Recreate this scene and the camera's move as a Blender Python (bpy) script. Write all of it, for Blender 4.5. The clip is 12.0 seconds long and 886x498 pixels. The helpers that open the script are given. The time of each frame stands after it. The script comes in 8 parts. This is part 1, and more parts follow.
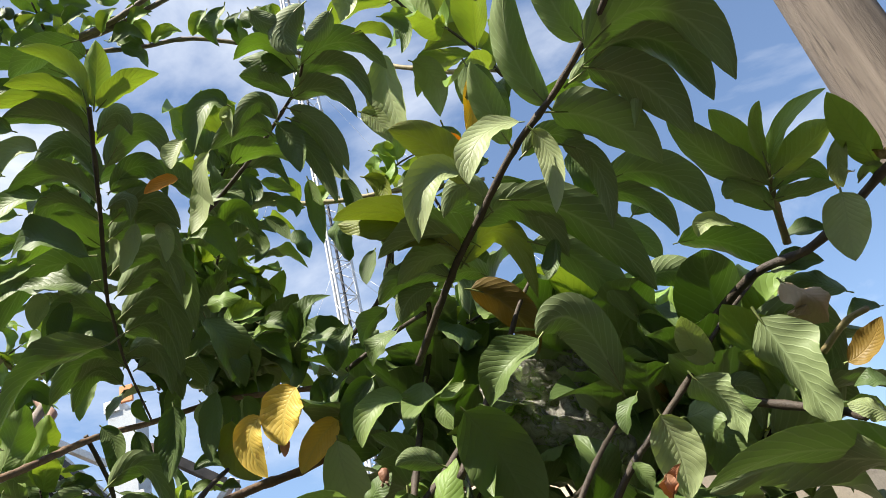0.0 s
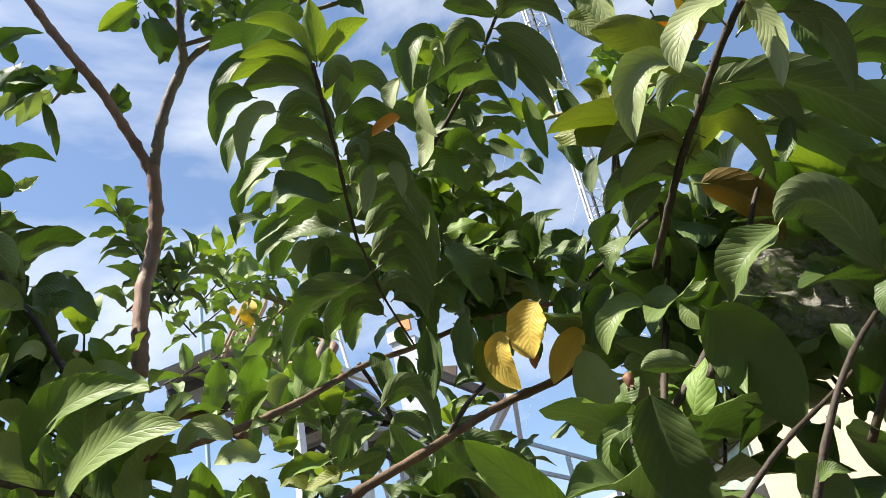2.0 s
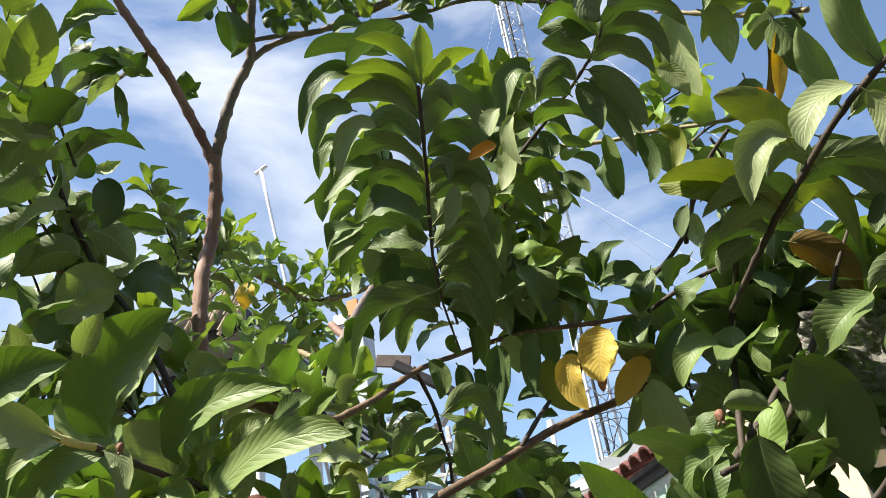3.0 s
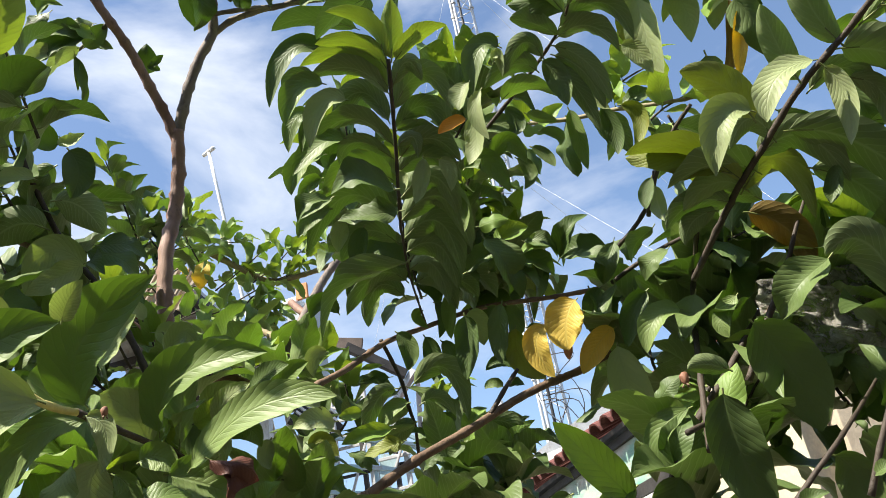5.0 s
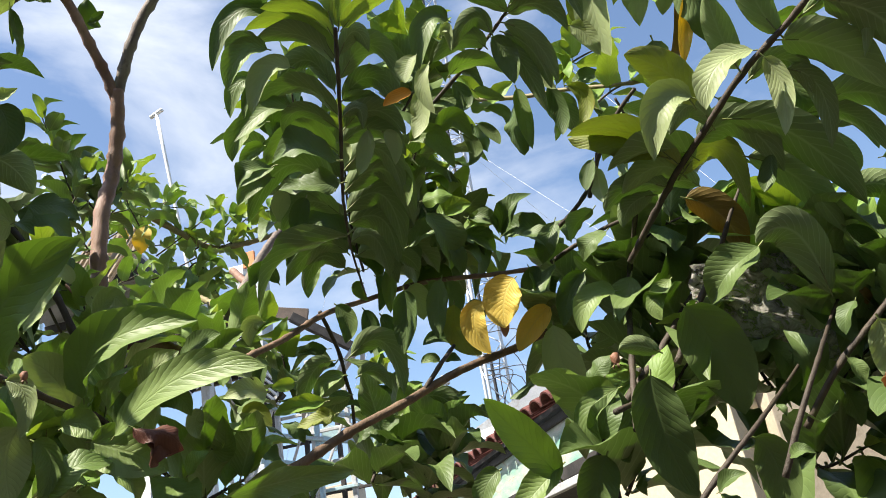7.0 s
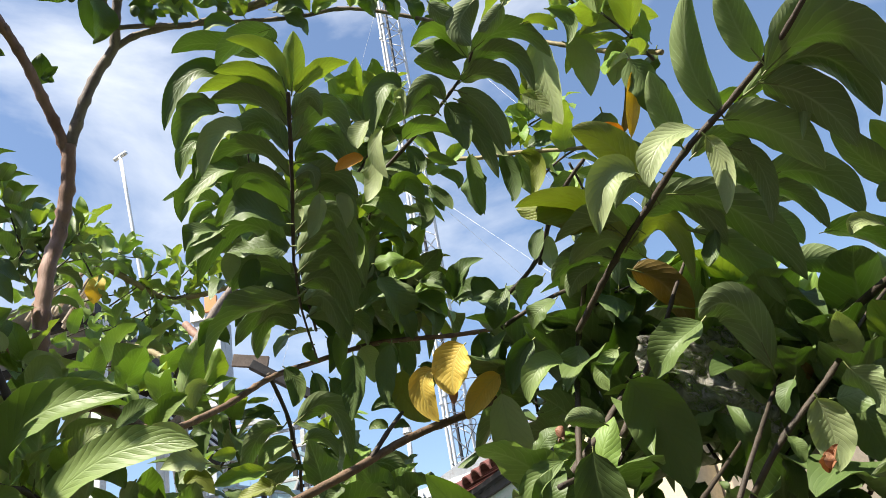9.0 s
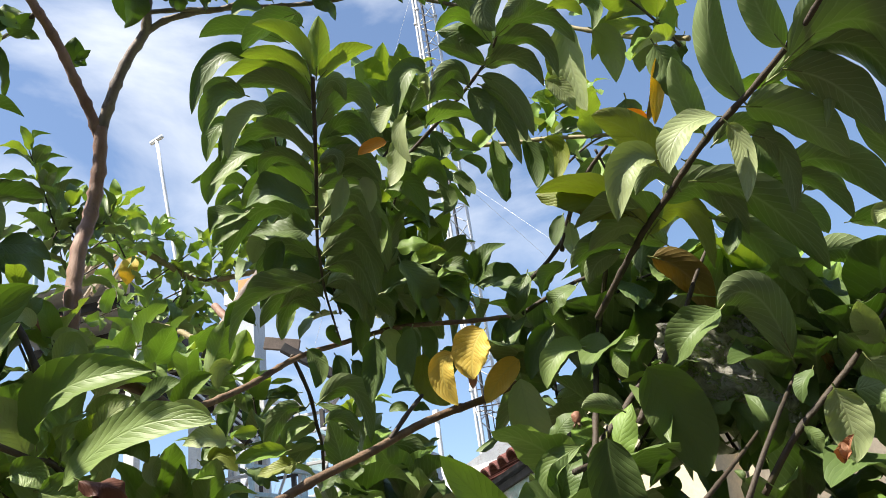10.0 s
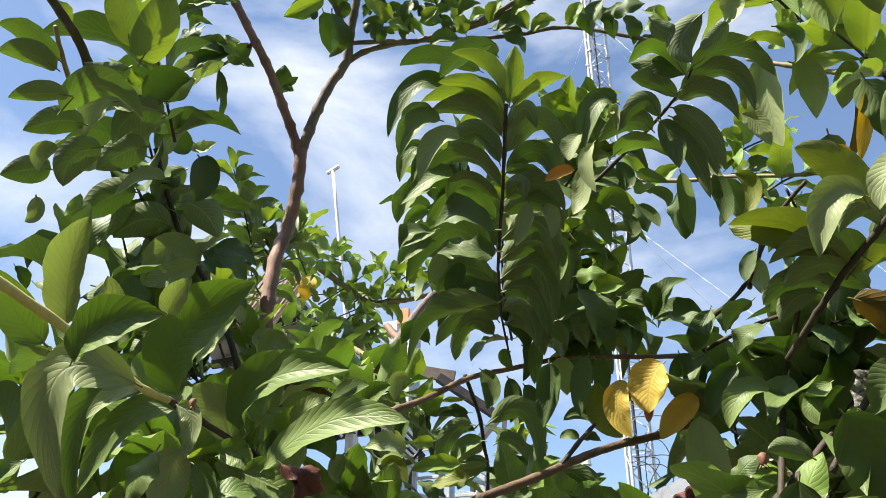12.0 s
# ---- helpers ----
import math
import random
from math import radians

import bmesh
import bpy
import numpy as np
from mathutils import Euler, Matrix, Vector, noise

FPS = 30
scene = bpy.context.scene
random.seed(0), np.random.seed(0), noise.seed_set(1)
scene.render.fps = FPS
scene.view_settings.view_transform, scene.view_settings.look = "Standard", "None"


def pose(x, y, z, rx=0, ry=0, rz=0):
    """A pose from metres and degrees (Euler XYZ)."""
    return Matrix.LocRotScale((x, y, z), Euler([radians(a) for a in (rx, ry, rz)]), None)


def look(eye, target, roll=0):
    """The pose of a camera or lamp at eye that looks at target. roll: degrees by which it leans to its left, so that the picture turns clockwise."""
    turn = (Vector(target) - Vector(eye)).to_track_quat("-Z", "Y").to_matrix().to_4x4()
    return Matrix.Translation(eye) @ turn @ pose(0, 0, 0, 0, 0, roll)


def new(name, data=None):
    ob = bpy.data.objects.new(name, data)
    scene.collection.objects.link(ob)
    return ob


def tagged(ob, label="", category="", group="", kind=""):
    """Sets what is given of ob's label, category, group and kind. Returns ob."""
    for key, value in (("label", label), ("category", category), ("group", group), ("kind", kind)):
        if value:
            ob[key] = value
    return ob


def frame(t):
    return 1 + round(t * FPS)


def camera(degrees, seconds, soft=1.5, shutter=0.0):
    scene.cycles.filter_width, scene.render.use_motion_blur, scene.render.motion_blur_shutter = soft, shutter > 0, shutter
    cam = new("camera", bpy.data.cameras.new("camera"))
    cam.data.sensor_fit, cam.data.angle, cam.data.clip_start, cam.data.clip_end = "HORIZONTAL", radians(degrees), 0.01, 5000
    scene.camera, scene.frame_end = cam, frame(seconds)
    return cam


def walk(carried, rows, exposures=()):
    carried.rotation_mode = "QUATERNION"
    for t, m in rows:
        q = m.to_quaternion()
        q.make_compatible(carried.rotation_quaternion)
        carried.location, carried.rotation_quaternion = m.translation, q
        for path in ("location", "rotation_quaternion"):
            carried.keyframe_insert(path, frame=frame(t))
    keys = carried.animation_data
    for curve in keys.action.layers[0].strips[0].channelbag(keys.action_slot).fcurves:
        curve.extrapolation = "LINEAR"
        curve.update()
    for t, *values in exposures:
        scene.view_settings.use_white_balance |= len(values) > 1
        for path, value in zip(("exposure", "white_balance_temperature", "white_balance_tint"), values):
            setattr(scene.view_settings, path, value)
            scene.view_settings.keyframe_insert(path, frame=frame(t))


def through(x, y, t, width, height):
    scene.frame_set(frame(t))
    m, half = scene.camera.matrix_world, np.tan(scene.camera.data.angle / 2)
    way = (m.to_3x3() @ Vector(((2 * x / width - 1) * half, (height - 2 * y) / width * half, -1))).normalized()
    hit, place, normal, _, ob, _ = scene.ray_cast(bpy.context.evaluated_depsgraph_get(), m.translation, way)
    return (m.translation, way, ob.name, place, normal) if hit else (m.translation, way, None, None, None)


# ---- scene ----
cam = camera(55.8, 12.0, 0.8)
PATH = [
    (0, (0.242, 0.307, 1.716), (0.23, 2.028, 2.735), -15.1),
    (0.5, (0.246, 0.288, 1.719), (0.041, 1.96, 2.797), -15.7),
    (1, (0.282, 0.302, 1.709), (-0.089, 1.956, 2.769), -15.8),
    (1.5, (0.333, 0.319, 1.702), (-0.197, 1.946, 2.737), -15.8),
    (2, (0.272, 0.316, 1.705), (-0.358, 1.946, 2.678), -12.2),
    (2.5, (0.166, 0.194, 1.735), (-0.43, 1.857, 2.673), -9.6),
    (3, (0.122, 0.149, 1.744), (-0.399, 1.844, 2.67), -8.9),
    (3.2, (0.113, 0.153, 1.738), (-0.393, 1.856, 2.656), -8.7),
    (4.8, (0.091, 0.124, 1.718), (-0.323, 1.863, 2.615), -10.4),
    (5, (0.091, 0.128, 1.723), (-0.326, 1.877, 2.597), -10.6),
    (5.5, (0.09, 0.131, 1.721), (-0.343, 1.904, 2.539), -10.9),
    (6, (0.092, 0.138, 1.722), (-0.332, 1.922, 2.518), -10.6),
    (6.5, (0.103, 0.147, 1.719), (-0.27, 1.945, 2.511), -10.4),
    (6.7, (0.106, 0.142, 1.723), (-0.235, 1.946, 2.517), -10.5),
    (8.3, (0.096, 0.126, 1.719), (-0.183, 1.915, 2.57), -8.5),
    (8.5, (0.098, 0.126, 1.725), (-0.168, 1.912, 2.586), -9.1),
    (9, (0.136, 0.132, 1.748), (-0.082, 1.912, 2.633), -10.3),
    (9.5, (0.14, 0.136, 1.741), (-0.058, 1.921, 2.621), -10.0),
    (10, (0.153, 0.131, 1.74), (-0.147, 1.907, 2.608), -8.4),
    (10.5, (0.142, 0.143, 1.73), (-0.272, 1.88, 2.631), -6.0),
    (11, (0.136, 0.138, 1.745), (-0.409, 1.784, 2.741), -3.2),
    (11.5, (0.122, 0.111, 1.751), (-0.492, 1.708, 2.787), -2.0),
    (12, (0.117, 0.111, 1.712), (-0.523, 1.737, 2.685), 0.6),
]
walk(cam, [(t, look(eye, target, roll)) for t, eye, target, roll in PATH])

# ---- sky, sun and exposure ----
SUN = Vector((-0.40, -0.36, 0.84)).normalized()
world = bpy.data.worlds.new("sky")
scene.world = world
world.use_nodes = True
wn, wl = world.node_tree.nodes, world.node_tree.links
wn.clear()
w_out = wn.new("ShaderNodeOutputWorld")
w_bg = wn.new("ShaderNodeBackground")
w_bg.inputs["Strength"].default_value = 0.097
w_sky = wn.new("ShaderNodeTexSky")
w_sky.sky_type = "NISHITA"
w_sky.sun_disc = False
w_sky.sun_elevation = math.asin(SUN.z)
w_sky.sun_rotation = math.atan2(SUN.x, SUN.y)
w_sky.air_density, w_sky.dust_density, w_sky.ozone_density = 1.0, 0.8, 1.6
w_co = wn.new("ShaderNodeTexCoord")
w_map = wn.new("ShaderNodeMapping")
w_map.inputs["Scale"].default_value = (1.0, 1.0, 2.2)
w_map.inputs["Rotation"].default_value = (0.2, 0.3, 0.5)
w_n1 = wn.new("ShaderNodeTexNoise")
w_n1.inputs["Scale"].default_value = 2.6
w_n1.inputs["Detail"].default_value = 7.0
w_n1.inputs["Roughness"].default_value = 0.55
w_n1.inputs["Distortion"].default_value = 0.35
w_ramp = wn.new("ShaderNodeValToRGB")
w_ramp.color_ramp.elements[0].position, w_ramp.color_ramp.elements[0].color = 0.46, (0, 0, 0, 1)
w_ramp.color_ramp.elements[1].position, w_ramp.color_ramp.elements[1].color = 0.80, (1, 1, 1, 1)
w_mix = wn.new("ShaderNodeMix")
w_mix.data_type = "RGBA"
w_mix.inputs["B"].default_value = (5.6, 5.8, 6.1, 1)
wl.new(w_co.outputs["Generated"], w_map.inputs["Vector"])
wl.new(w_map.outputs["Vector"], w_n1.inputs["Vector"])
w_sep = wn.new("ShaderNodeSeparateXYZ")
w_bias = wn.new("ShaderNodeMath")
w_bias.operation = "MULTIPLY_ADD"
w_bias.inputs[1].default_value, w_bias.inputs[2].default_value = -0.15, -0.045
w_add = wn.new("ShaderNodeMath")
w_add.operation = "ADD"
wl.new(w_co.outputs["Generated"], w_sep.inputs["Vector"])
wl.new(w_sep.outputs["X"], w_bias.inputs[0])
wl.new(w_bias.outputs[0], w_add.inputs[0])
wl.new(w_n1.outputs["Fac"], w_add.inputs[1])
wl.new(w_add.outputs[0], w_ramp.inputs["Fac"])
wl.new(w_ramp.outputs["Color"], w_mix.inputs["Factor"])
wl.new(w_sky.outputs["Color"], w_mix.inputs["A"])
wl.new(w_mix.outputs["Result"], w_bg.inputs["Color"])
wl.new(w_bg.outputs["Background"], w_out.inputs["Surface"])

sun = new("sun", bpy.data.lights.new("sun", "SUN"))
sun.data.energy, sun.data.angle, sun.data.color = 5.0, radians(0.53), (1.0, 0.93, 0.81)
sun.matrix_world = look(SUN * 30, (0, 0, 0))
scene.view_settings.exposure = 1.20


# ---- materials ----
def mat(name):
    m = bpy.data.materials.new(name)
    m.use_nodes = True
    m.node_tree.nodes.clear()
    return m, m.node_tree.nodes, m.node_tree.links


def node(nodes, kind, **values):
    n = nodes.new(kind)
    for key, value in values.items():
        n.inputs[key.replace("_", " ")].default_value = value
    return n


def sums(nodes, links, op, a, b=None, clamp=False):
    n = nodes.new("ShaderNodeMath")
    n.operation, n.use_clamp = op, clamp
    for slot, v in ((0, a), (1, b)):
        if v is None:
            continue
        if isinstance(v, (int, float)):
            n.inputs[slot].default_value = v
        else:
            links.new(v, n.inputs[slot])
    return n.outputs[0]


def blend(nodes, links, fac, a, b, how="MIX"):
    n = nodes.new("ShaderNodeMix")
    n.data_type, n.blend_type = "RGBA", how
    for slot, v in (("Factor", fac), ("A", a), ("B", b)):
        if isinstance(v, (int, float, tuple)):
            n.inputs[slot].default_value = v
        else:
            links.new(v, n.inputs[slot])
    return n.outputs["Result"]


def surface(name, low, high, scale=8.0, rough=0.7, bump=0.3, fine=60.0, stain=None, metal=0.0, stretch=(1, 1, 1)):
    """A rough painted, wooden or mineral surface: two tones in patches, fine grain, stains and relief."""
    m, n, k = mat(name)
    out = node(n, "ShaderNodeOutputMaterial")
    bs = node(n, "ShaderNodeBsdfPrincipled", Roughness=rough, Metallic=metal)
    co = node(n, "ShaderNodeTexCoord")
    mp = node(n, "ShaderNodeMapping", Scale=stretch)
    k.new(co.outputs["Object"], mp.inputs["Vector"])
    big = node(n, "ShaderNodeTexNoise", Scale=scale, Detail=5.0, Roughness=0.6)
    small = node(n, "ShaderNodeTexNoise", Scale=fine, Detail=6.0, Roughness=0.7)
    k.new(mp.outputs["Vector"], big.inputs["Vector"])
    k.new(mp.outputs["Vector"], small.inputs["Vector"])
    edge = sums(n, k, "MULTIPLY_ADD", big.outputs["Fac"], 2.6)
    edge.node.inputs[2].default_value = -0.8
    edge.node.use_clamp = True
    col = blend(n, k, edge, (*low, 1), (*high, 1))
    grain = sums(n, k, "MULTIPLY_ADD", small.outputs["Fac"], 0.7)
    grain.node.inputs[2].default_value = 0.65
    gcol = node(n, "ShaderNodeCombineColor")
    for c in ("Red", "Green", "Blue"):
        k.new(grain, gcol.inputs[c])
    col = blend(n, k, 1.0, col, gcol.outputs["Color"], "MULTIPLY")
    if stain:
        st = node(n, "ShaderNodeTexNoise", Scale=scale * 2.3, Detail=8.0, Roughness=0.7, Distortion=1.0)
        k.new(mp.outputs["Vector"], st.inputs["Vector"])
        f = sums(n, k, "MULTIPLY_ADD", st.outputs["Fac"], 7.0)
        f.node.inputs[2].default_value = -3.9
        f.node.use_clamp = True
        col = blend(n, k, f, col, (*stain, 1))
    k.new(col, bs.inputs["Base Color"])
    bp = node(n, "ShaderNodeBump", Strength=bump, Distance=0.004)
    hsum = sums(n, k, "ADD", small.outputs["Fac"], big.outputs["Fac"])
    k.new(hsum, bp.inputs["Height"])
    k.new(bp.outputs["Normal"], bs.inputs["Normal"])
    k.new(bs.outputs["BSDF"], out.inputs["Surface"])
    return m


def leaf_side(name, low, high, vein, through, share, rough, relief, spots=0.0, spot_col=(0.16, 0.08, 0.03)):
    """One face of a leaf blade: midrib and side veins, patches, spots, gloss and light let through."""
    m, n, k = mat(name)
    out = node(n, "ShaderNodeOutputMaterial")
    bs = node(n, "ShaderNodeBsdfPrincipled", Roughness=rough)
    bs.inputs["Specular IOR Level"].default_value = 0.34
    uv = n.new("ShaderNodeUVMap")
    uv.uv_map = "blade"
    sp = node(n, "ShaderNodeSeparateXYZ")
    k.new(uv.outputs["UV"], sp.inputs["Vector"])
    across = sums(n, k, "ABSOLUTE", sums(n, k, "SUBTRACT", sp.outputs["X"], 0.5))
    wob = node(n, "ShaderNodeTexNoise", Scale=5.0, Detail=2.0)
    k.new(uv.outputs["UV"], wob.inputs["Vector"])
    phase = sums(n, k, "SUBTRACT", sums(n, k, "MULTIPLY", sums(n, k, "ADD", sp.outputs["Y"], sums(n, k, "MULTIPLY", wob.outputs["Fac"], 0.05)), 12.0), sums(n, k, "MULTIPLY", across, 6.5))
    tri = sums(n, k, "ABSOLUTE", sums(n, k, "SUBTRACT", sums(n, k, "FRACT", phase), 0.5))
    side = sums(n, k, "MULTIPLY", sums(n, k, "SUBTRACT", tri, 0.37), 8.5, True)
    mid = sums(n, k, "SUBTRACT", 1.0, sums(n, k, "MULTIPLY", across, 22.0), True)
    veins = sums(n, k, "MAXIMUM", sums(n, k, "MULTIPLY", side, 0.55), mid)
    info = node(n, "ShaderNodeObjectInfo")
    geo = node(n, "ShaderNodeNewGeometry")
    rnd = sums(n, k, "FRACT", sums(n, k, "ADD", info.outputs["Random"], geo.outputs["Random Per Island"]))
    shift = node(n, "ShaderNodeCombineXYZ")
    for axis in ("X", "Y", "Z"):
        k.new(sums(n, k, "MULTIPLY", rnd, {"X": 17.0, "Y": 31.0, "Z": 9.0}[axis]), shift.inputs[axis])
    place = n.new("ShaderNodeVectorMath")
    place.operation = "ADD"
    k.new(uv.outputs["UV"], place.inputs[0])
    k.new(shift.outputs["Vector"], place.inputs[1])
    big = node(n, "ShaderNodeTexNoise", Scale=3.0, Detail=4.0)
    small = node(n, "ShaderNodeTexNoise", Scale=34.0, Detail=4.0)
    for t in (big, small):
        k.new(place.outputs[0], t.inputs["Vector"])
    tone = sums(n, k, "ADD", sums(n, k, "MULTIPLY", rnd, 0.65), sums(n, k, "MULTIPLY", big.outputs["Fac"], 0.5), True)
    col = blend(n, k, tone, (*low, 1), (*high, 1))
    col = blend(n, k, sums(n, k, "MULTIPLY", veins, 0.55 if relief < 0 else 0.20), col, (*vein, 1))
    if spots:
        s = sums(n, k, "MULTIPLY", sums(n, k, "SUBTRACT", big.outputs["Fac"], 0.66 - spots), 9.0, True)
        col = blend(n, k, s, col, (*spot_col, 1))
    k.new(col, bs.inputs["Base Color"])
    bump = node(n, "ShaderNodeBump", Strength=0.45, Distance=0.0009)
    height = sums(n, k, "ADD", sums(n, k, "MULTIPLY", sums(n, k, "MAXIMUM", sums(n, k, "ADD", sums(n, k, "MULTIPLY", tri, 0.8), sums(n, k, "MULTIPLY", side, 0.35)), mid), -relief), sums(n, k, "ADD", sums(n, k, "MULTIPLY", small.outputs["Fac"], 0.25), sums(n, k, "MULTIPLY", big.outputs["Fac"], 2.2)))
    k.new(height, bump.inputs["Height"])
    k.new(bump.outputs["Normal"], bs.inputs["Normal"])
    tr = node(n, "ShaderNodeBsdfTranslucent")
    tcol = blend(n, k, sums(n, k, "MULTIPLY", veins, 0.5), (*through, 1), (through[0] * 0.55, through[1] * 0.55, through[2] * 0.5, 1))
    k.new(tcol, tr.inputs["Color"])
    k.new(bump.outputs["Normal"], tr.inputs["Normal"])
    mx = node(n, "ShaderNodeMixShader", Fac=share)
    k.new(bs.outputs["BSDF"], mx.inputs[1])
    k.new(tr.outputs["BSDF"], mx.inputs[2])
    k.new(mx.outputs["Shader"], out.inputs["Surface"])
    return m


STALK = surface("leaf_stalk", (0.16, 0.22, 0.06), (0.24, 0.25, 0.09), 20, 0.5, 0.1)
LOOKS = {}
for look_name, up_low, up_high, down_low, down_high, glow in (
    ("green", (0.054, 0.092, 0.028), (0.160, 0.220, 0.072), (0.165, 0.218, 0.092), (0.260, 0.322, 0.145), (0.46, 0.70, 0.12)),
    ("fresh", (0.110, 0.168, 0.048), (0.245, 0.318, 0.108), (0.220, 0.285, 0.112), (0.320, 0.395, 0.172), (0.56, 0.78, 0.15)),
    ("young", (0.120, 0.215, 0.045), (0.230, 0.345, 0.085), (0.210, 0.290, 0.085), (0.290, 0.380, 0.120), (0.78, 0.92, 0.20)),
    ("olive", (0.150, 0.180, 0.035), (0.230, 0.260, 0.055), (0.240, 0.270, 0.080), (0.300, 0.330, 0.110), (0.62, 0.72, 0.14)),
    # pale: green lightened to carry the sun and sheen on leaf tops
    ("pale", (0.290, 0.345, 0.165), (0.400, 0.455, 0.235), (0.330, 0.390, 0.235), (0.430, 0.490, 0.300), (0.70, 0.82, 0.30)),
    ("yellow", (0.720, 0.520, 0.085), (0.850, 0.680, 0.190), (0.620, 0.430, 0.060), (0.760, 0.560, 0.120), (0.95, 0.75, 0.10)),
    ("amber", (0.190, 0.130, 0.030), (0.300, 0.195, 0.040), (0.210, 0.155, 0.045), (0.310, 0.215, 0.070), (0.52, 0.38, 0.07)),
    ("orange", (0.700, 0.300, 0.030), (0.800, 0.430, 0.060), (0.680, 0.320, 0.050), (0.760, 0.420, 0.080), (0.95, 0.55, 0.10)),
    ("rosy", (0.480, 0.230, 0.120), (0.620, 0.360, 0.220), (0.480, 0.250, 0.140), (0.600, 0.360, 0.230), (0.80, 0.45, 0.25)),
    ("russet", (0.075, 0.032, 0.024), (0.190, 0.082, 0.056), (0.100, 0.045, 0.034), (0.220, 0.100, 0.070), (0.30, 0.13, 0.08)),
    ("tan", (0.420, 0.310, 0.180), (0.600, 0.480, 0.320), (0.420, 0.320, 0.190), (0.560, 0.450, 0.300), (0.75, 0.60, 0.35)),
    ("dry", (0.300, 0.130, 0.070), (0.480, 0.270, 0.140), (0.340, 0.170, 0.090), (0.520, 0.320, 0.180), (0.60, 0.35, 0.15)),
):
    spots = {"green": 0.0, "yellow": 0.02, "amber": 0.03, "olive": 0.02, "dry": 0.05}.get(look_name, 0.0)
    vein_up = tuple(min(0.8, c * 1.5 + 0.03) for c in up_high)
    vein_down = tuple(min(0.8, c * 1.8 + 0.04) for c in down_high)
    LOOKS[look_name] = (
        leaf_side("leaf_upper_" + look_name, up_low, up_high, vein_up, glow, {"green": 0.20, "fresh": 0.30}.get(look_name, 0.32), 0.48, 1.0, spots),
        leaf_side("leaf_under_" + look_name, down_low, down_high, vein_down, glow, {"green": 0.21, "fresh": 0.33}.get(look_name, 0.38), 0.55, -1.0, spots),
        STALK,
    )

BARK = {
    "bark": surface("bark_brown", (0.110, 0.066, 0.039), (0.225, 0.145, 0.086), 26, 0.75, 0.6, 140, (0.06, 0.04, 0.03), stretch=(1, 1, 0.5)),
    "redbark": surface("bark_red", (0.178, 0.090, 0.060), (0.320, 0.188, 0.128), 22, 0.6, 0.5, 120, (0.10, 0.06, 0.045), stretch=(1, 1, 0.45)),
    "greybark": surface("bark_grey", (0.130, 0.100, 0.084), (0.250, 0.200, 0.165), 24, 0.7, 0.5, 130, (0.06, 0.045, 0.04), stretch=(1, 1, 0.5)),
    "twig": surface("bark_twig_and_shade", (0.034, 0.025, 0.017), (0.075, 0.054, 0.036), 40, 0.65, 0.4, 200),
    "stalk": surface("bark_young", (0.190, 0.150, 0.070), (0.300, 0.250, 0.120), 40, 0.6, 0.3, 200),
    "yellowstalk": surface("stem_yellow", (0.560, 0.480, 0.130), (0.700, 0.640, 0.240), 30, 0.5, 0.15, 160),
}
# ground out of view, darkened to cut light bounced onto leaf undersides
EARTH = surface("earth", (0.038, 0.034, 0.024), (0.075, 0.062, 0.043), 1.2, 0.95, 0.8, 18, (0.07, 0.08, 0.035))
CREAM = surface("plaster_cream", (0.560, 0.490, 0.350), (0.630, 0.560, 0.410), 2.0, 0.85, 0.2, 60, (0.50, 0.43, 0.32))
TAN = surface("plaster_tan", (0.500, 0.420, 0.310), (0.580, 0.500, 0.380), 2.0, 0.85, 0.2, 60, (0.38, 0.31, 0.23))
TILE = surface("roof_tile_clay", (0.100, 0.030, 0.024), (0.200, 0.062, 0.045), 9, 0.75, 0.4, 70, (0.06, 0.035, 0.03))
FASCIA = surface("fascia_weathered", (0.560, 0.540, 0.470), (0.200, 0.430, 0.330), 5.5, 0.7, 0.3, 60, (0.40, 0.27, 0.17), stretch=(0.6, 0.6, 2.2))
# dark timber, and also the shade inside the open annex
DARKWOOD_SHADE = surface("dark_timber_and_shade", (0.020, 0.018, 0.016), (0.055, 0.048, 0.042), 9, 0.7, 0.4, 90)
ALU = surface("gutter_grey", (0.420, 0.420, 0.410), (0.540, 0.540, 0.530), 6, 0.5, 0.1, 60, (0.30, 0.28, 0.26))
ZINC = surface("zinc_sheet", (0.330, 0.340, 0.345), (0.450, 0.460, 0.465), 3, 0.5, 0.1, 50, (0.26, 0.22, 0.19), 0.3)
STEEL = surface("galvanised_steel", (0.520, 0.530, 0.540), (0.680, 0.690, 0.700), 5, 0.5, 0.1, 60, (0.36, 0.33, 0.30), 0.2)
WHITE = surface("white_paint", (0.700, 0.700, 0.670), (0.800, 0.800, 0.780), 4, 0.55, 0.1, 60, (0.55, 0.52, 0.46))
BLUE = surface("pale_blue_paint", (0.330, 0.480, 0.520), (0.450, 0.600, 0.630), 5, 0.55, 0.1, 60, (0.40, 0.36, 0.32))
ORANGE = surface("orange_paint", (0.700, 0.240, 0.080), (0.780, 0.320, 0.120), 3, 0.6, 0.1, 50)
GREYWALL = surface("grey_render", (0.420, 0.450, 0.480), (0.520, 0.550, 0.580), 1.2, 0.85, 0.2, 30, (0.34, 0.35, 0.36))
BAMBOO = surface("split_bamboo", (0.360, 0.280, 0.190), (0.520, 0.430, 0.310), 9, 0.7, 0.3, 90, (0.22, 0.16, 0.11))
BROWNBOARD = surface("weathered_board", (0.095, 0.070, 0.055), (0.170, 0.128, 0.100), 6, 0.8, 0.4, 70)
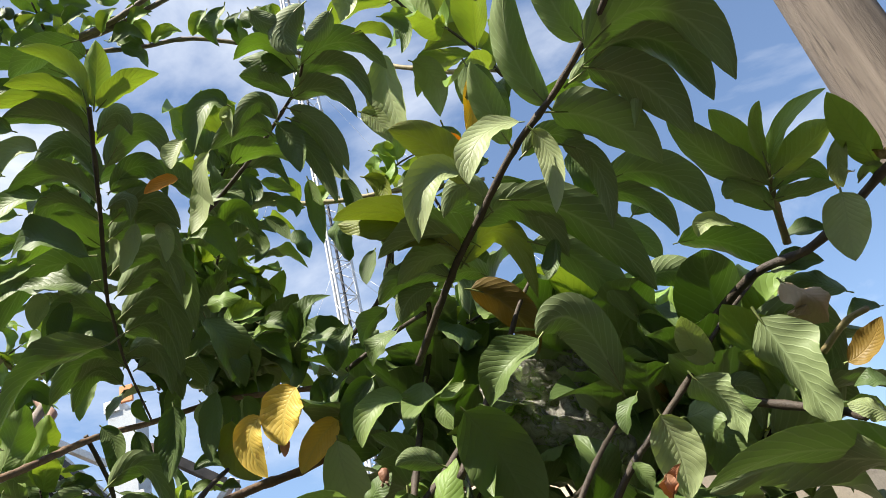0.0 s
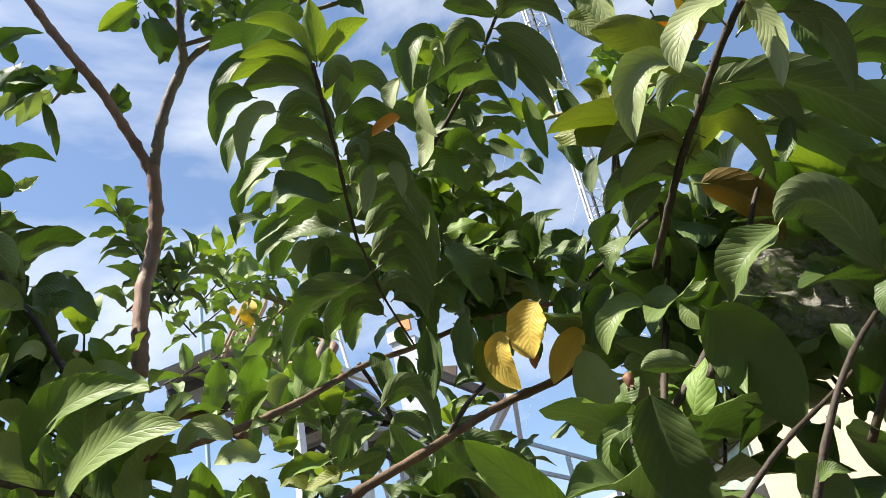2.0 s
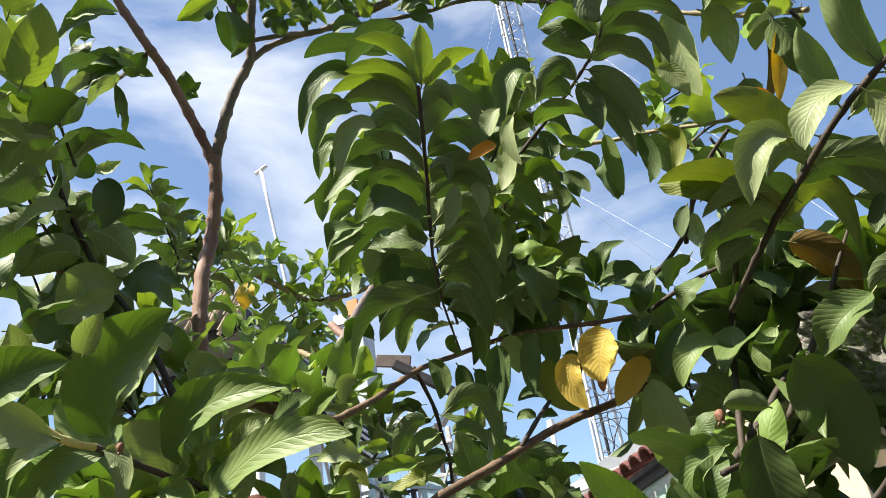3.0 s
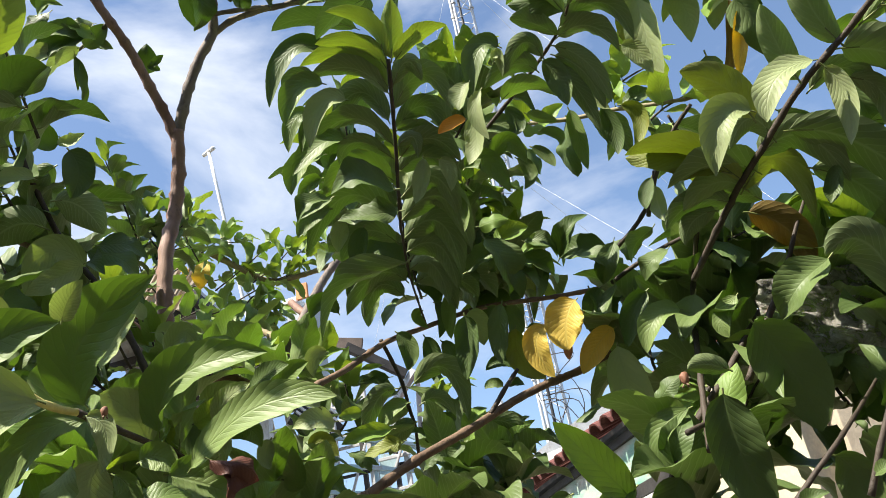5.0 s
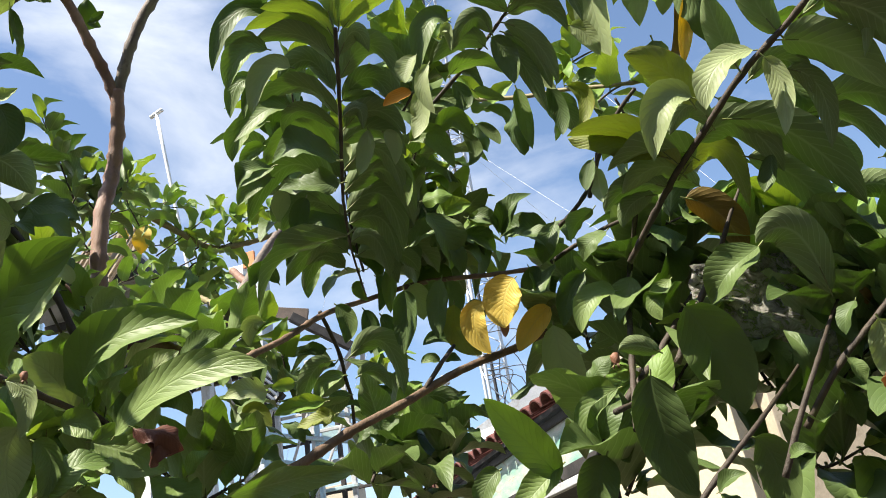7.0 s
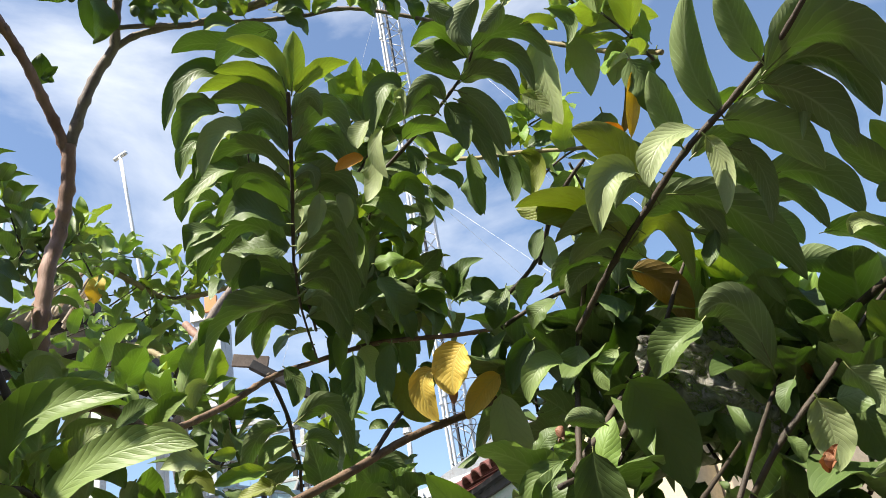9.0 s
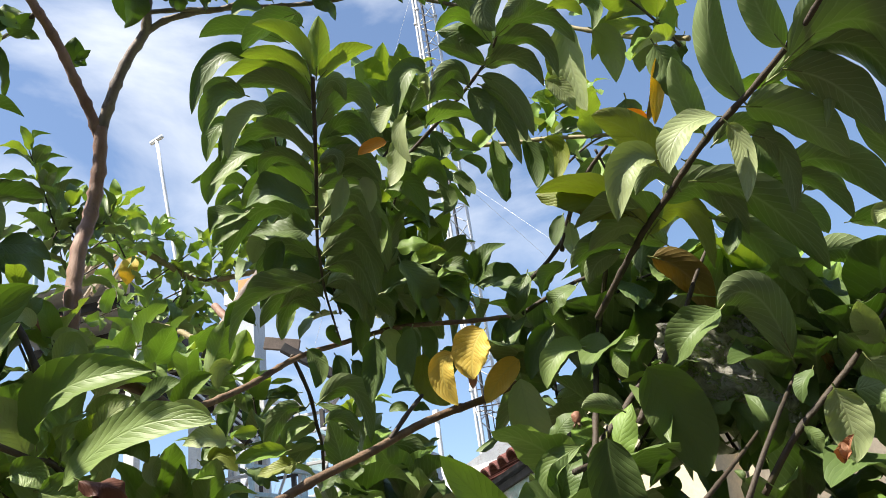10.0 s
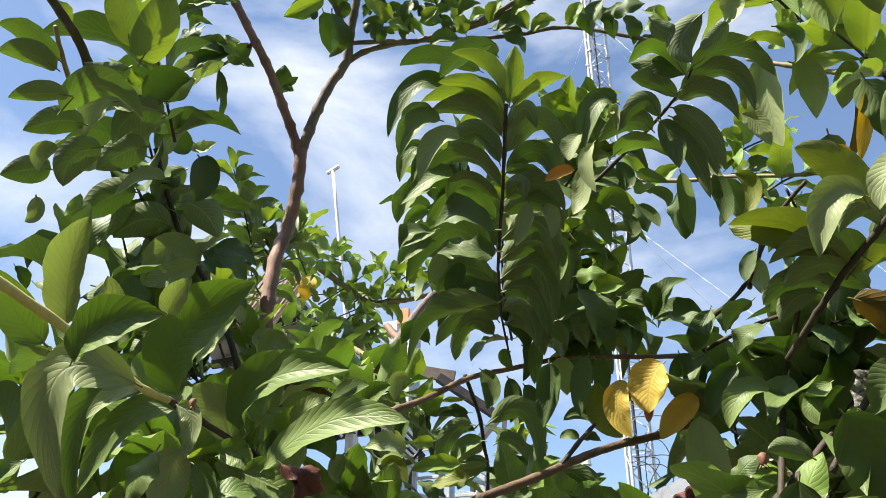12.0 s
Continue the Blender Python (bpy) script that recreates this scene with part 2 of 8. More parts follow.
# for the unseen light-blocking walls, dull so that little sun bounces back
UNSEEN_WALL = surface("unseen_wall_render", (0.150, 0.145, 0.135), (0.220, 0.210, 0.195), 1.2, 0.9, 0.3, 30, (0.11, 0.11, 0.10))
CABLE = surface("black_cable", (0.020, 0.020, 0.022), (0.040, 0.040, 0.042), 9, 0.6, 0.1, 60)
TIMBER = surface("grey_weathered_timber", (0.090, 0.070, 0.054), (0.205, 0.166, 0.132), 7, 0.85, 1.0, 60, (0.045, 0.035, 0.028), stretch=(3.4, 3.4, 0.20))
FRUIT = surface("bud_skin", (0.200, 0.085, 0.048), (0.310, 0.145, 0.080), 60, 0.6, 0.3, 300)
UNRIPE = surface("fruit_skin", (0.050, 0.090, 0.030), (0.090, 0.130, 0.045), 60, 0.5, 0.3, 300)


def film_material():
    """Crumpled clear plastic film: partly seen through, milky where it is creased, with a dull shine."""
    m, n, k = mat("clear_plastic_film")
    out = node(n, "ShaderNodeOutputMaterial")
    clear = node(n, "ShaderNodeBsdfTransparent", Color=(0.94, 0.94, 0.91, 1))
    bs = node(n, "ShaderNodeBsdfPrincipled", Roughness=0.25)
    bs.inputs["Base Color"].default_value = (0.62, 0.60, 0.54, 1)
    milky = node(n, "ShaderNodeBsdfTranslucent", Color=(0.80, 0.78, 0.70, 1))
    co = node(n, "ShaderNodeTexCoord")
    no = node(n, "ShaderNodeTexNoise", Scale=48.0, Detail=6.0, Roughness=0.6, Distortion=1.8)
    k.new(co.outputs["Object"], no.inputs["Vector"])
    bp = node(n, "ShaderNodeBump", Strength=0.9, Distance=0.006)
    k.new(no.outputs["Fac"], bp.inputs["Height"])
    k.new(bp.outputs["Normal"], bs.inputs["Normal"])
    body = node(n, "ShaderNodeMixShader", Fac=0.45)
    k.new(bs.outputs["BSDF"], body.inputs[1])
    k.new(milky.outputs["BSDF"], body.inputs[2])
    fac = sums(n, k, "MULTIPLY_ADD", no.outputs["Fac"], 2.2)
    fac.node.inputs[2].default_value = -0.70
    fac.node.use_clamp = True
    mx = node(n, "ShaderNodeMixShader")
    k.new(fac, mx.inputs["Fac"])
    k.new(clear.outputs["BSDF"], mx.inputs[1])
    k.new(body.outputs["Shader"], mx.inputs[2])
    k.new(mx.outputs["Shader"], out.inputs["Surface"])
    return m


FILM = film_material()


# ---- building blocks ----
def part(name, bm, material, parent=None, label="", smooth=False):
    """Links a bmesh as one mesh object under a thing or under a part."""
    me = bpy.data.meshes.new(name)
    bm.normal_update()
    bm.to_mesh(me)
    bm.free()
    for m in material if isinstance(material, (list, tuple)) else [material]:
        me.materials.append(m)
    for p in me.polygons:
        p.use_smooth = smooth
    ob = new(name, me)
    ob.parent = parent
    if label:
        tagged(ob, label)
    return ob


def thing(name, at, label, category, group="", kind=""):
    ob = new(name)
    ob.empty_display_size = 0.1
    ob.location = at
    return tagged(ob, label, category, group, kind)


def under(ob, parent):
    """Keeps ob where it is built, in world coordinates, under a parent that is moved."""
    ob.parent = parent
    top, shift = parent, Vector((0, 0, 0))
    while top is not None:
        shift += Vector(top.location)
        top = top.parent
    ob.location = -shift
    return ob


def bar_mesh(bm, a, b, w, h, turn=0.0, bevel=0.0):
    """A squared bar from a to b, w wide and h high."""
    a, b = Vector(a), Vector(b)
    d = b - a
    q = d.to_track_quat("Y", "Z").to_matrix().to_4x4()
    m = Matrix.Translation((a + b) / 2) @ q @ Matrix.Rotation(turn, 4, "Y") @ Matrix.Diagonal((w, d.length, h, 1))
    got = bmesh.ops.create_cube(bm, size=1.0, matrix=m)
    if bevel:
        edges = list({e for v in got["verts"] for e in v.link_edges})
        bmesh.ops.bevel(bm, geom=edges, offset=bevel, segments=2, affect="EDGES", profile=0.6)


def bar(name, a, b, w, h, material, parent, label="", bevel=0.004):
    bm = bmesh.new()
    bar_mesh(bm, a, b, w, h, 0.0, bevel)
    ob = part(name, bm, material, None, label)
    return under(ob, parent) if parent else ob


def tube_mesh(bm, pts, radii, sides=10, knobs=0.0, rng=None):
    """A round tube through the points, smoothed, with swellings and small bends where knobs is set."""
    pts = [Vector(p) for p in pts]
    fine, rad = [], []
    n = len(pts)
    for i in range(n - 1):
        p0, p1, p2, p3 = pts[max(i - 1, 0)], pts[i], pts[i + 1], pts[min(i + 2, n - 1)]
        steps = min(max(4, int((p2 - p1).length / 0.011)), 30) if knobs else 5
        for s in range(steps):
            u = s / steps
            fine.append(0.5 * ((2 * p1) + (p2 - p0) * u + (2 * p0 - 5 * p1 + 4 * p2 - p3) * u * u + (3 * p1 - p0 - 3 * p2 + p3) * u ** 3))
            f = (i + u) / (n - 1)
            rad.append(radii[0] + (radii[1] - radii[0]) * f)
    fine.append(pts[-1])
    rad.append(radii[1])
    if knobs:
        for i in range(1, len(fine) - 1):
            if i % 4 == 0 and rng.random() < 0.8:
                rad[i] *= 1 + knobs * rng.uniform(0.5, 1.3)
            fine[i] = fine[i] + Vector((rng.uniform(-1, 1), rng.uniform(-1, 1), rng.uniform(-1, 1))) * rad[i] * 0.07
    rings = []
    side = Vector((1, 0, 0))
    for i, p in enumerate(fine):
        d = (fine[min(i + 1, len(fine) - 1)] - fine[max(i - 1, 0)]).normalized()
        side = side - d * side.dot(d)
        side = side.normalized() if side.length > 1e-4 else d.orthogonal().normalized()
        up = d.cross(side)
        rings.append([bm.verts.new(p + (side * math.cos(a) + up * math.sin(a)) * rad[i]) for a in (2 * math.pi * j / sides for j in range(sides))])
    for r0, r1 in zip(rings, rings[1:]):
        for j in range(sides):
            bm.faces.new((r0[j], r0[(j + 1) % sides], r1[(j + 1) % sides], r1[j]))
    bm.faces.new(reversed(rings[0]))
    bm.faces.new(rings[-1])
    return fine


def rod(name, pts, r, material, parent, label="", sides=8):
    bm = bmesh.new()
    tube_mesh(bm, pts, (r, r), sides)
    return under(part(name, bm, material, None, label, True), parent)


# ---- leaves ----
LEAF_X, LEAF_Y = 6, 14


def blade(bend, fold, wave, twist, tip, rng):
    """A leaf of length 1 along +y and width 1 along x, upper face to +z, as arrays: points, faces, face kinds, blade coordinates."""
    pts, uvs = [], []
    ph = rng.uniform(0, 6.28)
    rows = []
    for j in range(LEAF_Y + 1):
        s = j / LEAF_Y
        wide = max(0.012, (1 - abs(2 * s ** tip - 1) ** 2.3) ** 0.68 * (1 - 0.32 * max(0.0, (s - 0.60) / 0.40) ** 1.5))
        top = []
        for i in range(LEAF_X + 1):
            u = 2 * i / LEAF_X - 1
            ruffle = wave * (1.1 * math.sin(ph + s * 10 + (2.1 if u > 0 else 0)) + 0.5 * math.sin(ph * 2 + s * 23 + (1.1 if u > 0 else 0))) * u * u
            x = u * 0.5 * wide
            z = 1.5 * bend * math.sin(math.pi * s ** 1.15) + fold * abs(u) ** 1.3 * wide + ruffle * wide + twist * u * (s - 0.5) * wide
            top.append(((x + 0.03 * math.sin(s * 3.1 + ph), s, z), ((u + 1) / 2, s)))
        rows.append(top)
    index = {}
    for j, row in enumerate(rows):
        for i, (p, uv) in enumerate(row):
            index[j, i, 0] = len(pts)
            pts.append(p)
            uvs.append(uv)
            rim = i in (0, LEAF_X) or j in (0, LEAF_Y)
            index[j, i, 1] = len(pts)
            pts.append((p[0], p[1], p[2] - (0.0005 if rim else 0.006)))
            uvs.append(uv)
    faces, kinds = [], []
    for j in range(LEAF_Y):
        for i in range(LEAF_X):
            faces.append((index[j, i, 0], index[j, i + 1, 0], index[j + 1, i + 1, 0], index[j + 1, i, 0]))
            kinds.append(0)
            faces.append((index[j, i, 1], index[j + 1, i, 1], index[j + 1, i + 1, 1], index[j, i + 1, 1]))
            kinds.append(1)
    start = len(pts)
    for y, r in ((-0.10, 0.020), (0.01, 0.016), (0.07, 0.006)):
        z0 = 1.5 * bend * math.sin(math.pi * max(y, 0) ** 1.15) - 0.008
        for a in range(4):
            pts.append((r * math.cos(a * 1.571 + 0.785) * 1.6, y, z0 + r * 0.7 * math.sin(a * 1.571 + 0.785)))
            uvs.append((0.5, max(y, 0)))
    for ring in range(2):
        for a in range(4):
            b0, b1 = start + ring * 4 + a, start + ring * 4 + (a + 1) % 4
            faces.append((b0, b1, b1 + 4, b0 + 4))
            kinds.append(2)
    return np.array(pts), faces, kinds, uvs


leaf_rng = random.Random(11)
SHAPES = [
    blade(0.13, 0.11, 0.045, 0.10, 0.86, leaf_rng), blade(0.06, 0.16, 0.040, -0.18, 0.82, leaf_rng), blade(0.20, 0.06, 0.060, 0.18, 0.92, leaf_rng),
    blade(0.10, 0.19, 0.045, 0.12, 0.80, leaf_rng), blade(0.03, 0.08, 0.070, -0.22, 0.88, leaf_rng), blade(0.24, 0.13, 0.050, -0.10, 0.84, leaf_rng),
    blade(0.09, -0.08, 0.070, 0.22, 0.86, leaf_rng), blade(0.16, 0.20, 0.045, 0.05, 0.90, leaf_rng), blade(0.14, 0.03, 0.075, -0.26, 0.82, leaf_rng),
    blade(0.27, 0.16, 0.055, 0.16, 0.86, leaf_rng),
]
CRUMPLED = [blade(0.10, 0.45, 0.16, 0.5, 0.9, leaf_rng), blade(0.25, -0.35, 0.20, -0.6, 0.95, leaf_rng)]
leaf_meshes = {}
LEAF_LABELS = {"yellow": "yellow ageing leaf", "amber": "amber browning leaf", "dry": "dry curled brown leaf", "orange": "orange withered leaf", "tan": "dry papery tan leaf", "rosy": "pinkish brown withered leaf tip", "russet": "red-brown withered leaf end"}


def make_mesh(name, pts, faces, kinds, uvs, materials):
    me = bpy.data.meshes.new(name)
    me.from_pydata([tuple(p) for p in pts], [], faces)
    for m in materials:
        me.materials.append(m)
    me.polygons.foreach_set("material_index", kinds)
    me.polygons.foreach_set("use_smooth", [True] * len(faces))
    layer = me.uv_layers.new(name="blade")
    loops = np.empty(len(me.loops), dtype=np.int32)
    me.loops.foreach_get("vertex_index", loops)
    layer.data.foreach_set("uv", np.array(uvs)[loops].astype(np.float32).ravel())
    me.update()
    return me


class Tree:
    """A guava tree: an Empty at its foot, stems and leaves as parts; leaves past 300 join one mesh of foliage."""

    def __init__(self, at, label):
        self.root = thing("guava_tree", at, label, "tree", "guava trees in the yard")
        self.count, self.spare, self.rng = 0, [], random.Random(int(at[0] * 97 + at[1] * 31))


# points kept sunlit: green leaves between them and the sun are left out
GAPS = [(-0.43, 0.93, 2.03), (-0.41, 0.84, 1.95), (-0.47, 0.78, 1.99), (-0.38, 0.92, 1.96), (-0.52, 0.72, 2.02), (-0.56, 0.69, 2.06), (0.25, 1.28, 2.05), (0.29, 1.28, 2.02), (0.33, 1.28, 2.00), (0.27, 1.27, 2.08), (0.31, 1.27, 2.06), (0.35, 1.27, 2.04), (-0.08, 1.38, 2.13), (-0.03, 1.38, 2.16), (-0.00, 1.40, 2.11), (0.23, 1.29, 2.58), (0.28, 1.28, 2.58), (0.33, 1.28, 2.58), (0.21, 0.99, 2.18), (0.31, 0.99, 2.22), (0.40, 0.90, 2.28), (0.35, 0.96, 2.17), (-0.43, 0.82, 2.07), (-0.37, 0.88, 2.02), (-0.34, 0.96, 2.00), (-0.40, 0.79, 1.90), (-0.52, 0.73, 2.34)]


def in_gap(middle):
    """True where a leaf would close one of the sunlit gaps."""
    for g in GAPS:
        d = middle - Vector(g)
        s = d.dot(SUN)
        if 0.05 < s < 2.2 and (d - SUN * s).length < (0.062 if s > 1.0 else 0.045):
            return True
    return False


def leaf(tree, base, tip, normal, width, look_name="green", bend=0.1):
    """A leaf from its base to its tip, upper face along the normal."""
    base, tip, normal = Vector(base), Vector(tip), Vector(normal)
    if look_name == "green" and in_gap((base + tip) / 2):
        return
    rng = tree.rng
    y = tip - base
    length = y.length
    y.normalize()
    z = (normal - y * normal.dot(y)).normalized()
    x = y.cross(z)
    pick = rng.randrange(len(CRUMPLED)) + 100 if look_name in ("dry", "russet", "tan") else rng.randrange(len(SHAPES))
    turn = Matrix((x, y, z)).transposed().to_4x4()
    # a drawn width below the blade's own is kept in depth too, so that curls stay in proportion
    m = Matrix.Translation(base - Vector(tree.root.location)) @ turn @ Matrix.Diagonal((width, length, 0.5 * (width * 1.6 + length) * (0.6 + 4.0 * bend), 1))
    if tree.count < 300:
        key = pick, look_name
        if key not in leaf_meshes:
            leaf_meshes[key] = make_mesh("leaf", *(CRUMPLED[pick - 100] if pick >= 100 else SHAPES[pick]), LOOKS[look_name])
        ob = new("leaf", leaf_meshes[key])
        ob.parent = tree.root
        ob.matrix_basis = m
        if look_name in LEAF_LABELS:
            tagged(ob, LEAF_LABELS[look_name])
        tree.count += 1
    else:
        tree.spare.append((pick, look_name, m))


def arch(tree, base, mid, tip, normal, width, look_name="green"):
    """A leaf whose midrib arches from its base over its middle to its tip; the margins rise and ripple."""
    base, mid, tip, normal = Vector(base), Vector(mid), Vector(tip), Vector(normal)
    rng = tree.rng
    foot = Vector(tree.root.location)
    over = 2 * mid - (base + tip) / 2
    length = (tip - base).length
    ph, fold, wave, drop = rng.uniform(0, 6.28), rng.uniform(0.10, 0.26), rng.uniform(0.02, 0.055), rng.uniform(0.92, 1.08)
    twist = rng.uniform(-0.16, 0.16)
    cols, rows = 8, 18
    pts, uvs, faces, kinds = [], [], [], []
    first = None
    for j in range(rows + 1):
        s = j / rows
        at = (1 - s) ** 2 * base + 2 * s * (1 - s) * over + s * s * tip
        y = ((1 - s) * (over - base) + s * (tip - over)).normalized()
        z = (normal - y * normal.dot(y)).normalized()
        x = y.cross(z)
        if first is None:
            first = (at, x, y, z)
        body = max(0.0, 1 - abs(2 * s ** (0.90 * drop) - 1) ** 2.3) ** 0.66
        wide = max(0.02, body * (1 - 0.26 * max(0.0, (s - 0.60) / 0.40) ** 1.6)) * width
        for i in range(cols + 1):
            u = 2 * i / cols - 1
            ripple = wave * (math.sin(ph + s * 11 + (2.1 if u > 0 else 0)) + 0.6 * math.sin(2 * ph + s * 27 + (1.3 if u > 0 else 0))) * u * u
            lift = (fold * abs(u) ** 1.4 + ripple + twist * u * (s - 0.4) - 0.035 * math.sin(math.pi * abs(u))) * wide
            p = at + x * (u * 0.5 * wide + 0.02 * width * math.sin(s * 5 + ph)) + z * lift - foot
            rim = i in (0, cols) or j in (0, rows)
            pts += [tuple(p), tuple(p - z * (0.00006 if rim else 0.0006))]
            uvs += [((u + 1) / 2, s)] * 2
    step = 2 * (cols + 1)
    for j in range(rows):
        for i in range(cols):
            a = j * step + 2 * i
            faces += [(a, a + 2, a + step + 2, a + step), (a + 1, a + step + 1, a + step + 3, a + 3)]
            kinds += [0, 1]
    at, x, y, z = first
    start = len(pts)
    stub = min(0.007, 0.07 * length)
    for d, r in ((-stub, 0.0012), (0.0, 0.0012), (0.16 * length, 0.0008)):
        s = max(0.0, d / length)
        q = (at + y * d if d <= 0 else (1 - s) ** 2 * base + 2 * s * (1 - s) * over + s * s * tip) - z * 0.0007 - foot
        for c in range(4):
            pts.append(tuple(q + x * r * math.cos(c * 1.571) + z * r * 0.6 * math.sin(c * 1.571)))
            uvs.append((0.5, s))
    for ring in range(2):
        for c in range(4):
            b0, b1 = start + ring * 4 + c, start + ring * 4 + (c + 1) % 4
            faces.append((b0, b1, b1 + 4, b0 + 4))
            kinds.append(2)
    ob = new("leaf", make_mesh("leaf", pts, faces, kinds, uvs, LOOKS[look_name]))
    ob.parent = tree.root
    if look_name in LEAF_LABELS:
        tagged(ob, LEAF_LABELS[look_name])
    tree.count += 1


def join_spare(tree):
    """The leaves past the count, as one mesh."""
    if not tree.spare:
        return
    names = sorted({s[1] for s in tree.spare})
    materials = [m for nm in names for m in LOOKS[nm]]
    pts, faces, kinds, uvs, at = [], [], [], [], 0
    for pick, nm, m in tree.spare:
        p, f, k, u = CRUMPLED[pick - 100] if pick >= 100 else SHAPES[pick]
        a = np.array(m)
        pts.append(p @ a[:3, :3].T + a[:3, 3])
        faces += [tuple(i + at for i in face) for face in f]
        kinds += [k0 + 3 * names.index(nm) for k0 in k]
        uvs += u
        at += len(p)
    ob = new("foliage", make_mesh("foliage", np.concatenate(pts), faces, kinds, uvs, materials))
    ob.parent = tree.root
    tagged(ob, "dense green guava leaves deeper in the crown", "", "", "stuff")


def stem(tree, look_name, r0, r1, pts):
    """A branch or twig through the points, with the swollen nodes of guava wood."""
    bm = bmesh.new()
    tube_mesh(bm, pts, (r0, r1), 12 if r0 > 0.006 else 7, 0.20, tree.rng)
    ob = part("branch" if r0 > 0.0055 else "twig", bm, BARK[look_name], None, "", True)
    return under(ob, tree.root)


def shoot(tree, pairs, length, look_name, pts):
    """A leafy shoot: a twig with crossed pairs of drooping leaves, larger below."""
    rng = tree.rng
    bm = bmesh.new()
    line = tube_mesh(bm, pts, (0.003, 0.0016), 6, 0.1, rng)
    under(part("twig", bm, BARK["twig"], None, "", True), tree.root)
    for i in range(pairs):
        f = (i + 0.6) / pairs
        at = line[min(int(f * (len(line) - 1)), len(line) - 1)]
        ahead = (line[-1] - line[0]).normalized()
        ring = ahead.orthogonal().normalized()
        spin = Matrix.Rotation(i * 1.571 + rng.uniform(-0.4, 0.4), 3, ahead)
        for sign in (1, -1):
            out = spin @ ring * sign
            way = (out * rng.uniform(0.8, 1.1) + ahead * (0.25 + 0.5 * f) + Vector((0, 0, -rng.uniform(0.15, 0.75) * (1.2 - f)))).normalized()
            size = length * (0.62 + 0.5 * math.sin(math.pi * (0.25 + 0.6 * f))) * rng.uniform(0.8, 1.1)
            nrm = (Vector((0, 0, 1)) + ahead * 0.3 + Vector((rng.uniform(-0.4, 0.4), rng.uniform(-0.4, 0.4), 0))).normalized()
            leaf(tree, at + way * 0.008, at + way * (size + 0.008), nrm, size * rng.uniform(0.40, 0.52), look_name if f < 0.8 or rng.random() < 0.5 else "young", rng.uniform(0.06, 0.16))
    top = line[-1]
    leaf(tree, top, top + ahead * length * 0.7, Vector((0.2, -0.6, 0.6)), length * 0.3, "young", 0.08)


# ---- ground ----
bm = bmesh.new()
bmesh.ops.create_grid(bm, x_segments=60, y_segments=60, size=60)
for v in bm.verts:
    v.co.z = 0.05 * noise.noise(v.co * 0.35)
ground = tagged(part("ground", bm, EARTH, None, "", True), "dark earth of the yard, out of view", "ground", "", "structure")
bm = bmesh.new()
bmesh.ops.create_circle(bm, cap_ends=True, segments=64, radius=3500, matrix=Matrix.Translation((0, 0, -0.12)))
tagged(part("ground_far", bm, EARTH), "flat brown land out to the horizon", "ground", "", "structure")

# ---- unseen plain walls added behind the path to block low sky light ----
for name, p, q in (("unseen_wall_south", (-6.0, -3.6, 2.6), (5.2, -3.6, 2.6)), ("unseen_wall_east", (5.3, -3.7, 2.6), (5.3, 3.6, 2.6)), ("unseen_wall_west", (-6.1, -3.7, 2.0), (-6.1, 2.2, 2.0))):
    tagged(bar(name, p, q, 0.2, 5.2 if name != "unseen_wall_west" else 4.0, UNSEEN_WALL, None), "unseen plain grey wall added to block low sky light", "wall", "", "structure")

# ---- the tiled house on the right ----
EAVE_A, EAVE_B, EAVE_Z = Vector((-2.05, 8.54)), Vector((0.20, 4.30)), 2.72
along = (EAVE_B - EAVE_A).normalized()
inward = Vector((-along.y, along.x))
if inward.x < 0:
    inward = -inward


def on_eave(s, back=0.0, z=0.0):
    p = EAVE_A + along * s + inward * back
    return Vector((p.x, p.y, z))


run = (EAVE_B - EAVE_A).length
house = thing("house", on_eave(run / 2, 0.5, 0), "cream plastered house with clay roof tiles and a peeling green fascia", "house")
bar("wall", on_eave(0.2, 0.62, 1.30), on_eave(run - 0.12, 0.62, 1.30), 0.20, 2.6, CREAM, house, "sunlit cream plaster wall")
end_in = on_eave(run - 0.12, 0.53, 0) + Vector((inward.x, inward.y, 0)) * 2.2
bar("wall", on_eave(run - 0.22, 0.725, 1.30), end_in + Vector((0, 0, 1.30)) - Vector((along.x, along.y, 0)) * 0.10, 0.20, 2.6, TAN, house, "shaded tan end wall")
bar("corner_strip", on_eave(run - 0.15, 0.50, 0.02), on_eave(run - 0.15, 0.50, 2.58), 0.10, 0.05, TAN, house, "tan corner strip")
bar("fascia", on_eave(0, 0.02, EAVE_Z - 0.16), on_eave(run, 0.02, EAVE_Z - 0.16), 0.03, 0.26, FASCIA, house, "peeling white and green fascia board")
bar("batten", on_eave(0, -0.01, EAVE_Z - 0.335), on_eave(run, -0.01, EAVE_Z - 0.335), 0.05, 0.07, DARKWOOD_SHADE, house, "black timber batten")
bar("gutter", on_eave(0, -0.02, EAVE_Z - 0.40), on_eave(run, -0.02, EAVE_Z - 0.40), 0.05, 0.045, ALU, house, "grey metal gutter strip")
bar("batten", on_eave(0, 0.01, EAVE_Z - 0.015), on_eave(run, 0.01, EAVE_Z - 0.015), 0.06, 0.05, DARKWOOD_SHADE, house)
bar("soffit", on_eave(0, 0.28, EAVE_Z - 0.36), on_eave(run, 0.28, EAVE_Z - 0.36), 0.46, 0.02, DARKWOOD_SHADE, house, "dark boarded soffit")
pitch_run, pitch_rise = 1.7, 0.62
bm = bmesh.new()
a0, a1 = on_eave(-0.05, -0.06, EAVE_Z + 0.015), on_eave(run + 0.05, -0.06, EAVE_Z + 0.015)
